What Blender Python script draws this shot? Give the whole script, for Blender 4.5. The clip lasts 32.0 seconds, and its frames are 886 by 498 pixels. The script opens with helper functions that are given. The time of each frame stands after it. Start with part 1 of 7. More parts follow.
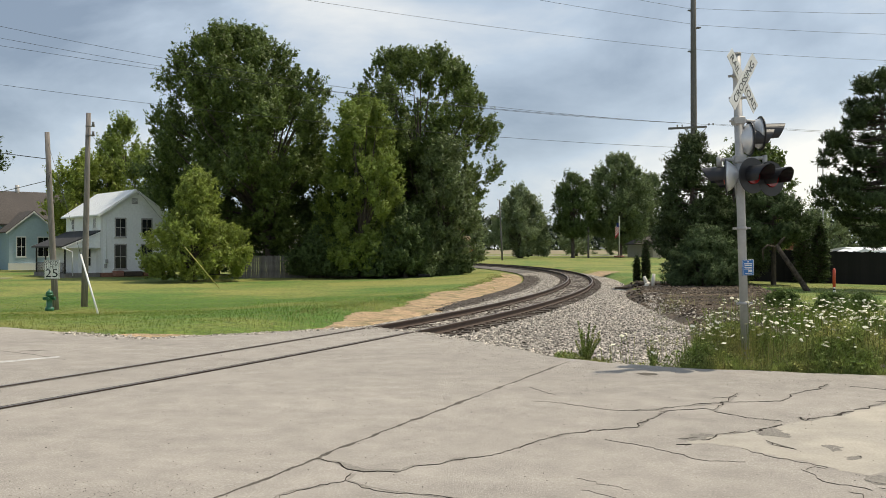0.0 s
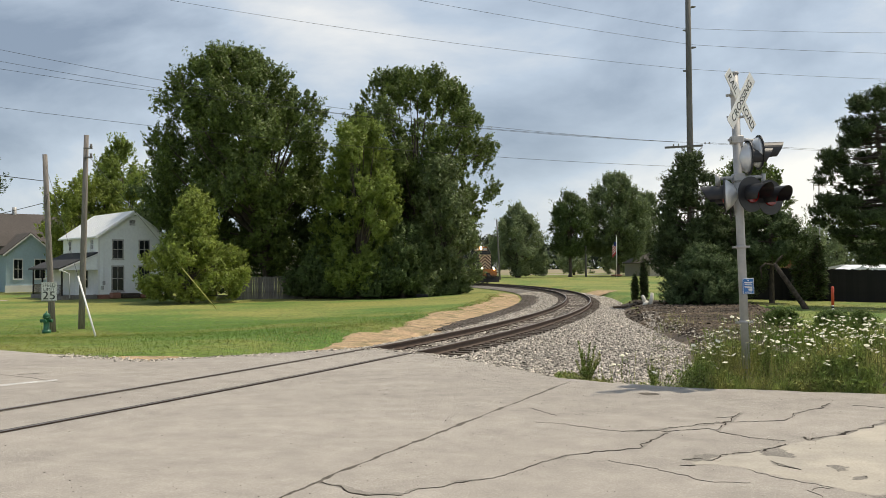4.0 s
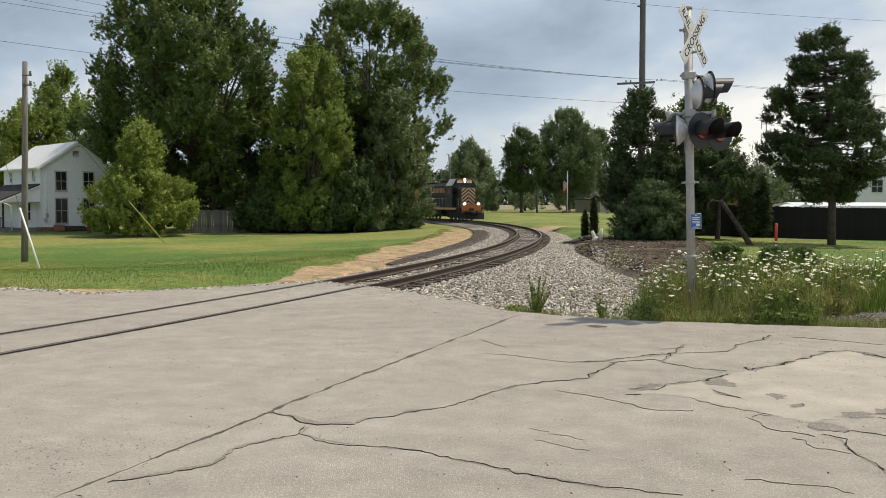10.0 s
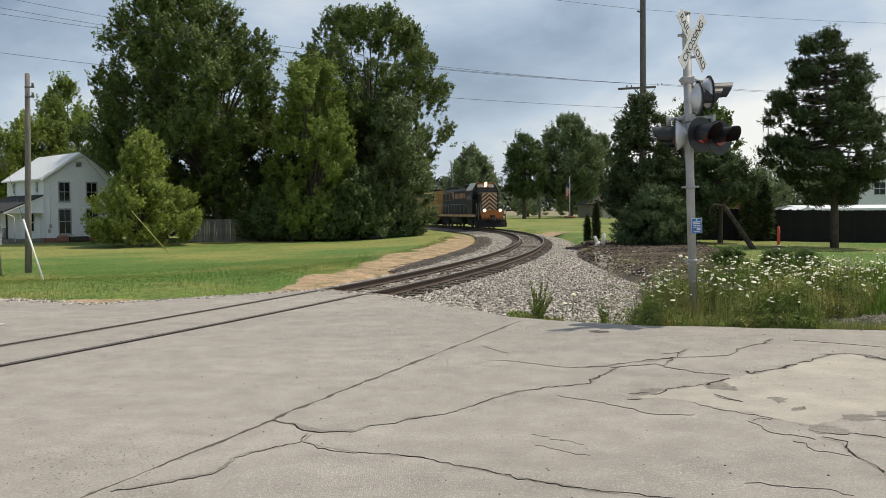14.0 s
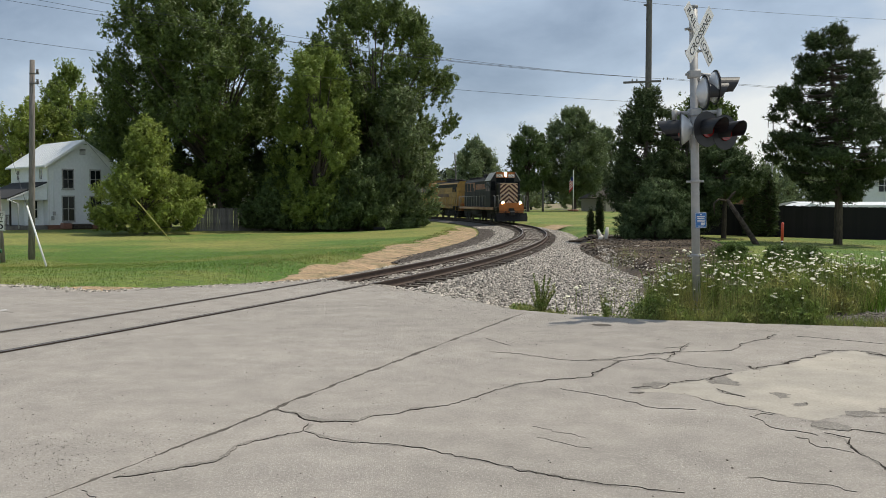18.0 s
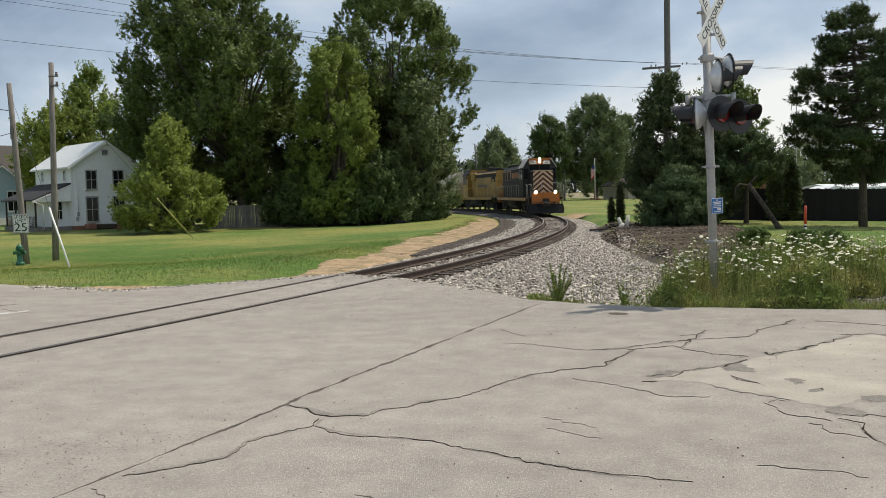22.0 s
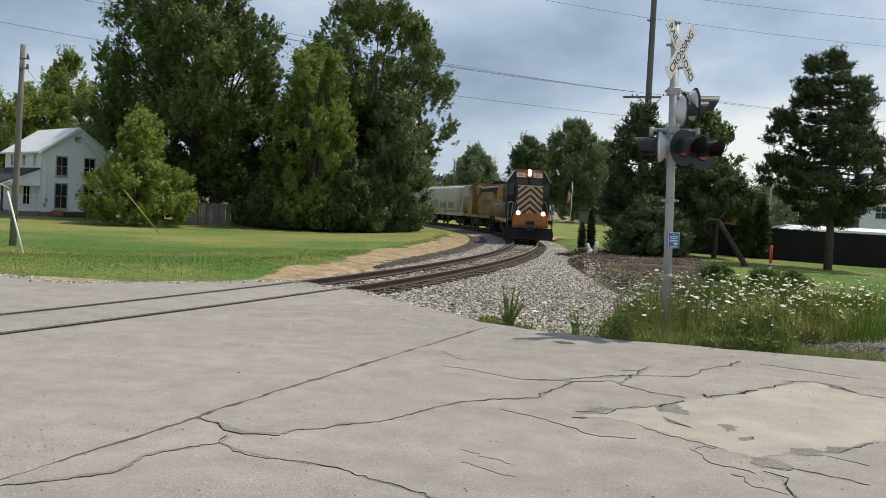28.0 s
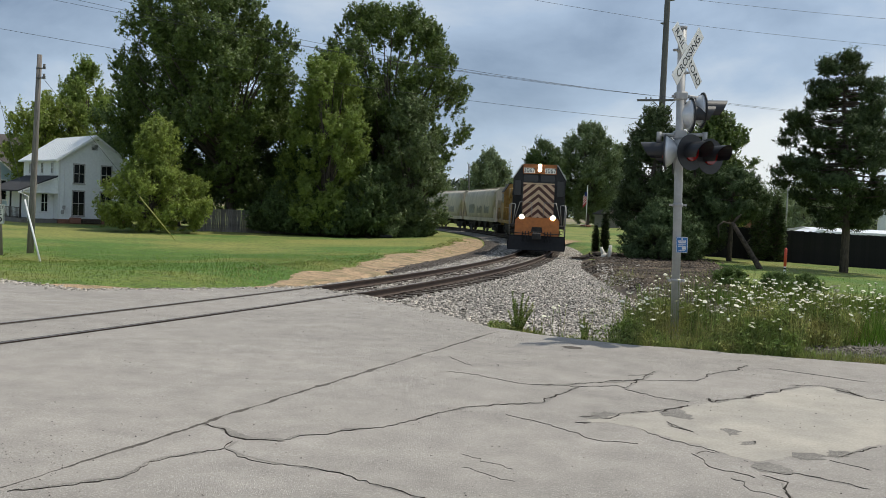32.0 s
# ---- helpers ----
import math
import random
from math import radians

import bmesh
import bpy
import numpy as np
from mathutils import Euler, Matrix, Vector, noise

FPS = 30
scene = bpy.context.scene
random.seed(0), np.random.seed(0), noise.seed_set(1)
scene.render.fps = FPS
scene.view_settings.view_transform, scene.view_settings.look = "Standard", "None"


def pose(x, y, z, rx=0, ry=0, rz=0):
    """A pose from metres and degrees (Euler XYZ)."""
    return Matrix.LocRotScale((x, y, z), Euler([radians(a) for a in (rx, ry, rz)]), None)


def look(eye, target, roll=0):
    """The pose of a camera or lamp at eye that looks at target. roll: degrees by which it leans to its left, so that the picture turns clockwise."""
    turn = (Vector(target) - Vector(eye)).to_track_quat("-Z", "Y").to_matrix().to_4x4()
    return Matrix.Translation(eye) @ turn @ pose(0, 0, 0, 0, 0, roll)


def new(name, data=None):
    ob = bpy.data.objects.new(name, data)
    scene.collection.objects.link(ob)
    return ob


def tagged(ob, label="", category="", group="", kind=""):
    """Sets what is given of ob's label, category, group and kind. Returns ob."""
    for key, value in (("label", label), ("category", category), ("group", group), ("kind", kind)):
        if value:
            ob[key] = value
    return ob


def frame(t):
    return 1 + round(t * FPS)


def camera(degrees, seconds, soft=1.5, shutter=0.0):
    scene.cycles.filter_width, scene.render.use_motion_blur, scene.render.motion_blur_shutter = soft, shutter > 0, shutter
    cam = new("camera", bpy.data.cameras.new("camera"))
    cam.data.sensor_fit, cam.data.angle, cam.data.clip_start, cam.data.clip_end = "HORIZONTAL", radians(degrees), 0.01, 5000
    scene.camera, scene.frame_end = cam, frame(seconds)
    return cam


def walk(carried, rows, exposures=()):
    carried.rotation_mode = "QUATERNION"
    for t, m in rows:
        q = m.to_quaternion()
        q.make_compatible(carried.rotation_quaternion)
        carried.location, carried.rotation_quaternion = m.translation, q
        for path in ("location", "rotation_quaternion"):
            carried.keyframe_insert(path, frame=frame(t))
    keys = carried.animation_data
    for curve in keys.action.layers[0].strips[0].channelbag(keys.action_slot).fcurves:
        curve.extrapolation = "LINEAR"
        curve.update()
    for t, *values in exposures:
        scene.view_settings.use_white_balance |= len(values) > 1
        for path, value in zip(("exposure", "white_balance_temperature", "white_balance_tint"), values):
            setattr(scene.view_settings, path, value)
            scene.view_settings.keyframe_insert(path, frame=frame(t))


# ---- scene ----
cam = camera(52.8, 32.0, 0.8)
PATH = [
    (0, (0.044, -0.063, 1.95), (0.042, 1.937, 1.95), 0.0),
    (0.5, (0.051, -0.056, 1.952), (0.056, 1.944, 1.95), -0.4),
    (1, (0.045, -0.047, 1.949), (0.056, 1.953, 1.954), -0.5),
    (1.5, (0.038, -0.068, 1.949), (0.043, 1.932, 1.94), -0.4),
    (2, (0.033, -0.054, 1.949), (0.048, 1.946, 1.933), -0.4),
    (2.5, (0.017, -0.049, 1.957), (0.047, 1.951, 1.947), -0.5),
    (3, (0.017, -0.031, 1.948), (0.033, 1.969, 1.953), -0.6),
    (3.5, (0.005, -0.036, 1.962), (0.003, 1.963, 2.007), -0.4),
    (5.5, (0.013, -0.024, 1.943), (0.086, 1.974, 1.949), 0.2),
    (6, (0.02, -0.036, 1.948), (0.121, 1.961, 1.904), 0.2),
    (6.5, (0.017, -0.028, 1.946), (0.136, 1.966, 1.861), 0.1),
    (7, (0.014, -0.031, 1.944), (0.134, 1.964, 1.855), -0.2),
    (7.5, (0.021, -0.026, 1.939), (0.15, 1.968, 1.858), -0.5),
    (8, (0.027, -0.03, 1.944), (0.175, 1.963, 1.867), -0.3),
    (8.5, (0.02, -0.008, 1.935), (0.16, 1.985, 1.849), -0.0),
    (9, (0.01, 0.007, 1.93), (0.13, 2.001, 1.836), 0.1),
    (9.5, (0.0, -0.003, 1.928), (0.111, 1.991, 1.829), 0.1),
    (10, (0.004, -0.001, 1.928), (0.116, 1.993, 1.827), 0.1),
    (10.5, (0.007, -0.024, 1.937), (0.114, 1.971, 1.841), -0.1),
    (11, (0.017, -0.028, 1.939), (0.114, 1.967, 1.855), -0.6),
    (11.5, (0.033, -0.019, 1.93), (0.129, 1.977, 1.844), -1.0),
    (12, (0.036, -0.026, 1.934), (0.131, 1.97, 1.849), -1.0),
    (12.5, (0.035, -0.037, 1.938), (0.125, 1.959, 1.855), -0.8),
    (13, (0.033, -0.029, 1.93), (0.121, 1.968, 1.842), -0.6),
    (13.5, (0.033, -0.03, 1.932), (0.129, 1.965, 1.843), -0.5),
    (14, (0.032, -0.042, 1.933), (0.137, 1.954, 1.847), -0.5),
    (14.5, (0.031, -0.038, 1.932), (0.148, 1.957, 1.849), -0.4),
    (16.5, (0.025, -0.028, 1.925), (0.135, 1.967, 1.831), -0.1),
    (17, (0.035, -0.039, 1.93), (0.147, 1.956, 1.838), -0.1),
    (17.5, (0.026, -0.013, 1.92), (0.133, 1.982, 1.824), 0.1),
    (18, (0.019, -0.028, 1.925), (0.118, 1.967, 1.821), 0.2),
    (18.5, (0.017, -0.025, 1.924), (0.124, 1.97, 1.829), 0.2),
    (19, (0.023, -0.039, 1.924), (0.148, 1.956, 1.853), -0.4),
    (19.5, (0.038, -0.044, 1.924), (0.182, 1.949, 1.857), -0.8),
    (20, (0.057, -0.043, 1.922), (0.18, 1.952, 1.862), -0.9),
    (20.5, (0.072, -0.028, 1.924), (0.146, 1.97, 1.868), -0.8),
    (21, (0.103, -0.028, 1.922), (0.151, 1.97, 1.853), -0.9),
    (21.5, (0.143, -0.014, 1.921), (0.182, 1.983, 1.827), -1.1),
    (22, (0.169, -0.008, 1.927), (0.216, 1.987, 1.805), -1.2),
    (22.5, (0.192, 0.009, 1.926), (0.248, 2.003, 1.784), 0.0),
    (23, (0.211, 0.012, 1.938), (0.26, 2.006, 1.788), 0.9),
    (23.5, (0.237, 0.009, 1.936), (0.306, 2.002, 1.783), 0.7),
    (24, (0.258, 0.012, 1.939), (0.342, 2.005, 1.792), 0.8),
    (24.5, (0.274, -0.01, 1.939), (0.338, 1.983, 1.789), 0.7),
    (25, (0.29, 0.006, 1.94), (0.364, 1.997, 1.765), 0.2),
    (25.5, (0.32, 0.06, 1.93), (0.446, 2.046, 1.736), 0.0),
    (27.5, (0.475, 0.315, 1.967), (0.631, 2.306, 1.862), 2.1),
    (28, (0.57, 0.273, 1.98), (0.673, 2.269, 1.888), 3.0),
    (28.5, (0.643, 0.222, 1.997), (0.696, 2.219, 1.911), 2.8),
    (29, (0.652, 0.213, 2.0), (0.703, 2.211, 1.921), 2.2),
    (29.5, (0.602, 0.21, 2.008), (0.667, 2.207, 1.926), 1.3),
    (30, (0.576, 0.197, 2.009), (0.654, 2.194, 1.915), 1.0),
    (30.5, (0.558, 0.213, 2.002), (0.64, 2.208, 1.891), 0.9),
    (31, (0.592, 0.208, 2.006), (0.666, 2.204, 1.899), 1.6),
    (31.5, (0.654, 0.191, 2.007), (0.726, 2.187, 1.912), 2.3),
    (32, (0.689, 0.174, 2.016), (0.756, 2.171, 1.932), 2.6),
]
walk(cam, [(t, look(eye, target, roll)) for t, eye, target, roll in PATH],
     [(0, .1, 7350, 9), (6, .1, 7450, 10), (9, .05, 7450, 10), (12, -.02, 7200, 9), (17, -.09, 6980, 9), (20, -.16, 6750, 8), (22, -.05, 7050, 9), (25, -.07, 7080, 9), (28, -.08, 6850, 9), (32, -.16, 6600, 8)])


# ---- sky and sun ----
SUN_DIR = Vector((0.43, 0.22, 0.875)).normalized()
sun = new("sun", bpy.data.lights.new("sun", "SUN"))
sun.data.energy, sun.data.angle, sun.data.color = 3.5, radians(1.0), (1.0, 0.95, 0.86)
sun.matrix_world = look((0, 0, 60), tuple(Vector((0, 0, 60)) - SUN_DIR))
world = bpy.data.worlds.new("sky")
scene.world = world
world.use_nodes = True
wt = world.node_tree
wt.nodes.clear()


def wnode(kind, **kw):
    n = wt.nodes.new(kind)
    for k, v in kw.items():
        n.inputs[k].default_value = v
    return n


w_out = wnode("ShaderNodeOutputWorld")
w_bg = wnode("ShaderNodeBackground", Strength=1.18)
w_sky = wt.nodes.new("ShaderNodeTexSky")
w_sky.sky_type, w_sky.sun_disc = "NISHITA", False
w_sky.sun_elevation = math.asin(SUN_DIR.z)
w_sky.sun_rotation = math.atan2(SUN_DIR.x, SUN_DIR.y)
w_tc = wt.nodes.new("ShaderNodeTexCoord")
w_map = wt.nodes.new("ShaderNodeMapping")
w_map.inputs["Scale"].default_value = (1.0, 1.0, 2.1)
w_map.inputs["Location"].default_value = (2.35, 1.4, 0.35)
w_n1 = wnode("ShaderNodeTexNoise", Scale=3.0, Detail=8.0, Roughness=0.56, Distortion=0.3)
w_n2 = wnode("ShaderNodeTexNoise", Scale=1.5, Detail=4.0, Roughness=0.5)
w_r1 = wt.nodes.new("ShaderNodeValToRGB")
e = w_r1.color_ramp.elements
e[0].position, e[0].color = 0.36, (0.205, 0.28, 0.41, 1)
e[1].position, e[1].color = 0.67, (0.83, 0.865, 0.91, 1)
m1 = e.new(0.50)
m1.color = (0.41, 0.52, 0.69, 1)
w_sep = wt.nodes.new("ShaderNodeSeparateXYZ")
w_low = wt.nodes.new("ShaderNodeMapRange")
w_low.inputs["From Min"].default_value, w_low.inputs["From Max"].default_value = 0.075, 0.14
w_low.inputs["To Min"].default_value, w_low.inputs["To Max"].default_value = 0.075, -0.04
w_add = wt.nodes.new("ShaderNodeMath")
w_sum = wt.nodes.new("ShaderNodeMath")
w_scale = wt.nodes.new("ShaderNodeMix")
w_scale.data_type = "RGBA"
w_dim = wt.nodes.new("ShaderNodeVectorMath")
w_dim.operation = "SCALE"
w_dim.inputs["Scale"].default_value = 0.09
L = wt.links.new
L(w_tc.outputs["Generated"], w_map.inputs["Vector"])
L(w_map.outputs["Vector"], w_n1.inputs["Vector"])
L(w_map.outputs["Vector"], w_n2.inputs["Vector"])
L(w_tc.outputs["Generated"], w_sep.inputs[0])
L(w_sep.outputs["Z"], w_low.inputs["Value"])
w_soft = wt.nodes.new("ShaderNodeMath")
w_soft.operation = "MULTIPLY_ADD"
w_soft.inputs[1].default_value, w_soft.inputs[2].default_value = 0.62, 0.19
L(w_n1.outputs[0], w_soft.inputs[0])
L(w_soft.outputs[0], w_add.inputs[0])
L(w_low.outputs[0], w_add.inputs[1])
w_mid = wt.nodes.new("ShaderNodeMath")
w_mid.operation = "MULTIPLY_ADD"
w_mid.inputs[1].default_value, w_mid.inputs[2].default_value = 0.3, -0.15
L(w_n2.outputs[0], w_mid.inputs[0])
w_side = wt.nodes.new("ShaderNodeMath")
w_side.operation = "MULTIPLY_ADD"
w_side.inputs[1].default_value = 0.10
L(w_sep.outputs["X"], w_side.inputs[0])
L(w_add.outputs[0], w_side.inputs[2])
L(w_side.outputs[0], w_sum.inputs[0])
L(w_mid.outputs[0], w_sum.inputs[1])
L(w_sum.outputs[0], w_r1.inputs[0])
L(w_sky.outputs[0], w_dim.inputs[0])
w_scale.inputs["Factor"].default_value = 0.8
L(w_dim.outputs[0], w_scale.inputs["A"])
L(w_r1.outputs[0], w_scale.inputs["B"])
L(w_scale.outputs["Result"], w_bg.inputs["Color"])
L(w_bg.outputs[0], w_out.inputs["Surface"])


# ---- materials ----
def material(name, color, rough=0.8, metal=0.0, spread=0.25, big=0.3, small=30.0, bump=0.0, second=None, island=0.0, each=0.0,
             emit=None, spec=0.5, stretch=(1, 1, 1), through_light=0.0, edge=(0.42, 0.62), speck=0.0, speck_size=60.0, mottle=0.0, stretch_of=None):
    """Two scales of noise over a base colour; second: a stain colour; island / each: variation leaf by leaf or object by object."""
    m = bpy.data.materials.new(name)
    m.use_nodes = True
    t = m.node_tree
    b = t.nodes["Principled BSDF"]
    b.inputs["Roughness"].default_value = rough
    b.inputs["Metallic"].default_value = metal
    b.inputs["Specular IOR Level"].default_value = spec
    tc = t.nodes.new("ShaderNodeTexCoord")
    mp = t.nodes.new("ShaderNodeMapping")
    mp.inputs["Scale"].default_value = stretch
    t.links.new(tc.outputs["Object"], mp.inputs["Vector"])

    def noise_at(scale, detail=5.0):
        n = t.nodes.new("ShaderNodeTexNoise")
        n.inputs["Scale"].default_value, n.inputs["Detail"].default_value, n.inputs["Roughness"].default_value = scale, detail, 0.6
        t.links.new(mp.outputs["Vector"], n.inputs["Vector"])
        return n.outputs[0]

    def mix(kind, fac, a, c):
        n = t.nodes.new("ShaderNodeMix")
        n.data_type, n.blend_type = "RGBA", kind
        for sock, v in (("Factor", fac), ("A", a), ("B", c)):
            if hasattr(v, "is_linked"):
                t.links.new(v, n.inputs[sock])
            else:
                n.inputs[sock].default_value = v if sock == "Factor" else (*v, 1)
        return n.outputs["Result"]

    def span(v, lo, hi, a=0.0, c=1.0):
        n = t.nodes.new("ShaderNodeMapRange")
        for k, q in (("From Min", lo), ("From Max", hi), ("To Min", a), ("To Max", c)):
            n.inputs[k].default_value = q
        t.links.new(v, n.inputs["Value"])
        return n.outputs[0]

    def grey(v):
        n = t.nodes.new("ShaderNodeCombineColor")
        for s in ("Red", "Green", "Blue"):
            t.links.new(v, n.inputs[s])
        return n.outputs[0]

    col = tuple(color)
    fine = noise_at(small)
    wide = noise_at(big)
    if stretch_of:
        ax = t.nodes.new("ShaderNodeSeparateXYZ")
        t.links.new(tc.outputs["Object"], ax.inputs[0])
        total = t.nodes.new("ShaderNodeMath")
        t.links.new(wide, total.inputs[0])
        t.links.new(span(ax.outputs["Y"], stretch_of[0], stretch_of[1], 0.0, stretch_of[2]), total.inputs[1])
        wide = total.outputs[0]
    if second:
        col = mix("MIX", span(wide, *edge), col, second)
    col = mix("MULTIPLY", 1.0, col, grey(span(fine, 0.33, 0.67, 1 - spread, 1 + spread)))
    col = mix("MULTIPLY", 1.0, col, grey(span(wide, 0.3, 0.7, 1 - 0.45 * spread, 1 + 0.45 * spread)))
    if mottle:
        col = mix("MULTIPLY", 1.0, col, grey(span(noise_at(2.3, 6.0), 0.35, 0.65, 1 - mottle, 1 + mottle)))
    if speck:
        vo = t.nodes.new("ShaderNodeTexVoronoi")
        vo.inputs["Scale"].default_value = speck_size
        t.links.new(mp.outputs["Vector"], vo.inputs["Vector"])
        sc = t.nodes.new("ShaderNodeSeparateColor")
        t.links.new(vo.outputs["Color"], sc.inputs[0])
        col = mix("MULTIPLY", 1.0, col, grey(span(sc.outputs[0], 0, 1, 1 - speck, 1 + speck)))
    if island:
        g = t.nodes.new("ShaderNodeNewGeometry")
        col = mix("MULTIPLY", 1.0, col, grey(span(g.outputs["Random Per Island"], 0, 1, 1 - island, 1 + island)))
    if each:
        g = t.nodes.new("ShaderNodeObjectInfo")
        col = mix("MULTIPLY", 1.0, col, grey(span(g.outputs["Random"], 0, 1, 1 - each, 1 + each)))
    if hasattr(col, "is_linked"):
        t.links.new(col, b.inputs["Base Color"])
    if bump:
        bn = t.nodes.new("ShaderNodeBump")
        bn.inputs["Strength"].default_value = 0.9
        bn.inputs["Distance"].default_value = bump
        t.links.new(fine, bn.inputs["Height"])
        t.links.new(bn.outputs[0], b.inputs["Normal"])
    if emit:
        b.inputs["Emission Color"].default_value = (*emit[0], 1)
        b.inputs["Emission Strength"].default_value = emit[1]
    if through_light:
        tr = t.nodes.new("ShaderNodeBsdfTranslucent")
        t.links.new(col, tr.inputs["Color"])
        ms = t.nodes.new("ShaderNodeMixShader")
        ms.inputs[0].default_value = through_light
        t.links.new(b.outputs[0], ms.inputs[1])
        t.links.new(tr.outputs[0], ms.inputs[2])
        t.links.new(ms.outputs[0], t.nodes["Material Output"].inputs["Surface"])
    return m


def aggregate(name, matrix, chip, worn, cover=.5, wide=.35):
    """Weathered asphalt: pale stone chips in a darker binder, rubbed smooth in patches, with faint stains."""
    m = bpy.data.materials.new(name)
    m.use_nodes = True
    t = m.node_tree
    b = t.nodes["Principled BSDF"]
    b.inputs["Roughness"].default_value, b.inputs["Specular IOR Level"].default_value = .93, .3
    tc = t.nodes.new("ShaderNodeTexCoord")

    def noise_of(scale, detail, stretch=(1, 1, 1)):
        mp = t.nodes.new("ShaderNodeMapping")
        mp.inputs["Scale"].default_value = stretch
        mp.inputs["Rotation"].default_value = (0, 0, .35)
        n = t.nodes.new("ShaderNodeTexNoise")
        n.inputs["Scale"].default_value, n.inputs["Detail"].default_value, n.inputs["Roughness"].default_value = scale, detail, .62
        t.links.new(tc.outputs["Object"], mp.inputs["Vector"])
        t.links.new(mp.outputs["Vector"], n.inputs["Vector"])
        return n.outputs[0]

    def ranged(v, lo, hi, a=0.0, c=1.0):
        n = t.nodes.new("ShaderNodeMapRange")
        for k, q in (("From Min", lo), ("From Max", hi), ("To Min", a), ("To Max", c)):
            n.inputs[k].default_value = q
        t.links.new(v, n.inputs["Value"])
        return n.outputs[0]

    def times(a, c):
        n = t.nodes.new("ShaderNodeMath")
        n.operation = "MULTIPLY"
        t.links.new(a, n.inputs[0])
        t.links.new(c, n.inputs[1])
        return n.outputs[0]

    def blend(fac, a, c, kind="MIX"):
        n = t.nodes.new("ShaderNodeMix")
        n.data_type, n.blend_type = "RGBA", kind
        t.links.new(fac, n.inputs["Factor"])
        for sock, v in (("A", a), ("B", c)):
            if hasattr(v, "is_linked"):
                t.links.new(v, n.inputs[sock])
            else:
                n.inputs[sock].default_value = (*v, 1)
        return n.outputs["Result"]

    chips, heights = None, None
    for scale, lo in ((72, .66), (150, .52)):
        vo = t.nodes.new("ShaderNodeTexVoronoi")
        vo.inputs["Scale"].default_value = scale
        t.links.new(tc.outputs["Object"], vo.inputs["Vector"])
        sc = t.nodes.new("ShaderNodeSeparateColor")
        t.links.new(vo.outputs["Color"], sc.inputs[0])
        pick = times(ranged(sc.outputs[0], lo, lo + .12), ranged(vo.outputs["Distance"], .5, .3))
        if chips is None:
            chips, heights = pick, vo.outputs["Distance"]
        else:
            n = t.nodes.new("ShaderNodeMath")
            n.operation = "MAXIMUM"
            t.links.new(chips, n.inputs[0])
            t.links.new(pick, n.inputs[1])
            chips = n.outputs[0]
    bare = ranged(noise_of(wide, 6, (1, 1.8, 1)), .40, .60, cover, 1.0)
    col = blend(ranged(noise_of(.16, 5, (1, 2.2, 1)), .4, .62), matrix, worn)
    col = blend(times(chips, bare), col, chip)
    fine = ranged(noise_of(48, 4), .3, .7, .80, 1.2)
    blot = ranged(noise_of(2.4, 7), .34, .66, .88, 1.11)
    for v in (fine, blot):
        n = t.nodes.new("ShaderNodeCombineColor")
        for q in ("Red", "Green", "Blue"):
            t.links.new(v, n.inputs[q])
        one = t.nodes.new("ShaderNodeValue")
        one.outputs[0].default_value = 1.0
        col = blend(one.outputs[0], col, n.outputs[0], "MULTIPLY")
    t.links.new(col, b.inputs["Base Color"])
    bn = t.nodes.new("ShaderNodeBump")
    bn.inputs["Strength"].default_value, bn.inputs["Distance"].default_value = .8, .006
    t.links.new(times(chips, bare), bn.inputs["Height"])
    t.links.new(bn.outputs[0], b.inputs["Normal"])
    return m


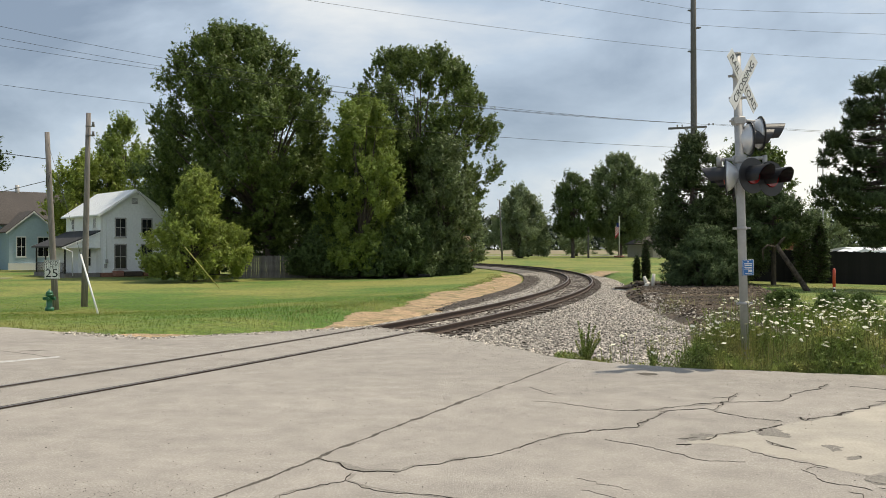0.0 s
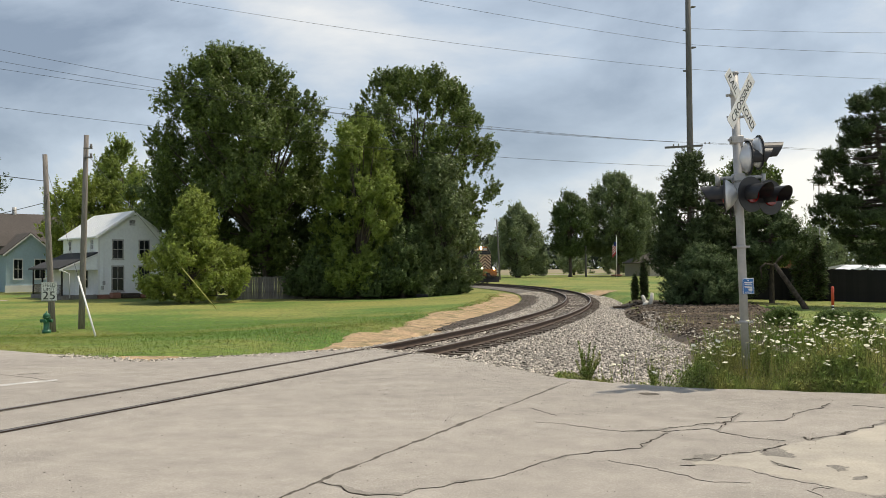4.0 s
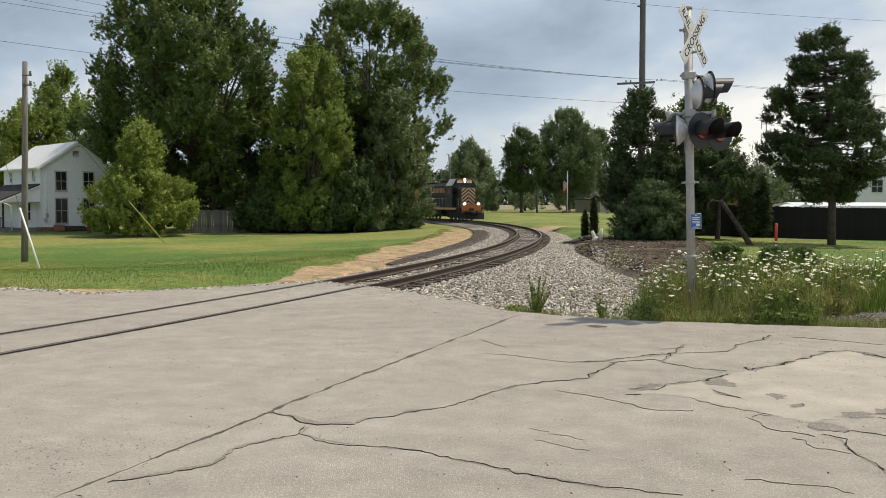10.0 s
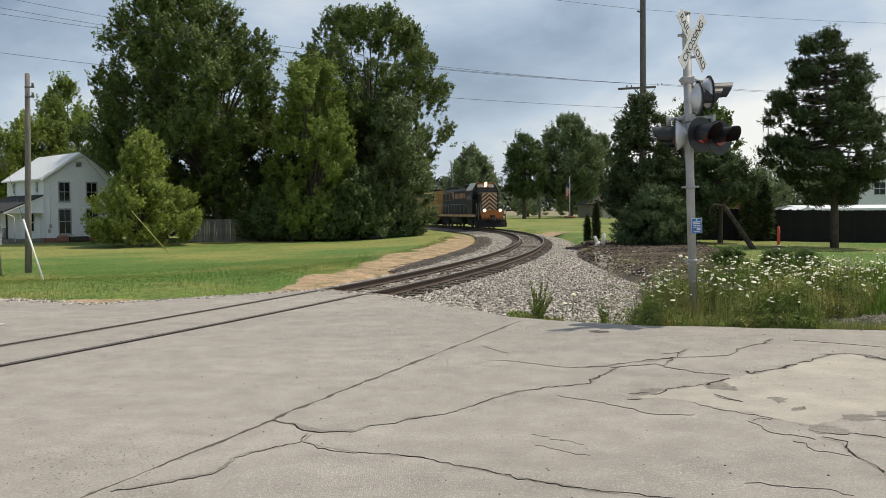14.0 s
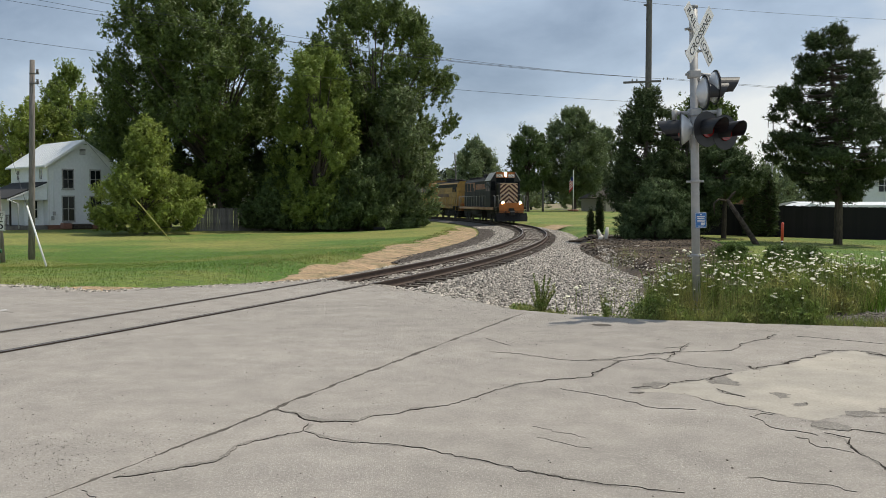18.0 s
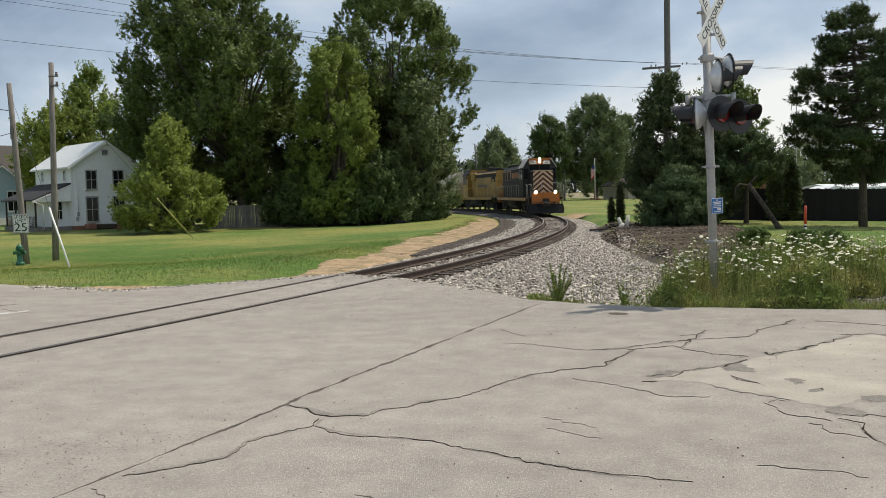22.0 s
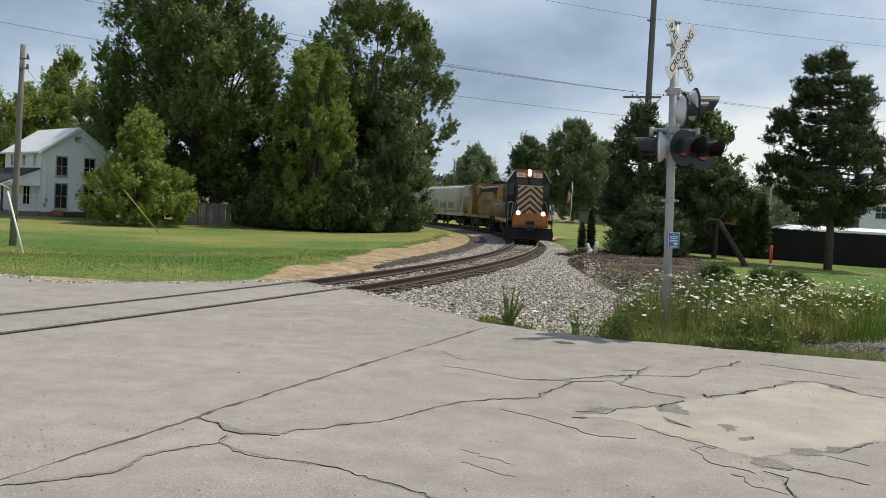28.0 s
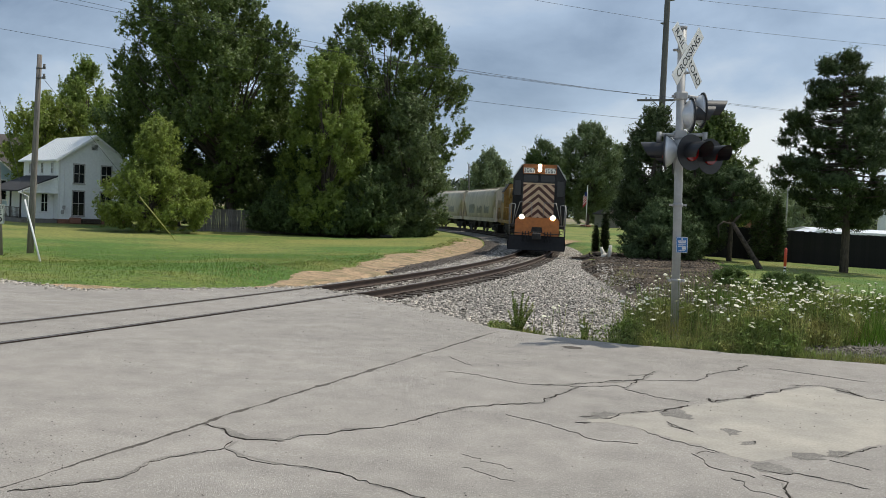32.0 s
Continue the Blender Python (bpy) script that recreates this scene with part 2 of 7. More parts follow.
M = {
    "road": aggregate("worn_asphalt", (0.298, 0.27, 0.239), (0.53, 0.485, 0.43), (0.356, 0.322, 0.284), .4),
    "crumble": aggregate("crumbled_asphalt", (0.20, 0.182, 0.16), (0.42, 0.39, 0.345), (0.24, 0.218, 0.192), .9, 2.0),
    "patch": material("pale_concrete_patch", (0.42, 0.378, 0.315), 0.9, spread=0.12, big=0.8, small=38, bump=0.002, second=(0.335, 0.305, 0.26), mottle=0.09),
    "crack": material("crack_tar", (0.04, 0.035, 0.03), 1.0, spread=0.3, small=25, spec=0.02),
    "seam": material("joint_filler", (0.12, 0.108, 0.094), 1.0, spread=0.4, small=20, spec=0.02),
    "white_line": material("road_paint", (0.62, 0.62, 0.60), 0.8, spread=0.25, small=18, big=3, second=(0.40, 0.38, 0.35)),
    "grass": material("lawn", (0.085, 0.160, 0.019), 0.95, spread=0.45, big=0.11, small=7, bump=0.05, second=(0.175, 0.18, 0.04), edge=(0.46, 0.64), mottle=0.12, stretch_of=(40, 54, .1)),
    "blade": material("lawn_blades", (0.118, 0.212, 0.028), 0.7, spread=0.2, big=0.11, small=5, island=0.4, through_light=0.3, spec=0.2, second=(0.20, 0.205, 0.05), edge=(0.46, 0.64), stretch_of=(40, 54, .1)),
    "dry": material("dry_grass", (0.45, 0.305, 0.18), 0.95, spread=0.4, big=1.1, small=14, bump=0.04, second=(0.22, 0.17, 0.09), mottle=0.25),
    # brown soil, darkened further to stand in for the shadow of the pines
    "mulch": material("pine_shaded_soil", (0.046, 0.034, 0.024), 0.97, spread=0.45, big=0.5, small=9, bump=0.05, second=(0.12, 0.09, 0.062), mottle=.25),
    # gravel under the loose stones, darkened to paint shade into their gaps
    "gravel": material("gravel_gap_shade", (0.13, 0.115, 0.097), 0.95, spread=0.4, big=0.5, small=14, speck=.5, speck_size=22, bump=0.05, second=(0.16, 0.143, 0.12)),
    "stone": material("ballast_stone", (0.37, 0.333, 0.287), 0.9, spread=0.25, small=8, island=0.78),
    "stone_dark": material("sooty_ballast", (0.085, 0.07, 0.058), 0.9, spread=0.2, small=8, island=0.5),
    "rail": material("rusty_rail", (0.085, 0.058, 0.045), 0.75, 0.3, spread=0.3, big=2, small=20),
    "rail_top": material("worn_rail_head", (0.20, 0.17, 0.15), 0.45, 0.8, spread=0.2, small=12),
    "tie": material("creosote_tie", (0.075, 0.058, 0.045), 0.95, spread=0.4, small=14, each=0.35, bump=0.01),
    "bark": material("bark", (0.10, 0.08, 0.065), 0.95, spread=0.4, small=6, bump=0.03, stretch=(3, 3, 0.6)),
    "leaf": material("maple_leaves", (0.132, 0.183, 0.047), 0.5, spread=0.28, big=0.4, small=2.2, island=0.34, through_light=0.36, spec=0.35),
    "leaf_light": material("pale_leaves", (0.285, 0.345, 0.08), 0.5, spread=0.28, big=0.4, small=2.2, island=0.34, through_light=0.42, spec=0.25),
    "leaf_pale": material("ash_leaves", (0.245, 0.315, 0.075), 0.5, spread=0.25, big=0.4, small=2.2, island=0.2, through_light=0.42, spec=0.25),
    "leaf_mid": material("grey_green_leaves", (0.165, 0.215, 0.085), 0.5, spread=0.28, big=0.4, small=2.2, island=0.34, through_light=0.36, spec=0.35),
    # distance haze put into the leaf colour: paler, greyer green for far trees
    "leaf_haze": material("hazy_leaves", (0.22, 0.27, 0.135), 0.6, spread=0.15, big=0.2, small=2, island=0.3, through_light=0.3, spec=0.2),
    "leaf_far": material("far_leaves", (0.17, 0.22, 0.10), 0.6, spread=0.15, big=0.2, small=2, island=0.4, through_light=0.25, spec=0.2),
    "leaf_dark": material("shade_leaves", (0.10, 0.145, 0.05), 0.6, spread=0.28, big=0.4, small=2.2, island=0.34, through_light=0.25, spec=0.2),
    "needle": material("pine_needles", (0.078, 0.106, 0.044), 0.6, spread=0.2, big=0.4, small=4, island=0.45, through_light=0.12, spec=0.08),
    "needle_blue": material("spruce_needles", (0.10, 0.142, 0.06), 0.6, spread=0.2, big=0.4, small=4, island=0.4, through_light=0.12, spec=0.08),
    "weed": material("weed_blades", (0.20, 0.27, 0.068), 0.6, spread=0.15, second=(0.34, 0.32, 0.11), big=1.6, small=4, island=0.6, through_light=0.3, spec=0.25),
    "weed_dark": material("dark_weed_leaves", (0.15, 0.215, 0.06), 0.6, spread=0.15, big=1.6, small=4, island=0.4, through_light=0.3, spec=0.25),
    "flower": material("white_umbels", (0.72, 0.70, 0.53), 0.8, spread=0.06, small=20, island=0.1),
    "straw": material("dry_stalks", (0.36, 0.30, 0.14), 0.8, spread=0.15, small=6, island=0.3),
    "pole": material("weathered_pole", (0.21, 0.185, 0.165), 0.9, spread=0.3, small=5, big=0.8, stretch=(6, 6, 0.5), bump=0.01),
    "pole_dark": material("dark_pole", (0.15, 0.14, 0.13), 0.9, spread=0.3, small=5, stretch=(6, 6, 0.5)),
    "wire": material("cable", (0.05, 0.05, 0.055), 0.6, spread=0.05),
    "siding": material("white_siding", (0.86, 0.87, 0.86), 0.6, spread=0.06, big=0.6, small=5, second=(0.81, 0.82, 0.81)),
    "siding_blue": material("blue_siding", (0.40, 0.52, 0.585), 0.7, spread=0.07, big=0.4, small=4),
    "old_trim": material("weathered_trim", (0.40, 0.385, 0.36), 0.7, spread=0.2, small=6),
    "log_brown": material("brown_log", (0.17, 0.12, 0.08), 0.95, spread=0.4, small=8),
    "trim": material("white_trim", (0.76, 0.76, 0.74), 0.5, spread=0.05),
    "metal_roof": material("pale_metal_roof", (0.80, 0.81, 0.81), 0.45, 0.0, spread=0.06, small=3),
    "shingle": material("brown_shingles", (0.085, 0.072, 0.065), 0.9, spread=0.3, small=7, each=0.2),
    "dark_shingle": material("dark_shingles", (0.035, 0.034, 0.036), 0.9, spread=0.3, small=7),
    "glass": material("window_glass", (0.012, 0.014, 0.016), 0.12, spread=0.1, spec=0.45),
    "brick": material("red_brick", (0.28, 0.13, 0.09), 0.9, spread=0.25, small=9),
    "fence": material("grey_fence_wood", (0.165, 0.15, 0.135), 0.9, spread=0.3, small=5, stretch=(4, 4, 0.5), each=0.22),
    # dark wood taken down to near black: the pines' shade is in the colour
    "fence_dark": material("shaded_fence_wood", (0.008, 0.0065, 0.006), 0.85, spread=0.3, small=5, stretch=(4, 4, 0.5), each=0.3),
    "galv": material("galvanised_metal", (0.44, 0.43, 0.415), 0.55, 0.15, spread=0.1, big=1.5, small=8, second=(0.37, 0.36, 0.345)),
    "silver": material("silver_paint", (0.66, 0.67, 0.68), 0.35, 0.4, spread=0.06, small=6),
    "rail_grey": material("worn_grey_handrail", (0.30, 0.29, 0.27), 0.5, 0.2, spread=0.15, small=6),
    "black": material("black_paint", (0.018, 0.018, 0.02), 0.45, spread=0.2, small=6),
    "black_mat": material("dull_black", (0.012, 0.012, 0.013), 0.9, spread=0.25, small=5),
    "red_lens": material("unlit_red_lens", (0.22, 0.012, 0.012), 0.15, spread=0.1, spec=0.7),
    "sign_white": material("sign_white", (0.76, 0.76, 0.73), 0.5, spread=0.06, small=6, big=2, second=(0.66, 0.65, 0.6)),
    "sign_blue": material("sign_blue", (0.03, 0.16, 0.42), 0.4, spread=0.06),
    "ink": material("black_lettering", (0.012, 0.012, 0.012), 0.6, spread=0.05),
    "green": material("hydrant_green", (0.02, 0.12, 0.06), 0.4, spread=0.1, small=8),
    "yellow_tube": material("yellow_guard", (0.62, 0.55, 0.22), 0.5, spread=0.06),
    "white_tube": material("white_guard", (0.76, 0.76, 0.72), 0.5, spread=0.05),
    "red_post": material("marker_red", (0.62, 0.08, 0.045), 0.5, spread=0.08),
    "orange": material("loco_orange", (0.50, 0.165, 0.035), 0.45, spread=0.15, big=0.7, small=5, second=(0.34, 0.11, 0.03)),
    "loco_black": material("loco_black", (0.017, 0.016, 0.016), 0.72, spread=0.2, big=0.7, small=5, second=(0.036, 0.033, 0.03)),
    "loco_grey": material("loco_roof_grey", (0.55, 0.54, 0.50), 0.6, spread=0.2, small=4),
    "cream": material("chevron_cream", (0.66, 0.46, 0.29), 0.5, spread=0.1, small=5),
    "brown_stripe": material("chevron_brown", (0.09, 0.03, 0.018), 0.5, spread=0.1, small=5),
    # stained yellow paint, dulled because the side's shade is put into the colour
    "yellow": material("loco_yellow_shaded", (0.46, 0.26, 0.055), 0.55, spread=0.22, big=0.6, small=5, second=(0.27, 0.155, 0.045), mottle=.12),
    "grime": material("underframe_grime", (0.032, 0.028, 0.025), 0.85, spread=0.35, small=5),
    "steel": material("wheel_steel", (0.10, 0.085, 0.075), 0.55, 0.6, spread=0.2, small=8),
    "hopper": material("hopper_grey", (0.62, 0.545, 0.435), 0.6, spread=0.12, big=0.35, small=3, second=(0.46, 0.40, 0.32), stretch=(1, 2.2, .6), mottle=.06),
    "hopper_mark": material("faded_lettering", (0.30, 0.29, 0.26), 0.7, spread=0.2, small=5),
    "lamp": material("headlamp", (1, 0.95, 0.85), 0.3, emit=((1.0, 0.86, 0.62), 60.0)),
    "number_board": material("number_board", (0.72, 0.70, 0.64), 0.5, emit=((1.0, 0.95, 0.85), 0.12)),
    "wood_white": material("bleached_wood", (0.62, 0.58, 0.50), 0.85, spread=0.12, small=8),
    "log": material("grey_log", (0.085, 0.068, 0.055), 0.97, spread=0.5, small=8, bump=0.03, spec=0.1),
    "flag_red": material("flag_red", (0.50, 0.05, 0.06), 0.8, spread=0.1),
    "flag_white": material("flag_white", (0.66, 0.64, 0.62), 0.8, spread=0.05),
    "flag_blue": material("flag_blue", (0.03, 0.045, 0.16), 0.8, spread=0.05),
    "field": material("stubble_field", (0.24, 0.20, 0.12), 0.95, spread=0.2, big=0.05, small=2),
    "far_wood": material("distant_wood", (0.052, 0.072, 0.042), 0.9, spread=0.3, big=0.08, small=0.8, island=0.35),
    "tan_wall": material("tan_wall", (0.42, 0.38, 0.30), 0.8, spread=0.08, small=4),
}


# ---- mesh helpers ----
def box(bm, x0, y0, z0, x1, y1, z1, bevel=0.0):
    vs = [bm.verts.new(p) for p in ((x0, y0, z0), (x1, y0, z0), (x1, y1, z0), (x0, y1, z0), (x0, y0, z1), (x1, y0, z1), (x1, y1, z1), (x0, y1, z1))]
    fs = [bm.faces.new([vs[i] for i in q]) for q in ((3, 2, 1, 0), (4, 5, 6, 7), (0, 1, 5, 4), (1, 2, 6, 5), (2, 3, 7, 6), (3, 0, 4, 7))]
    if bevel:
        es = list({ed for f in fs for ed in f.edges})
        bmesh.ops.bevel(bm, geom=es, offset=bevel, segments=1, affect="EDGES")
    return vs


def tube(bm, pts, radii, sides=8, cap=True):
    """A tube along points; radii: one number or one per point."""
    pts = [Vector(p) for p in pts]
    if not hasattr(radii, "__len__"):
        radii = [radii] * len(pts)
    rings, side = [], None
    for i, p in enumerate(pts):
        d = (pts[min(i + 1, len(pts) - 1)] - pts[max(i - 1, 0)]).normalized()
        if side is None:
            side = d.orthogonal().normalized()
        side = (side - d * side.dot(d)).normalized()
        up = d.cross(side)
        rings.append([bm.verts.new(p + radii[i] * (math.cos(2 * math.pi * k / sides) * side + math.sin(2 * math.pi * k / sides) * up)) for k in range(sides)])
    for a, b in zip(rings, rings[1:]):
        for k in range(sides):
            bm.faces.new((a[k], a[(k + 1) % sides], b[(k + 1) % sides], b[k])).smooth = True
    if cap:
        bm.faces.new(rings[0][::-1])
        bm.faces.new(rings[-1])


def prism(bm, outline, axis, a, b):
    """An outline (pairs) pushed from a to b along an axis: the pairs are the two other axes in order."""
    def at(p, q):
        v = list(p)
        v.insert(axis, q)
        return bm.verts.new(v)
    lo, hi = [at(p, a) for p in outline], [at(p, b) for p in outline]
    n = len(outline)
    fs = [bm.faces.new(lo[::-1]), bm.faces.new(hi)]
    fs += [bm.faces.new((lo[i], lo[(i + 1) % n], hi[(i + 1) % n], hi[i])) for i in range(n)]
    bmesh.ops.recalc_face_normals(bm, faces=fs)


def data_of(name, bm, mat):
    me = bpy.data.meshes.new(name)
    bm.to_mesh(me)
    bm.free()
    me.materials.append(mat)
    return me


def part(name, bm, mat, parent=None, label=""):
    ob = new(name, data_of(name, bm, mat))
    ob.parent = parent
    return tagged(ob, label)


def thing(name, label, category, m=None, group="", kind=""):
    ob = tagged(new(name), label, category, group, kind)
    ob.matrix_basis = m or Matrix()
    return ob


def solo(name, bm, mat, label, category, kind="", group="", m=None):
    ob = tagged(part(name, bm, mat), label, category, group, kind)
    if m:
        ob.matrix_basis = m
    return ob


def cards(name, pts, dirs, sides, mat):
    """Many small pointed leaves in one mesh: middle points, half lengths and half widths."""
    n = len(pts)
    co = np.empty((n, 3, 3), np.float32)
    co[:, 0], co[:, 1], co[:, 2] = pts - sides * .9 - dirs, pts + sides * .9 - dirs, pts + dirs
    me = bpy.data.meshes.new(name)
    me.vertices.add(3 * n)
    me.vertices.foreach_set("co", co.ravel())
    me.loops.add(3 * n)
    me.loops.foreach_set("vertex_index", np.arange(3 * n, dtype=np.int32))
    me.polygons.add(n)
    me.polygons.foreach_set("loop_start", np.arange(0, 3 * n, 3, dtype=np.int32))
    me.update(calc_edges=True)
    me.materials.append(mat)
    return new(name, me)


def unit(a):
    return a / np.maximum(np.linalg.norm(a, axis=1, keepdims=True), 1e-6)


# ---- the lie of the land ----
TX, TY, TR = -137.79, 79.03, 148.18  # the track's centre of curve and radius


def on_track(s, off=0.0):
    """A place s metres along the track's centre line, off metres to its outside, and the turn there."""
    a = s / TR
    return TX + (TR + off) * math.cos(a), TY + (TR + off) * math.sin(a), a


def off_track(x, y):
    return math.hypot(x - TX, y - TY) - TR


def step(v, a, b):
    k = min(max((v - a) / (b - a), 0.0), 1.0)
    return k * k * (3 - 2 * k)


ROAD_FAR = [(-90, 31.0), (-40, 25.5), (-24, 24.0), (-11, 22.2), (-8.5, 20.6), (-6.5, 19.4), (-4.7, 20.4), (-1.95, 22.2), (-0.6, 20.9), (0.85, 18.8), (2.1, 15.9), (3.6, 14.7), (6.7, 13.7), (12, 12.6), (40, 8), (90, 0)]


def road_edge(x):
    for (x0, y0), (x1, y1) in zip(ROAD_FAR, ROAD_FAR[1:]):
        if x0 <= x <= x1:
            return y0 + (y1 - y0) * (x - x0) / (x1 - x0)
    return 20.0


def land(x, y):
    """Height of the ground."""
    d = off_track(x, y)
    past = y - road_edge(x)
    if past < 0.0:
        return -0.10 if abs(x) < 88 else -0.02
    left, right = -0.46 * step(-d, 3, 16) * step(past, 0, 14), -0.22 * step(d, 8, 22) * step(past, 0, 12)
    z = -0.05 + left + right
    z += 0.85 * step(y, 125, 185) * 0.45 + 1.3 * step(y, 180, 420)
    spread = 2.4 + 4.6 * (1 - step(y, 18, 45)) if d > 0 else 2.5 + 0.8 * step(y, 28, 45)
    near_track = 1 - step(abs(d), spread, spread + (1.0 if d > 0 else 3.6))
    return z * (1 - near_track) + min(z, -0.42) * near_track


def ground():
    xs = sorted({*[round(v, 2) for v in np.linspace(-30, 30, 121)], *[round(v, 2) for v in np.linspace(-90, 90, 91)], *np.linspace(-1500, 1500, 31).round(1)})
    ys = sorted({*[round(v, 2) for v in np.linspace(10, 60, 101)], *[round(v, 2) for v in np.linspace(-40, 210, 101)], *np.linspace(-600, 2400, 31).round(1)})
    co = [(x, y, land(x, y)) for y in ys for x in xs]
    nx = len(xs)
    faces = [(j * nx + i, j * nx + i + 1, (j + 1) * nx + i + 1, (j + 1) * nx + i) for j in range(len(ys) - 1) for i in range(nx - 1)]
    me = bpy.data.meshes.new("ground")
    me.from_pydata(co, [], faces)
    me.polygons.foreach_set("use_smooth", [True] * len(me.polygons))
    me.materials.append(M["grass"])
    tagged(new("ground", me), "mown green lawn with yellowed patches beside the railway", "lawn", kind="structure")


def sheet(name, outline, mat, lift, label, category, cell=0.7, kind="structure", flat=None):
    """A patch of ground cover: an outline cut into cells, laid over the land."""
    x0, x1 = min(p[0] for p in outline), max(p[0] for p in outline)
    y0, y1 = min(p[1] for p in outline), max(p[1] for p in outline)
    bm = bmesh.new()
    f = bm.faces.new([bm.verts.new((*p, 0)) for p in outline])
    for axis, a, b in ((0, x0, x1), (1, y0, y1)):
        n = int((b - a) / cell)
        for k in range(1, n):
            q = [0, 0, 0]
            q[axis] = a + (b - a) * k / n
            no = [0, 0, 0]
            no[axis] = 1
            bmesh.ops.bisect_plane(bm, geom=bm.verts[:] + bm.edges[:] + bm.faces[:], plane_co=q, plane_no=no)
    for v in bm.verts:
        v.co.z = (land(v.co.x, v.co.y) if flat is None else flat) + lift
    for f in bm.faces:
        f.smooth = True
        if f.normal.z < 0:
            f.normal_flip()
    return solo(name, bm, mat, label, category, kind)


def road():
    bm = bmesh.new()
    edge = []
    rnd = random.Random(4)
    for (x0, y0), (x1, y1) in zip(ROAD_FAR, ROAD_FAR[1:]):
        n = max(1, int(min(60, math.hypot(x1 - x0, y1 - y0) / 0.45)))
        for k in range(n):
            u = k / n
            edge.append((x0 + (x1 - x0) * u + rnd.uniform(-.05, .05), y0 + (y1 - y0) * u + rnd.uniform(-.07, .07)))
    edge.append(ROAD_FAR[-1])
    outline = edge + [(90, -30), (-90, -30)]
    prism(bm, outline, 2, -0.16, 0.0)
    return solo("road", bm, M["road"], "worn pale grey asphalt road with cracks", "road", "structure")


ROAD = road()


def crack(points, width, mat="crack", seed=1, lift=0.004, rough=1.0, name="crack"):
    """A ragged dark gap along a line of points on the road."""
    rnd = random.Random(seed)
    pts = []
    for (x0, y0), (x1, y1) in zip(points, points[1:]):
        n = max(2, int(math.hypot(x1 - x0, y1 - y0) / 0.05))
        for k in range(n):
            u = k / n
            pts.append(Vector((x0 + (x1 - x0) * u, y0 + (y1 - y0) * u, 0)))
    pts.append(Vector((*points[-1], 0)))
    if mat == "crack" and width > .011:
        bm, prev = bmesh.new(), None
        for i, p in enumerate(pts):
            d = (pts[min(i + 1, len(pts) - 1)] - pts[max(i - 1, 0)]).normalized()
            s = Vector((-d.y, d.x, 0))
            w = width * max(.25, .85 + 1.9 * noise.noise((p.x * 2.2, p.y * 2.2, seed)))
            w *= .2 if i in (0, len(pts) - 1) else 1
            lean = rnd.uniform(-.4, .4)
            row = [bm.verts.new((*(p + s * w * q).xy, .0026)) for q in (-1 + lean + rnd.uniform(-.3, .3), 1 + lean + rnd.uniform(-.3, .3))]
            if prev:
                bm.faces.new((prev[0], row[0], row[1], prev[1]))
            prev = row
        bmesh.ops.recalc_face_normals(bm, faces=bm.faces[:])
        part("crumbled_edge", bm, M["crumble"], ROAD)
    bm = bmesh.new()
    prev, n, drift = None, len(pts), 0.0
    for i, p in enumerate(pts):
        d = (pts[min(i + 1, n - 1)] - pts[max(i - 1, 0)]).normalized()
        s = Vector((-d.y, d.x, 0))
        drift = drift * .8 + rnd.gauss(0, 0.014) * rough
        c = p + s * (drift + rnd.gauss(0, .009) * rough)
        w = width * rnd.uniform(0.3, 1.2) * max(.12, .85 + 1.5 * noise.noise((p.x * 3.1, p.y * 3.1, seed + .5))) * (0.25 if i in (0, n - 1) else 1)
        row = [bm.verts.new((*(c + s * w * .85 * q).xy, z)) for q, z in ((-.55, -.002), (-.5, lift), (.5, lift), (.55, -.002))]
        if prev:
            for k in range(3):
                bm.faces.new((prev[k], row[k], row[k + 1], prev[k + 1]))
        prev = row
    bmesh.ops.recalc_face_normals(bm, faces=bm.faces[:])
    return part(name, bm, M[mat], ROAD)


def rails():
    """Two rails with foot, web and head, from beyond the crossing to behind the trees."""
    section = [(-.07, -.17), (.07, -.17), (.07, -.158), (.012, -.14), (.012, -.045), (.037, -.035), (.037, 0), (-.037, 0), (-.037, -.035), (-.012, -.045), (-.012, -.14), (-.07, -.158)]
    for name, off in (("outer_rail", 0.76), ("inner_rail", -0.76)):
        bm, prev = bmesh.new(), None
        for i in range(-172, 262):
            x, y, a = on_track(i * 0.55, off)
            ring = [bm.verts.new((x + p * math.cos(a), y + p * math.sin(a), 0.012 + q)) for p, q in section]
            if prev:
                for k in range(12):
                    bm.faces.new((prev[k], prev[(k + 1) % 12], ring[(k + 1) % 12], ring[k]))
            prev = ring
        bmesh.ops.recalc_face_normals(bm, faces=bm.faces[:])
        rail = solo(name, bm, M["rail"], "long curved rusty steel rail with a worn head", "rail", group="rails of the track")
        bm, prev = bmesh.new(), None
        for i in range(-172, 262):
            x, y, a = on_track(i * 0.55, off)
            row = [bm.verts.new((x + p * math.cos(a), y + p * math.sin(a), 0.0155)) for p in (-.03, .03)]
            if prev:
                bm.faces.new((prev[0], prev[1], row[1], row[0]))
            prev = row
        bmesh.ops.recalc_face_normals(bm, faces=bm.faces[:])
        part("rail_head", bm, M["rail_top"], rail, "shiny worn running band")


S_CROSS = -58.6  # where the road's edge meets the track


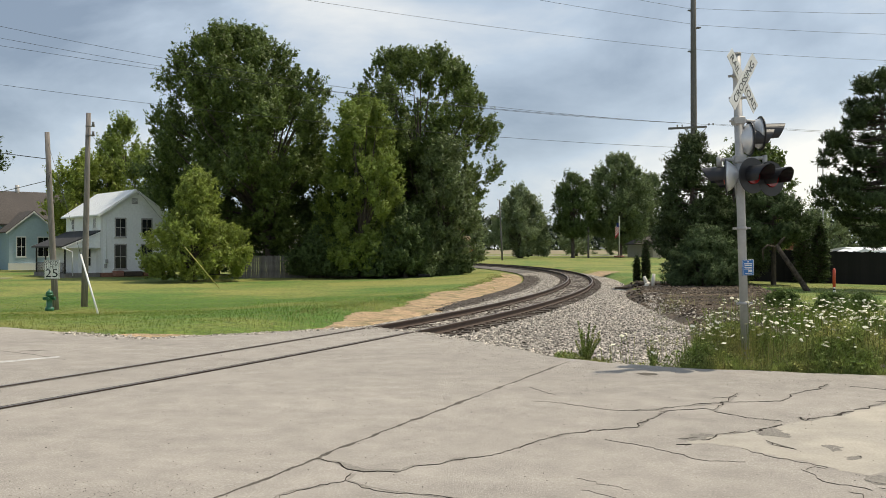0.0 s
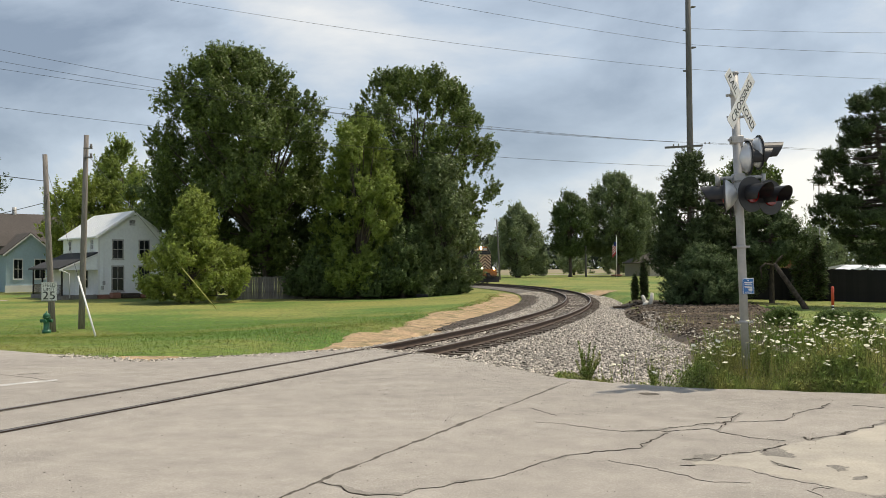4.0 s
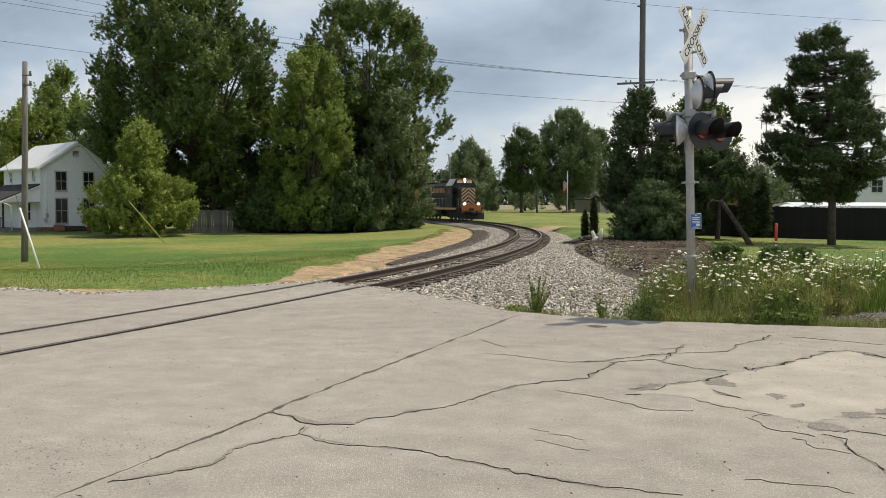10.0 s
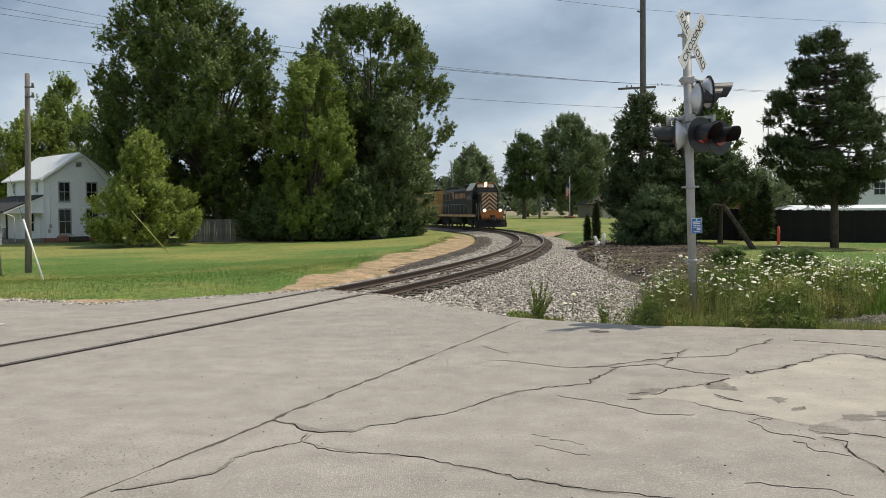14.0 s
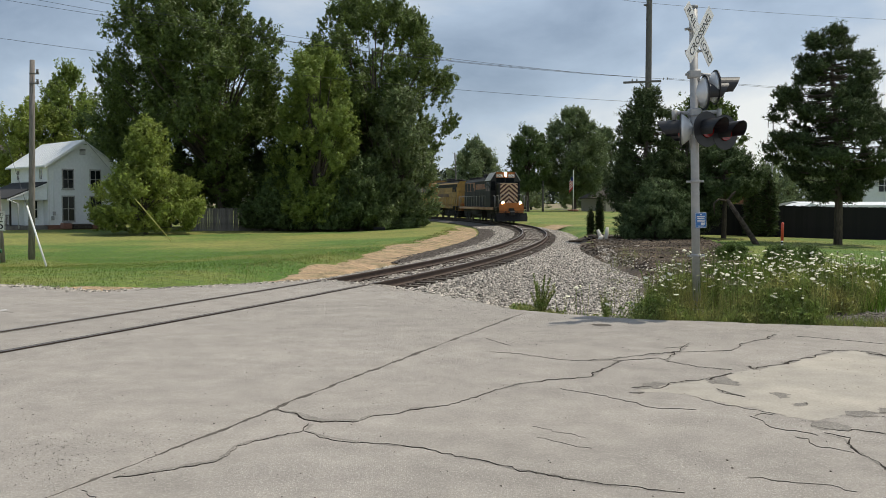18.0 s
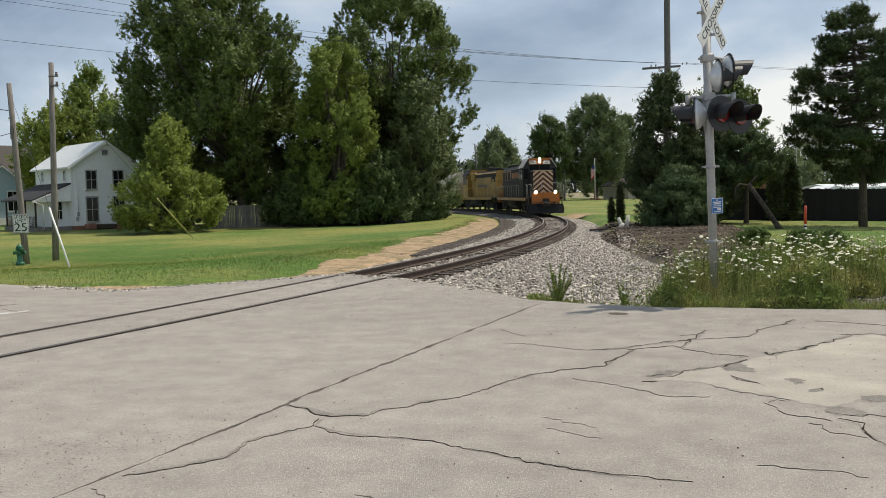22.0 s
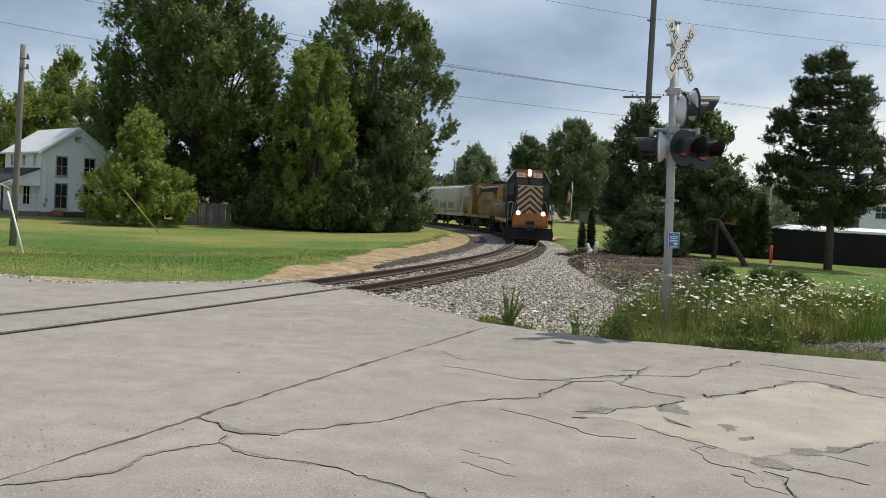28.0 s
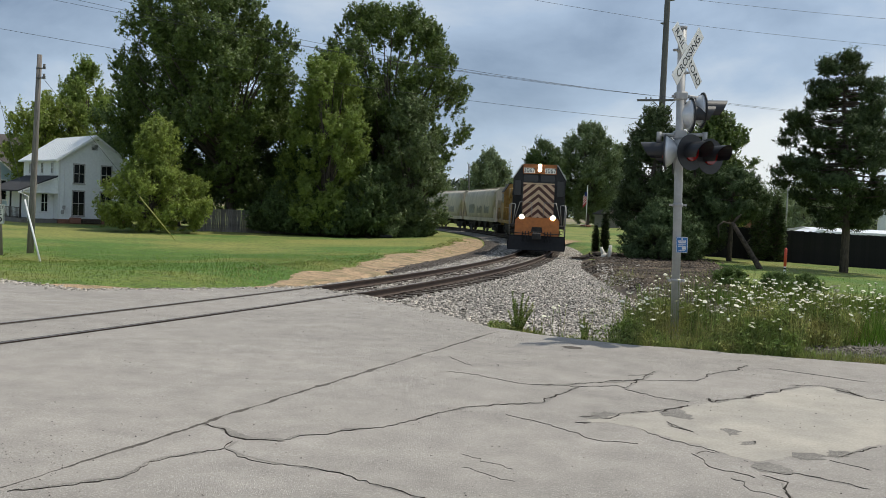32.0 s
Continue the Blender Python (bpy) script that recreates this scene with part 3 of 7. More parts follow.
def flangeways():
    for off in (0.76, -0.76):
        for d, w in ((-0.075 if off > 0 else 0.075, 0.07), (0.055 if off > 0 else -0.055, 0.03)):
            bm, prev = bmesh.new(), None
            for i in range(0, 60):
                x, y, a = on_track(S_CROSS - 0.2 - i * 0.6, off + d)
                row = [bm.verts.new((x + p * math.cos(a), y + p * math.sin(a), 0.005)) for p in (-w / 2, w / 2)]
                if prev:
                    f = bm.faces.new((prev[0], prev[1], row[1], row[0]))
                prev = row
            bmesh.ops.recalc_face_normals(bm, faces=bm.faces[:])
            for f in bm.faces:
                if f.normal.z < 0:
                    f.normal_flip()
            part("flangeway", bm, M["crack" if off > 0 else "seam"], ROAD)


def ties():
    bm = bmesh.new()
    box(bm, -1.3, -.11, -.18, 1.3, .11, 0, 0.012)
    me = data_of("tie", bm, M["tie"])
    bm = bmesh.new()
    box(bm, -.18, -.09, 0, .18, .09, .02)
    plate = data_of("tie_plate", bm, M["rail"])
    rnd = random.Random(8)
    for k in range(250):
        s = S_CROSS + 0.5 + k * 0.53
        x, y, a = on_track(s)
        t = tagged(new("railway_tie", me), "dark weathered creosoted timber railway tie", "railway tie", "ties of the track")
        t.matrix_basis = pose(x, y, -0.162 + rnd.uniform(-.012, .008), 0, 0, math.degrees(a) + rnd.uniform(-1, 1))
        if k < 90:
            for off in (-.76, .76):
                p = new("tie_plate", plate)
                p.parent = t
                p.location = (off, 0, 0.002)



def bed_reach(s):
    """How far the stone spreads to the outside and the inside of the curve."""
    out = 2.7 + 1.0 * (1 - step(s, -45, -20)) + 3.9 * (1 - step(s, -60, -40))
    return out, 2.5 + 0.9 * step(s, -50, -30)


def bed_height(s, off):
    out, inn = bed_reach(s)
    if abs(off) < 1.35:
        return -.205 - .012 * abs(off)
    lim = out if off > 0 else inn
    u = min(1.0, (abs(off) - 1.35) / max(lim - 1.35, .3))
    return -.221 - .115 * u


def ballast():
    bm, prev = bmesh.new(), None
    for i in range(0, 300):
        s = S_CROSS - 2.6 + i * 0.5
        out, inn = bed_reach(s)
        row = []
        for off in [-inn + (inn - 1.3) * k / 5 for k in range(6)] + [-.7, 0, .7] + [1.3 + (out - 1.3) * k / 9 for k in range(10)]:
            x, y, a = on_track(s, off)
            jag = .25 * noise.noise((x * .6, y * .6, 3)) if abs(off) > 2.4 else 0
            x, y, a = on_track(s, off + jag)
            z = bed_height(s, off) + 0.02 * noise.noise((x, y, 0))
            edge = y - road_edge(x)
            if edge < .3:
                z = min(z, -.17) if edge < -.15 else max(z, -.17)
            row.append(bm.verts.new((x, y, z)))
        if prev:
            for k in range(len(row) - 1):
                bm.faces.new((prev[k], prev[k + 1], row[k + 1], row[k])).smooth = True
        prev = row
    bmesh.ops.recalc_face_normals(bm, faces=bm.faces[:])
    solo("ballast_bed", bm, M["gravel"], "grey crushed stone railway ballast bed", "ballast", "structure")


def stones(name, n, where, mat, seed, size, label):
    """Loose broken stones, each a small uneven block."""
    rs = np.random.RandomState(seed)
    base = np.array([(-1, -1, -.6), (1, -1, -.6), (1, 1, -.6), (-1, 1, -.6), (-.7, -.6, .6), (.7, -.7, .5), (.6, .7, .7), (-.7, .6, .5)])
    quads = np.array([(4, 5, 6, 7), (0, 1, 5, 4), (1, 2, 6, 5), (2, 3, 7, 6), (3, 0, 4, 7)])
    spots = np.array([where(rs) for _ in range(n)])
    r = rs.uniform(size[0], size[1], n)[:, None, None] * np.array([1.0, 0.8, 0.7]) * rs.uniform(.7, 1.2, (n, 1, 3))
    v = (base[None] + rs.uniform(-.3, .3, (n, 8, 3))) * r
    ang, tip = rs.uniform(0, 6.28, n)[:, None], rs.uniform(-1.1, 1.1, n)[:, None]
    x, y, z = v[..., 0], v[..., 1], v[..., 2]
    y, z = y * np.cos(tip) - z * np.sin(tip), y * np.sin(tip) + z * np.cos(tip)
    x, y = x * np.cos(ang) - y * np.sin(ang), x * np.sin(ang) + y * np.cos(ang)
    co = np.stack([x, y, z], -1) + spots[:, None]
    me = bpy.data.meshes.new(name)
    m = 5 * n
    me.vertices.add(8 * n)
    me.vertices.foreach_set("co", co.astype(np.float32).ravel())
    idx = (quads[None] + 8 * np.arange(n)[:, None, None]).astype(np.int32)
    me.loops.add(4 * m)
    me.loops.foreach_set("vertex_index", idx.ravel())
    me.polygons.add(m)
    me.polygons.foreach_set("loop_start", np.arange(0, 4 * m, 4, dtype=np.int32))
    me.update(calc_edges=True)
    me.materials.append(mat)
    tagged(new(name, me), label, "ballast stones", kind="stuff")


# ---- plants ----
DOME = ((0, .55), (.12, .82), (.35, 1), (.6, .95), (.8, .72), (.93, .42), (1, .14))
SPREAD = ((0, .35), (.1, .8), (.3, 1), (.55, .98), (.75, .84), (.9, .55), (1, .2))
COLUMN = ((0, .8), (.2, 1), (.6, .95), (.8, .78), (.93, .5), (1, .2))
MOUND = ((0, .8), (.25, 1), (.5, .9), (.75, .65), (1, .25))
BUSH = ((0, .55), (.06, .85), (.2, 1), (.38, .95), (.48, .75), (.55, .44), (.7, .42), (.85, .36), (.95, .2), (1, .08))


def sprays(rs, cen, size, out, n, per, leaf, upright, flat=1.0, loose=.7):
    """Leaf sprays over the shells of clumps: middle points, half lengths and half widths of the leaves."""
    lift = np.array([0, 0, 1.0])
    pick = rs.choice(len(cen), n, p=size ** 2 / (size ** 2).sum())
    q = unit(rs.normal(size=(n, 3)) + out[pick] * .75 + lift * .35)
    deep = np.where(rs.rand(n, 1) < .3, rs.uniform(.1, .7, (n, 1)), rs.uniform(.6, 1.22, (n, 1)))
    at = cen[pick] + q * deep * size[pick][:, None] * np.array([1, 1, flat])
    axis = unit(q * .7 + out[pick] * .3 + lift * upright + rs.normal(size=(n, 3)) * .22)
    ln = leaf * rs.uniform(1.6, 5.2, (n, 1)) * (1 + .8 * (rs.rand(n, 1) < .14))
    q, axis, ln = np.repeat(q, per, 0), np.repeat(axis, per, 0), np.repeat(ln, per, 0)
    m = n * per
    grow = rs.uniform(0, 1, (m, 1))
    wob = np.clip(rs.normal(size=(m, 3)), -1.6, 1.6)
    pts = np.repeat(at, per, 0) + axis * ln * (grow - .35) + wob * ln * .21 * (1.15 - .8 * grow)
    face = unit(q + lift * .3 + rs.normal(size=(m, 3)) * loose)
    d = axis * .7 + wob * .6
    d = unit(d - face * (d * face).sum(1, keepdims=True))
    return pts, d, np.cross(face, d)


def tree(name, label, x, y, z, height, width, mat, seed, trunk=0.3, low=0.18, lobes=60, leaves=15000, leaf=0.30, bark="bark", lean=0.0, clump=0.09, group="", shape=DOME, upright=.8, stem=0.0, uneven=.16):
    """A tapered trunk with limbs and a crown of leaf clumps filling a profile; low: where the crown begins, as a share of the height."""
    rs = np.random.RandomState(seed)
    t = thing(name, label, "tree", pose(x, y, z), group)
    hs, ws = np.array(shape).T
    bottom, tall = height * low, height * (1 - low)
    grid = np.linspace(0, 1, 200)
    weight = np.interp(grid, hs, ws) + .12
    f = rs.choice(grid, lobes, p=weight / weight.sum())
    ang = np.arange(lobes) * 2.39996 + rs.normal(size=lobes) * .4
    size = clump * (width + height) / 2 * rs.uniform(.4, 1.3, lobes)
    size = np.minimum(size, .9 * width / 2 * np.interp(f, hs, ws) + .25)
    ph = rs.uniform(0, 6.28, 3)
    bulge = 1 + uneven * np.sin(2 * ang + 5 * f + ph[0]) * .5 + uneven * np.sin(3 * ang - 7 * f + ph[1]) * .5
    edge = np.interp(f, hs, ws) * width / 2 * bulge * rs.uniform(.8, 1.06, lobes)
    rad = np.maximum(edge - size * .9, 0)
    inner = rs.rand(lobes) < .3
    rad[inner] *= rs.uniform(.15, .8, inner.sum())
    zc = np.clip(bottom + tall * f, bottom + size * .4, height - size * .95)
    sway = lean * (zc / height) ** 1.5
    cen = np.stack([np.cos(ang) * rad + sway, np.sin(ang) * rad, zc], 1)
    out = unit(np.stack([np.cos(ang) * (rad + .2), np.sin(ang) * (rad + .2), (f - .3) * width * .35], 1))
    bm = bmesh.new()
    fork = height * (low + .1)
    tube(bm, [(stem, 0, -.3), (stem + .03, 0, .4), (stem * .9 + lean * .1, 0, fork * .6), (stem * .7 + lean * .2, 0, fork), (lean * .6, 0, height * .8)], [trunk * 1.5, trunk * 1.05, trunk * .95, trunk * .8, trunk * .12], 8)
    for i in range(0, lobes, 4):
        p = cen[i]
        start = min(fork * rs.uniform(.7, 1.5), p[2] * .85)
        b = stem * .8
        tube(bm, [(b, 0, start), (b * .6 + p[0] * .3, p[1] * .3, start * .6 + p[2] * .4), (p[0] * .8, p[1] * .8, start * .2 + p[2] * .8), tuple(p)], [trunk * .42, trunk * .28, trunk * .14, trunk * .05], 5, False)
    part("trunk", bm, M[bark], t)
    per = 36
    pts, d, s = sprays(rs, cen, size, out, leaves // per, per, leaf, upright)
    pts[:, 2] = np.maximum(pts[:, 2], .1 + .2 * rs.rand(len(pts)))
    k = leaf * rs.uniform(.45, 1.15, (len(pts), 1))
    crown = cards("crown", pts, d * k * .62, s * k * .46, mat)
    crown.parent = t
    return t


def conifer(name, label, x, y, z, height, width, mat, seed, low=0.12, trunk=0.22, tiers=17, per=9, needles=34, tuft=0.75, droop=0.18, ragged=0.35, shape=1.0, group=""):
    """An upright trunk with whorls of branches carrying flat tufts of needles."""
    rs = np.random.RandomState(seed)
    t = thing(name, label, "conifer", pose(x, y, z), group)
    bm = bmesh.new()
    tube(bm, [(0, 0, -.3), (0.05, 0, height * .4), (0, 0.05, height * .98)], [trunk * 1.2, trunk * .8, .03], 8)
    P, D, S = [], [], []
    for i in range(tiers):
        f = i / (tiers - 1)
        h = height * (low + (0.98 - low) * f)
        reach = width / 2 * (min(1.0, (1 - f) * 1.55 + .10) ** shape)
        a0 = rs.uniform(0, 6.28)
        for j in range(per):
            a = a0 + 6.283 * j / per + rs.normal() * .25
            ln = reach * (1 - ragged * rs.rand())
            out = np.array([math.cos(a), math.sin(a), 0])
            tip = out * ln + np.array([0, 0, h - droop * ln + .12 * rs.normal() + 0.35 * ln * f])
            root = np.array([0, 0, h])
            tube(bm, [tuple(root), tuple((root + tip) / 2 + np.array([0, 0, .05])), tuple(tip)], [.05, .035, .012], 4, False)
            n = int(needles * (0.35 + ln / (width / 2)))
            u = rs.uniform(.22, 1.05, n)[:, None] ** .75
            side = np.array([-out[1], out[0], 0])
            fan = (rs.normal(size=(n, 1)) * .22 * ln * (1.15 - u)) + rs.normal(size=(n, 1)) * .10
            P.append(root + (tip - root) * u + side * fan + np.array([0, 0, 1]) * rs.normal(size=(n, 1)) * .11)
            d = unit(out * 1.0 + side * np.sign(fan) * rs.uniform(.2, 1.1, (n, 1)) + rs.normal(size=(n, 3)) * .4)
            D.append(d)
            S.append(unit(np.cross(d, rs.normal(size=(n, 3)) * .7 + np.array([0, 0, 1]))))
    P, D, S = np.concatenate(P), np.concatenate(D), np.concatenate(S)
    k = tuft * rs.uniform(.5, 1.2, (len(P), 1)) * .5
    part("trunk", bm, M["bark"], t)
    crown = cards("foliage", P, D * k, S * k * .30, mat)
    crown.parent = t
    return t


def pine(name, label, x, y, z, height, width, mat, seed, low=.1, trunk=.2, lobes=60, needles=9000, tuft=.34, shape=DOME, flat=.55, group="", lean=0.0, clump=.15, droop=0.0, gaps=.72):
    """A pine with an irregular crown: dense pads of needle tufts on level branches."""
    rs = np.random.RandomState(seed)
    t = thing(name, label, "conifer", pose(x, y, z), group)
    hs, ws = np.array(shape).T
    grid = np.linspace(0, 1, 200)
    weight = np.interp(grid, hs, ws) + .08
    f = np.sort(rs.choice(grid, lobes, p=weight / weight.sum()))
    ang = np.arange(lobes) * 2.39996 + rs.normal(size=lobes) * .5
    size = clump * width * rs.uniform(.55, 1.2, lobes)
    edge = np.interp(f, hs, ws) * width / 2 * rs.uniform(gaps, 1.06, lobes)
    rad = np.maximum(edge - size * .9, .05)
    inner = rs.rand(lobes) < .22
    rad[inner] *= rs.uniform(.15, .7, inner.sum())
    zc = np.clip(height * (low + (1 - low) * f), .2, height - size * flat)
    cen = np.stack([np.cos(ang) * rad + lean * f, np.sin(ang) * rad, zc - droop * rad], 1)
    out = np.stack([np.cos(ang), np.sin(ang), .25 + 0 * f], 1)
    bm = bmesh.new()
    tube(bm, [(0, 0, -.3), (.04 + lean * .1, 0, height * .35), (lean * .6, .05, height * .7), (lean, 0, height * .95)], [trunk * 1.25, trunk * .9, trunk * .55, .03], 8)
    for i in range(lobes):
        root = np.array([lean * f[i], 0, max(.1, zc[i] - .18 * rad[i])])
        tube(bm, [tuple(root), tuple((root + cen[i]) / 2 - np.array([0, 0, .05 * rad[i]])), tuple(cen[i])], [.06, .04, .015], 4, False)
    part("trunk", bm, M["bark"], t)
    per = 24
    pts, d, s = sprays(rs, cen, size, out, needles // per, per, tuft * .30, .7, flat, .55)
    pts[:, 2] = np.maximum(pts[:, 2], .05)
    k = tuft * rs.uniform(.35, .8, (len(pts), 1)) * .5
    crown = cards("foliage", pts, d * k, s * k * .30, mat)
    crown.parent = t
    return t


def blades(name, spots, hmin, hmax, width, mat, seed, label, category, lean=.3):
    """Upright grass blades and stalks at given spots."""
    rs = np.random.RandomState(seed)
    n = len(spots)
    h = rs.uniform(hmin, hmax, (n, 1)) * spots[:, 3:4]
    d = np.concatenate([rs.normal(size=(n, 2)) * lean, np.ones((n, 1))], 1)
    d = unit(d) * h * .5
    s = unit(np.cross(d, rs.normal(size=(n, 3)))) * width * rs.uniform(.6, 1.4, (n, 1)) * .5
    ob = cards(name, spots[:, :3] + d * np.array([1, 1, .95]), d, s, mat)
    return tagged(ob, label, category, kind="stuff")


# ---- lettering ----
def words(name, text, size, mat, parent, m, depth=0.003, squeeze=1.0):
    """Raised letters in the built-in font, turned into a mesh; they stand upright in the local x-z plane."""
    cu = bpy.data.curves.new(name, "FONT")
    cu.body, cu.size, cu.align_x, cu.align_y, cu.extrude = text, size, "CENTER", "CENTER", depth
    tmp = bpy.data.objects.new(name, cu)
    me = bpy.data.meshes.new_from_object(tmp)
    bpy.data.objects.remove(tmp)
    me.transform(Matrix.Diagonal((squeeze, 1, 1, 1)))
    me.materials.clear()
    me.materials.append(mat)
    ob = new(name, me)
    ob.parent = parent
    ob.matrix_basis = m
    return ob


# ---- train ----
def wheelset(parent, x, y, r, gauge=0.76):
    bm = bmesh.new()
    tube(bm, [(-gauge - .1, 0, 0), (gauge + .1, 0, 0)], .08, 8)
    for sx in (-1, 1):
        tube(bm, [(sx * (gauge - .075), 0, 0), (sx * (gauge - .04), 0, 0)], r + .028, 20)
        tube(bm, [(sx * (gauge - .04), 0, 0), (sx * (gauge + .06), 0, 0)], r, 20)
        for k in range(4):
            c, s = math.cos(k * math.pi / 2) * r * .55, math.sin(k * math.pi / 2) * r * .55
            tube(bm, [(sx * (gauge + .055), c, s), (sx * (gauge + .068), c, s)], .07, 6)
    w = part("wheelset", bm, M["steel"], parent)
    w.location = (x, y, r)
    return w


WHEELS = []


def truck(parent, y, axles, pitch, r, half=1.05):
    bm = bmesh.new()
    span = pitch * (axles - 1) / 2
    for sx in (-1, 1):
        prism(bm, [(y - span - .55, .62), (y - span - .3, .36), (y - span + .5, .42), (y - .4, .30), (y + .4, .30), (y + span - .5, .42), (y + span + .3, .36), (y + span + .55, .62), (y + span + .35, .92), (y - span - .35, .92)], 0, sx * half - .07, sx * half + .07)
        for k in range(axles):
            yy = y - span + k * pitch
            box(bm, sx * half - .14, yy - .19, .30, sx * half + .14, yy + .19, .74, .03)
            if k < axles - 1:
                for q in (.4, .6):
                    tube(bm, [(sx * half, yy + pitch * q, .42), (sx * half, yy + pitch * q, .80)], .075, 8)
        tube(bm, [(sx * (half + .12), y - .3, .72), (sx * (half + .12), y + .3, .72)], .08, 8)
    box(bm, -half, y - .35, .5, half, y + .35, .95)
    part("truck_frame", bm, M["grime"], parent)
    for k in range(axles):
        WHEELS.append((wheelset(parent, 0, y - span + k * pitch, r), r))


def railing(bm, pts, h=1.05, r=.022, every=1.35, mid=False):
    """Handrail posts and a top rail along walkway points."""
    pts = [Vector(p) for p in pts]
    tube(bm, [p + Vector((0, 0, h)) for p in pts], r, 6)
    for a, b in zip(pts, pts[1:]):
        n = max(1, int((b - a).length / every))
        for k in range(n + 1):
            p = a + (b - a) * k / n
            tube(bm, [p, p + Vector((0, 0, h))], r, 6)


def locomotive(name, label, body, band, sill, rails_mat, lead, F=10.4, axles=3):
    """A hood unit, nose towards +y, middle at the origin; F: half its length over the end plates."""
    t = thing(name, label, "locomotive", group="train")
    bm = bmesh.new()
    box(bm, -1.55, -F + .25, 1.30, 1.55, F - .25, 1.46, .02)
    box(bm, -.9, -F + .1, .95, .9, F - .1, 1.30)
    part("underframe", bm, M["grime"], t)
    for sx in (-1, 1):
        bm = bmesh.new()
        box(bm, sx * 1.555 - .015, -F + 1.2, 1.18, sx * 1.555 + .015, F - 1.2, 1.44)
        part("side_sill", bm, M[sill], t)
        n = 30 if lead else 24
        for k in range(n):
            y = -F + 1.3 + (2 * F - 2.6) * k / n
            bm = bmesh.new()
            box(bm, sx * 1.576 - .006, y, 1.22, sx * 1.576 + .006, y + .28, 1.40)
            part("sill_marking", bm, M["yellow" if not lead else "cream"], t)
    # ends: plate, plough, steps, coupler
    for e, sy in (("front", 1), ("rear", -1)):
        bm = bmesh.new()
        prism(bm, [(-1.2, .92), (1.2, .92), (1.2, 1.7), (1.08, 1.84), (-1.08, 1.84), (-1.2, 1.7)], 1, sy * (F - .22), sy * (F - .06))
        part(e + "_end_plate", bm, M[body if lead and sy > 0 else sill], t)
        bm = bmesh.new()
        prism(bm, [(-1.55, .16), (1.55, .16), (1.6, .5), (1.5, .91), (-1.5, .91), (-1.6, .5)], 1, sy * (F - .35), sy * (F - .02))
        prism(bm, [(sy * (F - .02), .16), (sy * (F + .22), .18), (sy * (F - .02), .85)], 0, -1.5, 1.5)
        part(e + "_plough", bm, M["black_mat"], t)
        bm = bmesh.new()
        box(bm, -.17, sy * (F - .1) - .3, .78, .17, sy * (F - .1) + .3, 1.0, .03)
        box(bm, -.24, sy * (F + .28) - .15, .72, .24, sy * (F + .28) + .15, 1.08, .05)
        part(e + "_coupler", bm, M["grime"], t)
        for sx in (-1, 1):
            bm = bmesh.new()
            for k in range(4):
                box(bm, sx * 1.36 - .19, sy * (F - .62) - .22, .34 + k * .27, sx * 1.36 + .19, sy * (F - .62) + .22, .37 + k * .27)
            for yy in (F - .86, F - .38):
                box(bm, sx * 1.54 - .02, sy * yy - .02, .3, sx * 1.54 + .02, sy * yy + .02, 1.3)
            part(e + "_steps", bm, M["grime"], t)
        for sx in (-1, 1):
            bm = bmesh.new()
            tube(bm, [(sx * 1.50, sy * (F - .18), .95), (sx * 1.55, sy * (F - .12), 2.45), (sx * 1.38, sy * (F - .14), 2.52), (sx * 1.22, sy * (F - .16), 2.50), (sx * 1.32, sy * (F - .16), 1.5)], .03, 6)
            part("corner_grab_rail", bm, M[rails_mat], t)
            bm = bmesh.new()
            tube(bm, [(sx * 1.5, sy * (F - .9), 1.46), (sx * 1.5, sy * (F - .9), 2.5), (sx * 1.5, sy * (F - 1.2), 2.52)], .026, 6)
            part("step_grab_rail", bm, M[rails_mat], t)
            bm = bmesh.new()
            tube(bm, [(sx * 1.22, sy * (F - .16), 1.8), (sx * .98, sy * (F - .16), 2.62), (sx * .34, sy * (F - .16), 2.62), (sx * .3, sy * (F - .16), 1.8)], .022, 6)
            part("end_handrail", bm, M[rails_mat], t)
        bm = bmesh.new()
        tube(bm, [(-1.35, sy * (F + .02), 1.05), (-.5, sy * (F + .06), 1.0), (-.2, sy * (F + .12), 1.12), (.2, sy * (F + .12), 1.12), (.5, sy * (F + .06), 1.0), (1.35, sy * (F + .02), 1.05)], .02, 6)
        part(e + "_uncoupling_lever", bm, M["grime"], t)
        bm = bmesh.new()
        prism(bm, [(-.32, 1.08), (.32, 1.08), (.26, 1.36), (-.26, 1.36)], 1, sy * (F - .06) - .02, sy * (F - .06) + .03)
        part(e + "_coupler_plate", bm, M["grime"], t)
        for k, x in enumerate((-.75, -.6, -.45, .45, .6, .75)):
            bm = bmesh.new()
            tube(bm, [(x, sy * (F - .05), 1.12), (x * 1.02, sy * (F + .1), .8), (x, sy * (F + .05), .55)], .025, 6)
            part(e + "_air_hose", bm, M["black_mat"], t)
    # short hood with chevrons
    n0, n1 = F - 2.75, F - 1.15
    bm = bmesh.new()
    prism(bm, [(-.95, 1.46), (.95, 1.46), (.95, 3.55), (.80, 3.70), (-.80, 3.70), (-.95, 3.55)], 1, n0, n1)
    part("short_hood", bm, M["loco_black"], t)
    if lead:
        bm = bmesh.new()
        box(bm, -.87, n1, 1.72, .87, n1 + .008, 3.60)
        part("nose_panel", bm, M["brown_stripe"], t)
        for k in range(7):
            z = 1.50 + k * .40
            for sx in (-1, 1):
                pts = clip_band([(0.0, z), (sx * .865, z - .70), (sx * .865, z - .70 + .205), (0.0, z + .205)], 1.74, 3.58)
                if len(pts) >= 3:
                    bm = bmesh.new()
                    prism(bm, pts, 1, n1 + .008, n1 + .016)
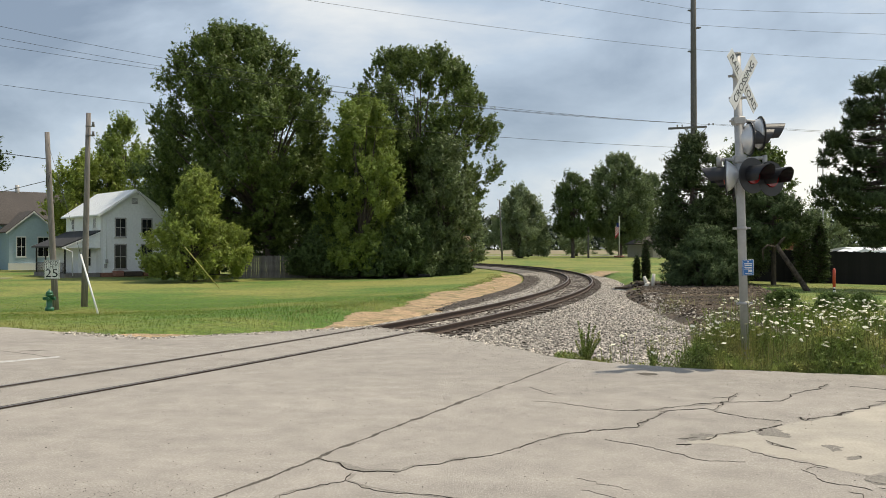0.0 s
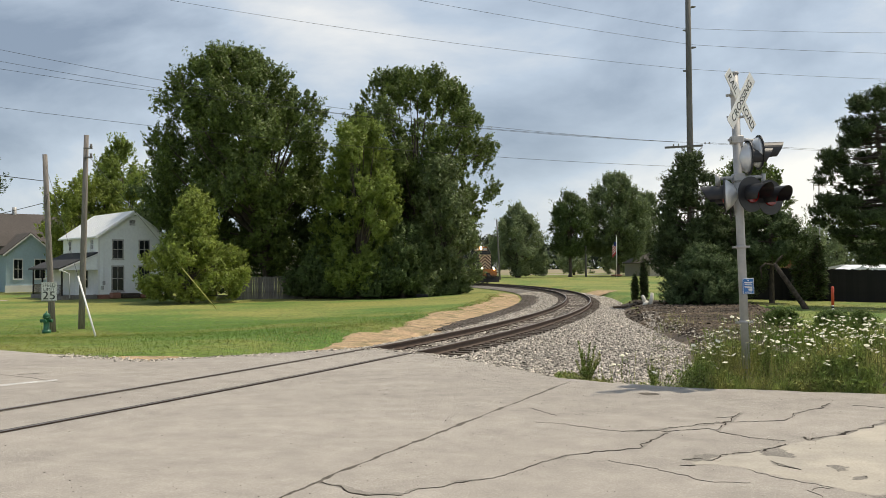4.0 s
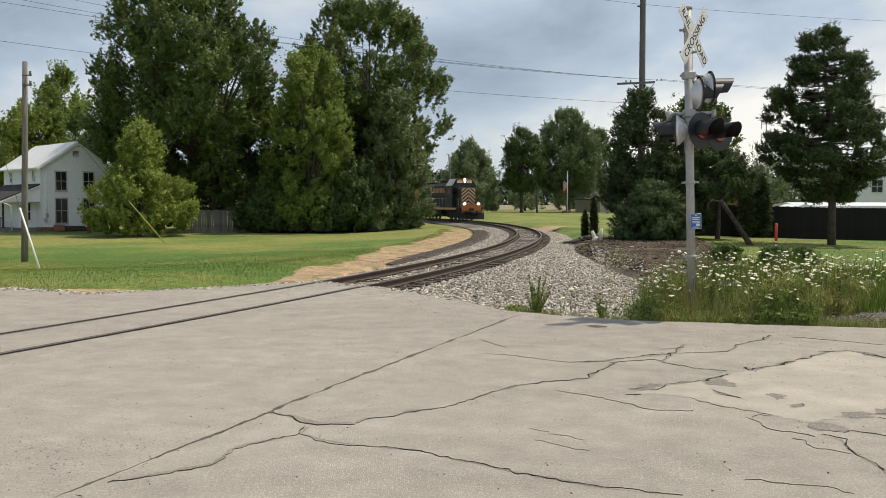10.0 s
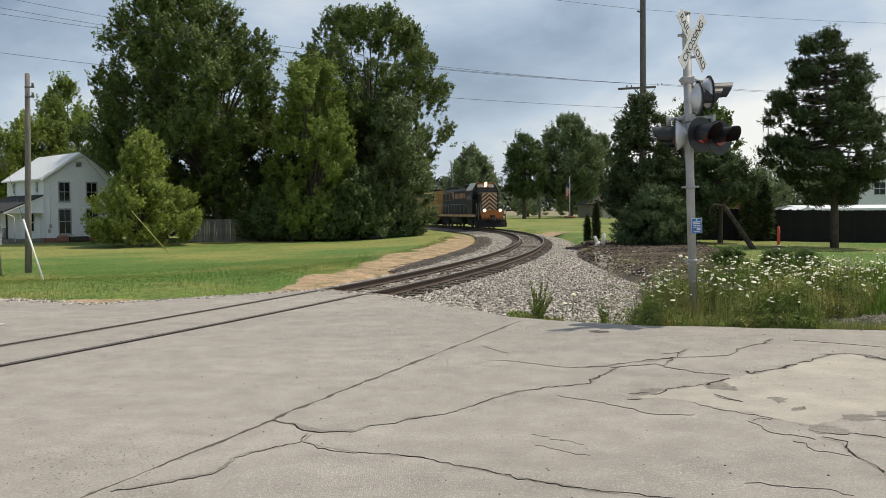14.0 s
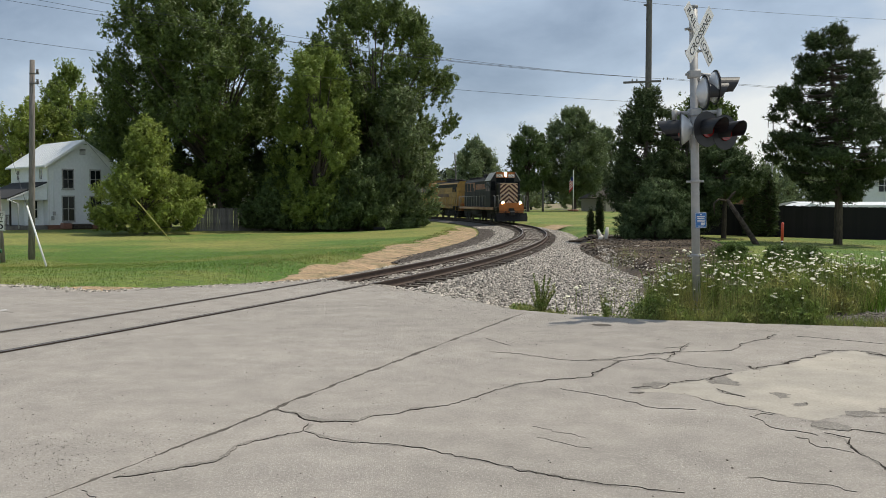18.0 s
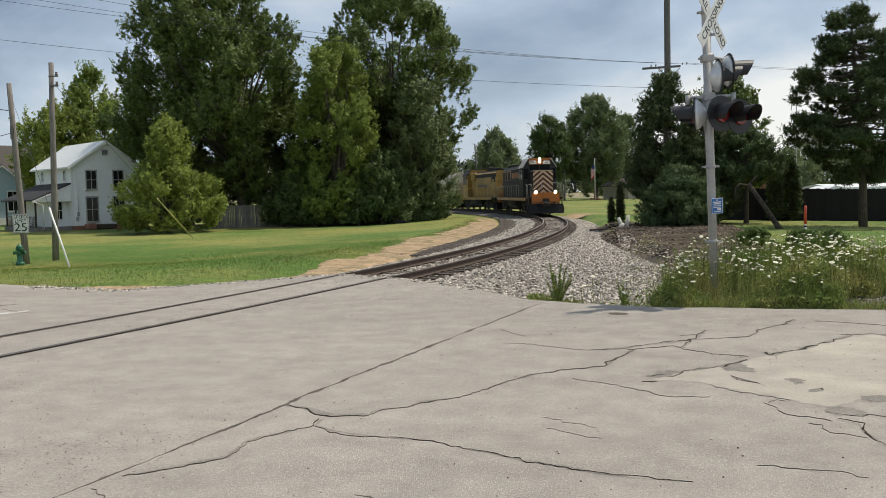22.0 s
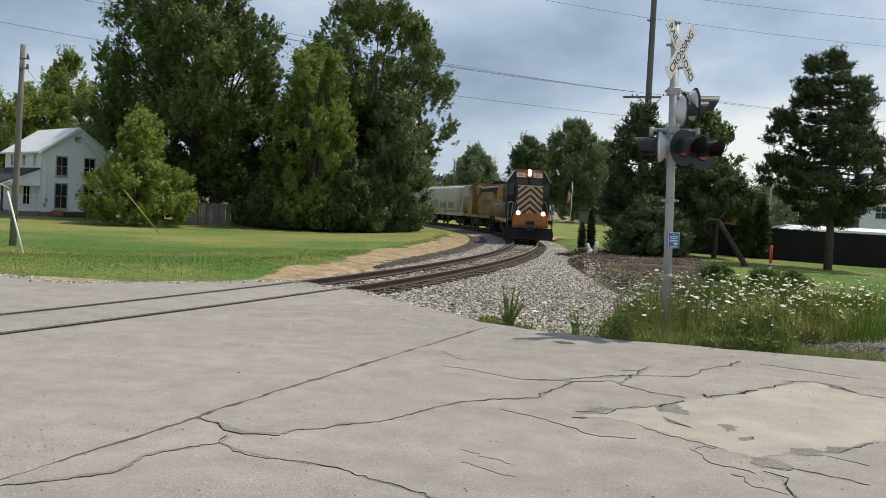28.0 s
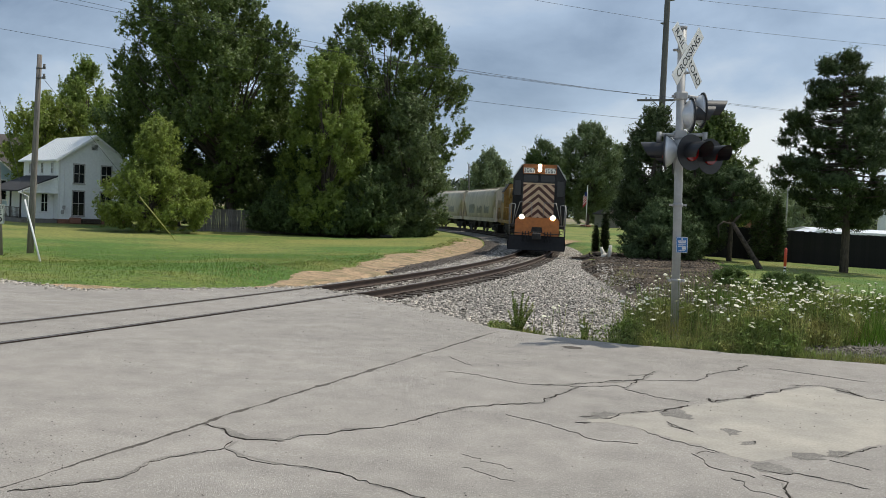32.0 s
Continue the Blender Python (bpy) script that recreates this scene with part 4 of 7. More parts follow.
                    part("chevron", bm, M["cream"], t)
        bm = bmesh.new()
        box(bm, -.87, n1, 3.585, .87, n1 + .02, 3.655)
        part("nose_top_stripe", bm, M["cream"], t)
    # cab
    c0, c1 = F - 5.2, F - 2.75
    bm = bmesh.new()
    prism(bm, [(-1.5, 1.46), (1.5, 1.46), (1.5, 3.95), (1.02, 4.66), (-1.02, 4.66), (-1.5, 3.95)], 1, c0, c1)
    part("cab", bm, M["loco_black" if lead else body], t)
    bm = bmesh.new()
    prism(bm, [(-1.56, 3.93), (-1.05, 4.70), (1.05, 4.70), (1.56, 3.93), (1.50, 3.93), (1.02, 4.655), (-1.02, 4.655), (-1.50, 3.93)], 1, c0 - .1, c1 + .06)
    part("cab_roof", bm, M["loco_grey" if lead else "grime"], t, "sunlit grey cab roof")
    for x0, x1 in ((-.9, -.06), (.06, .9)):
        bm = bmesh.new()
        box(bm, x0, c1, 3.76, x1, c1 + .012, 4.16, .01)
        part("windshield", bm, M["glass"], t)
    for sx in (-1, 1):
        bm = bmesh.new()
        box(bm, sx * 1.22 - .2, c1, 3.0, sx * 1.22 + .2, c1 + .012, 3.85, .01)
        part("cab_front_window", bm, M["glass"], t)
        for y0, y1 in ((c0 + .25, c0 + 1.1), (c0 + 1.25, c0 + 2.1)):
            bm = bmesh.new()
            box(bm, sx * 1.5 - .012, y0, 2.95, sx * 1.5 + .012, y1, 3.8, .01)
            part("cab_side_window", bm, M["glass"], t)
    bm = bmesh.new()
    prism(bm, [(-.96, 4.20), (.96, 4.20), (.96, 4.72), (-.96, 4.72)], 1, c1, c1 + .09)
    part("headlight_panel", bm, M[band if lead else body], t)
    for sx in (-1, 1):
        bm = bmesh.new()
        box(bm, sx * .60 - .31, c1 + .09, 4.24, sx * .60 + .31, c1 + .11, 4.52)
        board = part("number_board", bm, M["number_board"], t, "lit white number board")
        words("digits", "3067", .33, M["ink"], board, pose(sx * .60, c1 + .112, 4.38, 90, 0, 180), .002)
    for z in (4.42, 4.63):
        bm = bmesh.new()
        tube(bm, [(0, c1 + .09, z), (0, c1 + .15, z)], .125, 14)
        part("headlight_housing", bm, M["black"], t)
        bm = bmesh.new()
        tube(bm, [(0, c1 + .15, z), (0, c1 + .165, z)], .10 if lead else .09, 14)
        part("headlight", bm, M["lamp" if lead else "glass"], t, "glowing warm white headlight" if lead else "")
    if lead:
        for sx in (-1, 1):
            bm = bmesh.new()
            tube(bm, [(sx * .85, F - .22, 1.86), (sx * .85, F - .06, 1.86)], .16, 14)
            part("ditch_light_housing", bm, M["black"], t)
            bm = bmesh.new()
            tube(bm, [(sx * .85, F - .06, 1.86), (sx * .85, F - .045, 1.86)], .125, 14)
            part("ditch_light", bm, M["lamp"], t, "glowing warm white ditch light")
    # long hood
    bm = bmesh.new()
    prism(bm, [(-.95, 1.46), (.95, 1.46), (.95, 4.02), (.70, 4.32), (-.70, 4.32), (-.95, 4.02)], 1, -F + 1.2, c0)
    part("long_hood", bm, M[body if not lead else "loco_black"], t)
    bm = bmesh.new()
    prism(bm, [(-.965, 3.98), (-.70, 4.34), (.70, 4.34), (.965, 3.98), (.95, 3.97), (.69, 4.325), (-.69, 4.325), (-.95, 3.97)], 1, -F + 1.15, c0 - .01)
    part("hood_roof", bm, M["grime"], t)
    for sx in (-1, 1):
        bm = bmesh.new()
        box(bm, sx * .956 - .006, -F + 1.25, 3.62, sx * .956 + .006, c0 - .05, 3.97)
        part("hood_shoulder", bm, M["grime"], t, "sooty black upper hood")
    for k in range(3):
        y = -F + 2.6 + k * 1.75
        bm = bmesh.new()
        tube(bm, [(0, y, 4.32), (0, y, 4.55)], .62, 16)
        part("radiator_fan", bm, M["grime"], t)
    bm = bmesh.new()
    box(bm, -.35, F - 11.6, 4.3, .35, F - 10.2, 4.75, .05)
    part("exhaust_stack", bm, M["grime"], t)
    bm = bmesh.new()
    box(bm, -1.15, F - 7.3, 3.35, 1.15, F - 5.5, 4.25, .08)
    part("blower_duct", bm, M["loco_black" if lead else body], t)
    for sx in (-1, 1):
        for k in range(int((2 * F - 9.6) / .86)):
            y = -F + 2.0 + k * .86
            bm = bmesh.new()
            box(bm, sx * .95 - .02, y, 1.62, sx * .95 + .02, y + .78, 3.05 if k % 5 else 3.4, .012)
            part("hood_door", bm, M[band if not lead else "loco_black"], t)
        if lead:
            bm = bmesh.new()
            box(bm, sx * .953 - .01, -F + 1.4, 3.08, sx * .953 + .01, -F + 7.3, 3.96)
            part("colour_band", bm, M[band], t, "faded orange band")
            for k in range(9):
                bm = bmesh.new()
                box(bm, sx * .962 - .012, -F + 8.0 + k * .62, 3.2, sx * .962 + .012, -F + 8.42 + k * .62, 3.75)
                part("lettering_bar", bm, M[band], t)
        else:
            for k in range(10):
                bm = bmesh.new()
                box(bm, sx * .975 - .006, -F + 4.4 + k * .5, 2.5, sx * .975 + .006, -F + 4.74 + k * .5, 2.85)
                part("lettering_bar", bm, M["brown_stripe"], t)
        for k in range(3 if lead else 1):
            bm = bmesh.new()
            box(bm, sx * .955 - .015, -F + 1.6 + k * 1.75, 3.1, sx * .955 + .015, -F + 3.1 + k * 1.75, 3.9, .01)
            part("radiator_grille", bm, M["grime"], t)
        bm = bmesh.new()
        railing(bm, [(sx * 1.5, -F + 1.0, 1.46), (sx * 1.5, c0 - .1, 1.46)])
        part("walkway_rail", bm, M[rails_mat], t)
        bm = bmesh.new()
        tube(bm, [(sx * 1.05, -2.6, .95), (sx * 1.05, 2.6, .95)], .38, 12)
        part("air_tank", bm, M["grime"], t)
    bm = bmesh.new()
    prism(bm, [(-1.35, .62), (-1.1, .38), (1.1, .38), (1.35, .62), (1.35, 1.2), (-1.35, 1.2)], 1, -2.7, 2.7)
    part("fuel_tank", bm, M["grime"], t)
    for sy in (-1, 1):
        truck(t, sy * (F - 3.85), axles, 1.68 if axles == 3 else 2.74, .51)
    return t


def clip_band(pts, lo, hi):
    """An outline of pairs cut to lo <= second <= hi."""
    for sign, lim in ((1, lo), (-1, -hi)):
        out = []
        for i, p in enumerate(pts):
            q = pts[(i + 1) % len(pts)]
            a, b = sign * p[1] - lim, sign * q[1] - lim
            if a >= 0:
                out.append(p)
            if a * b < 0:
                k = a / (a - b)
                out.append((p[0] + k * (q[0] - p[0]), p[1] + k * (q[1] - p[1])))
        pts = out
    return pts


def hopper(name, label):
    """A smooth-sided covered hopper wagon, 17.8 m over its ends."""
    t = thing(name, label, "railway wagon", group="train")
    H = 8.6
    side = [(-1.42, 1.35), (-1.58, 1.9), (-1.60, 2.6), (-1.58, 3.5), (-1.42, 4.15), (-1.15, 4.42), (1.15, 4.42), (1.42, 4.15), (1.58, 3.5), (1.60, 2.6), (1.58, 1.9), (1.42, 1.35)]
    bm = bmesh.new()
    rings = []
    for y, cut in ((-H + .35, 3.3), (-H + 1.9, 1.36), (-H + 2.4, 1.35), (H - 2.4, 1.35), (H - 1.9, 1.36), (H - .35, 3.3)):
        rings.append([bm.verts.new((x, y, max(z, cut))) for x, z in side])
    for a, b in zip(rings, rings[1:]):
        for k in range(12):
            bm.faces.new((a[k], a[(k + 1) % 12], b[(k + 1) % 12], b[k])).smooth = True
    bm.faces.new(rings[0])
    bm.faces.new(rings[-1])
    bmesh.ops.recalc_face_normals(bm, faces=bm.faces[:])
    part("tank_body", bm, M["hopper"], t)
    bm = bmesh.new()
    for k in range(10):
        y = -7 + k * 1.55
        box(bm, -.35, y, 4.42, .35, y + 1.3, 4.52, .02)
    box(bm, -.9, -H + .3, 4.5, -.45, H - .3, 4.55)
    box(bm, .45, -H + .3, 4.5, .9, H - .3, 4.55)
    part("roof_walk", bm, M["hopper"], t)
    for sx in (-1, 1):
        bm = bmesh.new()
        box(bm, sx * 1.5 - .08, -H + .2, 1.15, sx * 1.5 + .08, H - .2, 1.5)
        part("side_sill", bm, M["hopper"], t)
        for sy in (-1, 1):
            bm = bmesh.new()
            for y0, y1 in ((H - .3, H - .2), (H - 1.2, H - 1.1)):
                prism(bm, [(sx * 1.38, sy * y0), (sx * 1.55, sy * y0), (sx * 1.55, sy * y1), (sx * 1.38, sy * y1)], 2, 1.45, 4.1)
            for k in range(7):
                box(bm, sx * 1.55 - .015, sy * (H - .48) - .22, 1.3 + k * .42, sx * 1.55 + .015, sy * (H - .48) + .22, 1.33 + k * .42)
            part("end_post", bm, M["hopper"], t)
        rnd = random.Random(5)
        for y0, w, h in ((-5.2, 3.2, 1.0), (-.8, 2.6, .8), (3.0, 2.4, .9)):
            for k in range(5):
                bm = bmesh.new()
                box(bm, sx * 1.612 - .008, y0 + w * k / 5, 1.95, sx * 1.612 + .008, y0 + w * (k + .78) / 5, 1.95 + h * rnd.uniform(.6, 1))
                part("stencil_bar", bm, M["hopper_mark"], t)
    bm = bmesh.new()
    for y in (-4.4, -1.5, 1.5, 4.4):
        prism(bm, [(y - 1.3, 1.4), (y + 1.3, 1.4), (y + .35, .55), (y - .35, .55)], 0, -1.1, 1.1)
    box(bm, -.3, -H, .85, .3, H, 1.3)
    part("hopper_outlets", bm, M["grime"], t)
    for sy in (-1, 1):
        bm = bmesh.new()
        box(bm, -.22, sy * (H + .2) - .35, .72, .22, sy * (H + .2) + .35, 1.05, .04)
        part("coupler", bm, M["grime"], t)
        bm = bmesh.new()
        box(bm, -1.45, sy * (H - .25) - .06, 1.2, 1.45, sy * (H - .25) + .06, 1.5)
        part("end_sill", bm, M["hopper"], t)
    truck(t, 6.3, 2, 1.78, .46, 1.0)
    truck(t, -6.3, 2, 1.78, .46, 1.0)
    return t


TRAIN = []


def train():
    lead = locomotive("lead_locomotive", "black and orange diesel locomotive with chevron nose and lit headlights", "orange", "orange", "orange", "rail_grey", True)
    second = locomotive("trailing_locomotive", "yellow diesel locomotive, dulled by painted-in shade, with a sooty roof, coupled backwards", "yellow", "yellow", "yellow", "yellow", False, 8.75, 2)
    TRAIN.extend([(lead, 10.9, 0), (second, 31.4, 180)])
    for k in range(4):
        TRAIN.append((hopper("hopper_wagon", "pale grey covered hopper wagon with faded lettering"), 50.6 + 18.7 * k, 0))


RUN = [(0, 46.0), (2, 41.4), (6, 31.6), (9, 24.5), (14, 12.9), (17, 6.2), (19, 1.8), (21, -2.8), (23, -7.6), (25, -12.6), (28, -20.8), (30, -26.5), (32, -32.3)]


def run_at(t):
    ts, ss = zip(*RUN)
    k = max(i for i in range(len(ts) - 1) if ts[i] <= t + 1e-9)
    h = ts[k + 1] - ts[k]
    u = (t - ts[k]) / h

    def slope(i):
        a, b = max(i - 1, 0), min(i + 1, len(ts) - 1)
        return (ss[b] - ss[a]) / (ts[b] - ts[a])
    return (2 * u ** 3 - 3 * u * u + 1) * ss[k] + (u ** 3 - 2 * u * u + u) * h * slope(k) + (3 * u * u - 2 * u ** 3) * ss[k + 1] + (u ** 3 - u * u) * h * slope(k + 1)


def motions():
    """The train rolls round the curve; each wheelset turns with the way it has gone."""
    times = [k * 0.5 for k in range(65)]
    for ob, back, turn in TRAIN:
        rows = []
        for t in times:
            s = run_at(t) + back
            x, y, a = on_track(s)
            sag = 6.5 ** 2 / 2 / TR
            x, y = x - sag * math.cos(a), y - sag * math.sin(a)
            rows.append((t, pose(x, y, 0.015, 0, 0, math.degrees(a) + 180 + turn)))
        ob.scale = (.97, 1.03, 1.03)
        walk(ob, rows)
    flip = {ob: -1 if turn else 1 for ob, back, turn in TRAIN}
    fine = [k * 0.2 for k in range(161)]
    for w, r in WHEELS:
        way = flip[w.parent]
        home = w.location.copy()
        walk(w, [(t, pose(*home, way * -math.degrees((run_at(0) - run_at(t)) / r))) for t in fine])


# ---- crossing signal ----
def lamp_head(parent, x, y, z, turn, lit=False):
    """One flashing-light head: background disc, hood, silver back; it faces local -y after the turn."""
    m = pose(x, y, z, 0, 0, turn)
    bm = bmesh.new()
    tube(bm, [(0, 0.0, 0), (0, .018, 0)], .305, 24)
    disc = part("background_disc", bm, M["black"], parent)
    disc.matrix_basis = m
    bm = bmesh.new()
    tube(bm, [(0, .02, 0), (0, .06, 0), (0, .13, 0), (0, .19, 0), (0, .21, 0)], [.27, .25, .19, .10, .03], 20)
    part("silver_back", bm, M["silver"], disc)
    bm = bmesh.new()
    tube(bm, [(0, -.004, 0), (0, -.03, 0)], [.155, .14], 18)
    part("red_lens", bm, M["red_lens"], disc)
    bm = bmesh.new()
    outer = [(math.sin(math.radians(a)) * .17, math.cos(math.radians(a)) * .17) for a in range(-125, 126, 12)]
    for (x0, z0), (x1, z1) in zip(outer, outer[1:]):
        def reach(zz):
            return -.31 - .10 * (zz / .17)
        vs = [bm.verts.new(p) for p in ((x0, 0, z0), (x1, 0, z1), (x1, reach(z1), z1), (x0, reach(z0), z0))]
        bm.faces.new(vs)
        vs = [bm.verts.new(p) for p in ((x0 * .94, 0, z0 * .94), (x1 * .94, 0, z1 * .94), (x1 * .94, reach(z1), z1 * .94), (x0 * .94, reach(z0), z0 * .94))]
        bm.faces.new(vs[::-1])
    part("hood", bm, M["black"], disc)
    return disc


def crossbuck(parent, z, turn, y):
    head = thing("crossbuck", "", "")
    del_tags(head)
    head.parent = parent
    head.matrix_basis = pose(0, 0, z, 0, 0, turn)
    for k, (ang, text) in enumerate(((48, "RAIL    ROAD"), (-48, "CROSSING"))):
        bm = bmesh.new()
        box(bm, -.61, -.006, -.115, .61, .006, .115, .002)
        b = part("blade", bm, M["sign_white"], head, "white blade with black lettering")
        b.matrix_basis = pose(0, y - .016 * k, 0) @ pose(0, 0, 0, 0, ang, 0)
        for x, word in ((-.36, "RAIL"), (.34, "ROAD")) if k == 0 else ((0, text),):
            words("lettering", word, .185, M["ink"], b, pose(x, -.0075, -.01, 90, 0, 0), .001, 1.0 if k == 0 else 1.12)


def del_tags(ob):
    for k in ("label", "category"):
        if k in ob:
            del ob[k]


def crossing_signal():
    t = thing("crossing_signal", "grey steel railway crossing signal with crossbuck and unlit red lamps", "crossing signal", pose(5.27, 15.4, -0.05, 0, -1.7, 0))
    bm = bmesh.new()
    tube(bm, [(0, 0, -.25), (0, 0, 5.36)], .072, 16)
    tube(bm, [(0, 0, 5.36), (0, 0, 5.40)], .080, 16)
    part("mast", bm, M["galv"], t)
    bm = bmesh.new()
    tube(bm, [(0, 0, -.2), (0, 0, .12)], .17, 10)
    part("mast_base", bm, M["galv"], t)
    for z in (1.06, 2.36, 3.56, 4.22, 4.62, 5.0):
        bm = bmesh.new()
        tube(bm, [(0, 0, z - .03), (0, 0, z + .03)], .086, 16)
        box(bm, -.15, -.02, z - .018, .15, .02, z + .018)
        for sx in (-1, 1):
            tube(bm, [(sx * .12, -.05, z), (sx * .12, .05, z)], .018, 6)
        part("mast_clamp", bm, M["galv"], t)
    crossbuck(t, 4.89, 42, -.105)
    for x0, y0, x1, y1, z in ((-.34, .05, .42, -.05, 3.56), (.05, -.02, .42, .22, 4.22)):
        bm = bmesh.new()
        tube(bm, [(x0, y0, z), (x1, y1, z)], .032, 8)
        for x, y in ((x0, y0), (x1, y1)):
            tube(bm, [(x, y, z + .05), (x, y, z - .12)], .045, 8)
        box(bm, -.1, -.1, z - .07, .1, .1, z + .07, .02)
        part("lamp_arm", bm, M["galv"], t)
    for x, y, z, turn in ((.14, -.24, 3.25, 26), (.52, -.06, 3.20, 26), (-.24, .02, 3.27, -112), (-.02, .26, 3.2, -112), (.20, .02, 3.90, 88), (.42, .10, 4.0, 88)):
        lamp_head(t, x, y, z, turn)
    bm = bmesh.new()
    box(bm, -.105, -.006, -.135, .105, .006, .135, .003)
    plate = part("notice_plate", bm, M["sign_blue"], t, "blue notice plate with white writing")
    plate.matrix_basis = pose(.06, -.095, 1.68, 0, 0, 8)
    bm = bmesh.new()
    for x0, z0, x1, z1 in ((-.1, .125, .1, .131), (-.1, -.131, .1, -.125), (-.1, -.13, -.094, .13), (.094, -.13, .1, .13)):
        box(bm, x0, -.010, z0, x1, -.006, z1)
    part("plate_border", bm, M["sign_white"], plate)
    for k, (w, z, h) in enumerate(((.012, .10, .02), (.075, .065, .018), (.065, .035, .018), (.07, 0, .012), (.07, -.025, .012), (.035, -.06, .04), (.06, -.10, .012))):
        bm = bmesh.new()
        box(bm, -w + (.035 if k == 5 else 0), -.010, z - h / 2, w + (.035 if k == 5 else 0), -.006, z + h / 2)
        part("writing_bar", bm, M["sign_white"], plate)
    return t


# ---- poles and wires ----
def wire(p, q, sag, r=.012, name="overhead_wire", label="thin black overhead wire between poles"):
    p, q = Vector(p), Vector(q)
    bm = bmesh.new()
    n = 24
    tube(bm, [p + (q - p) * (k / n) - Vector((0, 0, sag * 4 * (k / n) * (1 - k / n))) for k in range(n + 1)], r, 4, False)
    return solo(name, bm, M["wire"], label, "wire", group="overhead wires")


def utility_pole(base, top, r, mat, label, group="utility poles"):
    b, tp = Vector(base), Vector(top)
    t = thing("utility_pole", label, "utility pole", pose(*base), group)
    bm = bmesh.new()
    d = tp - b
    tube(bm, [-d * .03, d * .3, d * .7, d], [r * 1.15, r * 1.05, r * .92, r * .8], 12)
    part("shaft", bm, M[mat], t)
    return t


def insulator(t, x, y, z, up=1):
    bm = bmesh.new()
    tube(bm, [(x, y, z), (x, y, z + .06 * up), (x, y, z + .10 * up), (x, y, z + .17 * up)], [.03, .07, .04, .06], 8)
    part("insulator", bm, M["pole_dark"], t)


def poles():
    t = utility_pole((-15.66, 36, -.45), (-16.0, 36, 6.67), .118, "pole", "weathered grey wooden utility pole carrying a speed sign")
    bm = bmesh.new()
    tube(bm, [(-.28, -.2, 4.9), (-.28, -.2, 5.4), (-.1, -.2, 5.5), (-.2, -.2, 5.1)], .015, 5)
    part("cable_loop", bm, M["wire"], t)
    t2 = utility_pole((-15.3, 38, -.42), (-15.12, 38, 7.75), .122, "pole", "weathered grey wooden utility pole braced by guy wires")
    for z in (7.9, 7.5):
        insulator(t2, .42, -.1, z - .3)
        bm = bmesh.new()
        box(bm, .1, -.14, z - .33, .48, -.06, z - .28)
        part("bracket", bm, M["pole_dark"], t2)
    for name, foot, share, mat in (("guy_wire", (-12.0, 31, -.3), .31, "white_tube"), ("guy_wire", (-14.1, 56, -.48), .34, "yellow_tube")):
        top = Vector((-15.98, 36, 6.3) if mat == "white_tube" else (-15.15, 38, 7.0))
        f = Vector(foot)
        bm = bmesh.new()
        tube(bm, [top, f], .008, 4)
        g = solo(name, bm, M["wire"], "steel guy wire with a plastic guard at its foot", "guy wire", group="guy wires")
        bm = bmesh.new()
        tube(bm, [f, f + (top - f) * share], .035 if mat == "white_tube" else .025, 8)
        part("guard_sleeve", bm, M[mat], g)
    # the tall line pole behind the pines
    tall = utility_pole((21.1, 75, -.2), (21.0, 75, 27.5), .26, "pole_dark", "tall dark wooden line pole with a crossarm")
    bm = bmesh.new()
    box(bm, -1.6, -.34, 12.25, 1.6, -.2, 12.42)
    arm = part("crossarm", bm, M["pole_dark"], tall)
    arm.matrix_basis = pose(0, 0, 0, 0, -3, 0)
    for x in (-1.5, -1.1, 1.15, 1.5):
        insulator(tall, x, -.27, 12.45 + x * .05)
    for sx in (-1, 1):
        bm = bmesh.new()
        tube(bm, [(0, -.27, 11.4), (sx * .9, -.27, 12.25)], .035, 5)
        part("brace", bm, M["pole_dark"], tall)
    for x, z in ((-.55, 18.75), (.55, 20.75), (-.55, 22.2), (.55, 24.2)):
        bm = bmesh.new()
        tube(bm, [(0, 0, z - .1), (x * .5, 0, z), (x, 0, z + .02)], [.06, .10, .06], 8)
        part("post_insulator", bm, M["pole_dark"], tall)
    # lines towards the left
    for dx, a in ((-1.5, (-46, 62, 20.9)), (-1.1, (-46, 63, 19.9)), (1.15, (-46, 64, 19.0))):
        wire((21.1 + dx, 74.8, 12.45 - .05 * dx), a, 1.3 - .15 * dx, .015)
    wire((21.1, 74.8, 10.4), (-46, 62, 15.6), 1.0, .016)
    for x, z, l, r in ((-.55, 18.77, (-60, 70, 31.5), (95, 85, 20.5)), (.55, 20.77, (-50, 72, 36), (95, 85, 23.5)), (-.55, 22.2, (-40, 74, 38), (95, 85, 26.5))):
        wire((21.0 + x, 75, z), l, 1.5, .014)
        wire((21.0 + x, 75, z), r, 1.2, .014)
    for dx, z in ((1.5, 12.45), (1.15, 12.4)):
        wire((21.1 + dx, 74.8, z), (95, 82, 11.5 + dx), 1.2, .014)
    wire((-16.05, 36, 5.6), (-42, 30, 10.5), .5, .02)
    wire((-16.05, 36, 4.7), (-52, 60, 2.6), .6, .014)
    # slim far poles
    far = utility_pole((10.2, 155, .1), (9.7, 155, 10.5), .14, "pole_dark", "slim dark wooden pole beyond the track")
    bm = bmesh.new()
    tube(bm, [(-.1, 0, 7.2), (-1.2, 0, 7.6), (-1.6, 0, 7.5)], .05, 5)
    part("lamp_bracket", bm, M["pole_dark"], far)
    t = utility_pole((30.0, 185, .3), (30.0, 185, 6.5), .2, "pole_dark", "short dark wooden post in the field")
    mast = utility_pole((68, 160, 0), (68, 160, 19), .13, "galv", "slim distant metal mast with antennas")
    for z in (12, 14, 16.5):
        bm = bmesh.new()
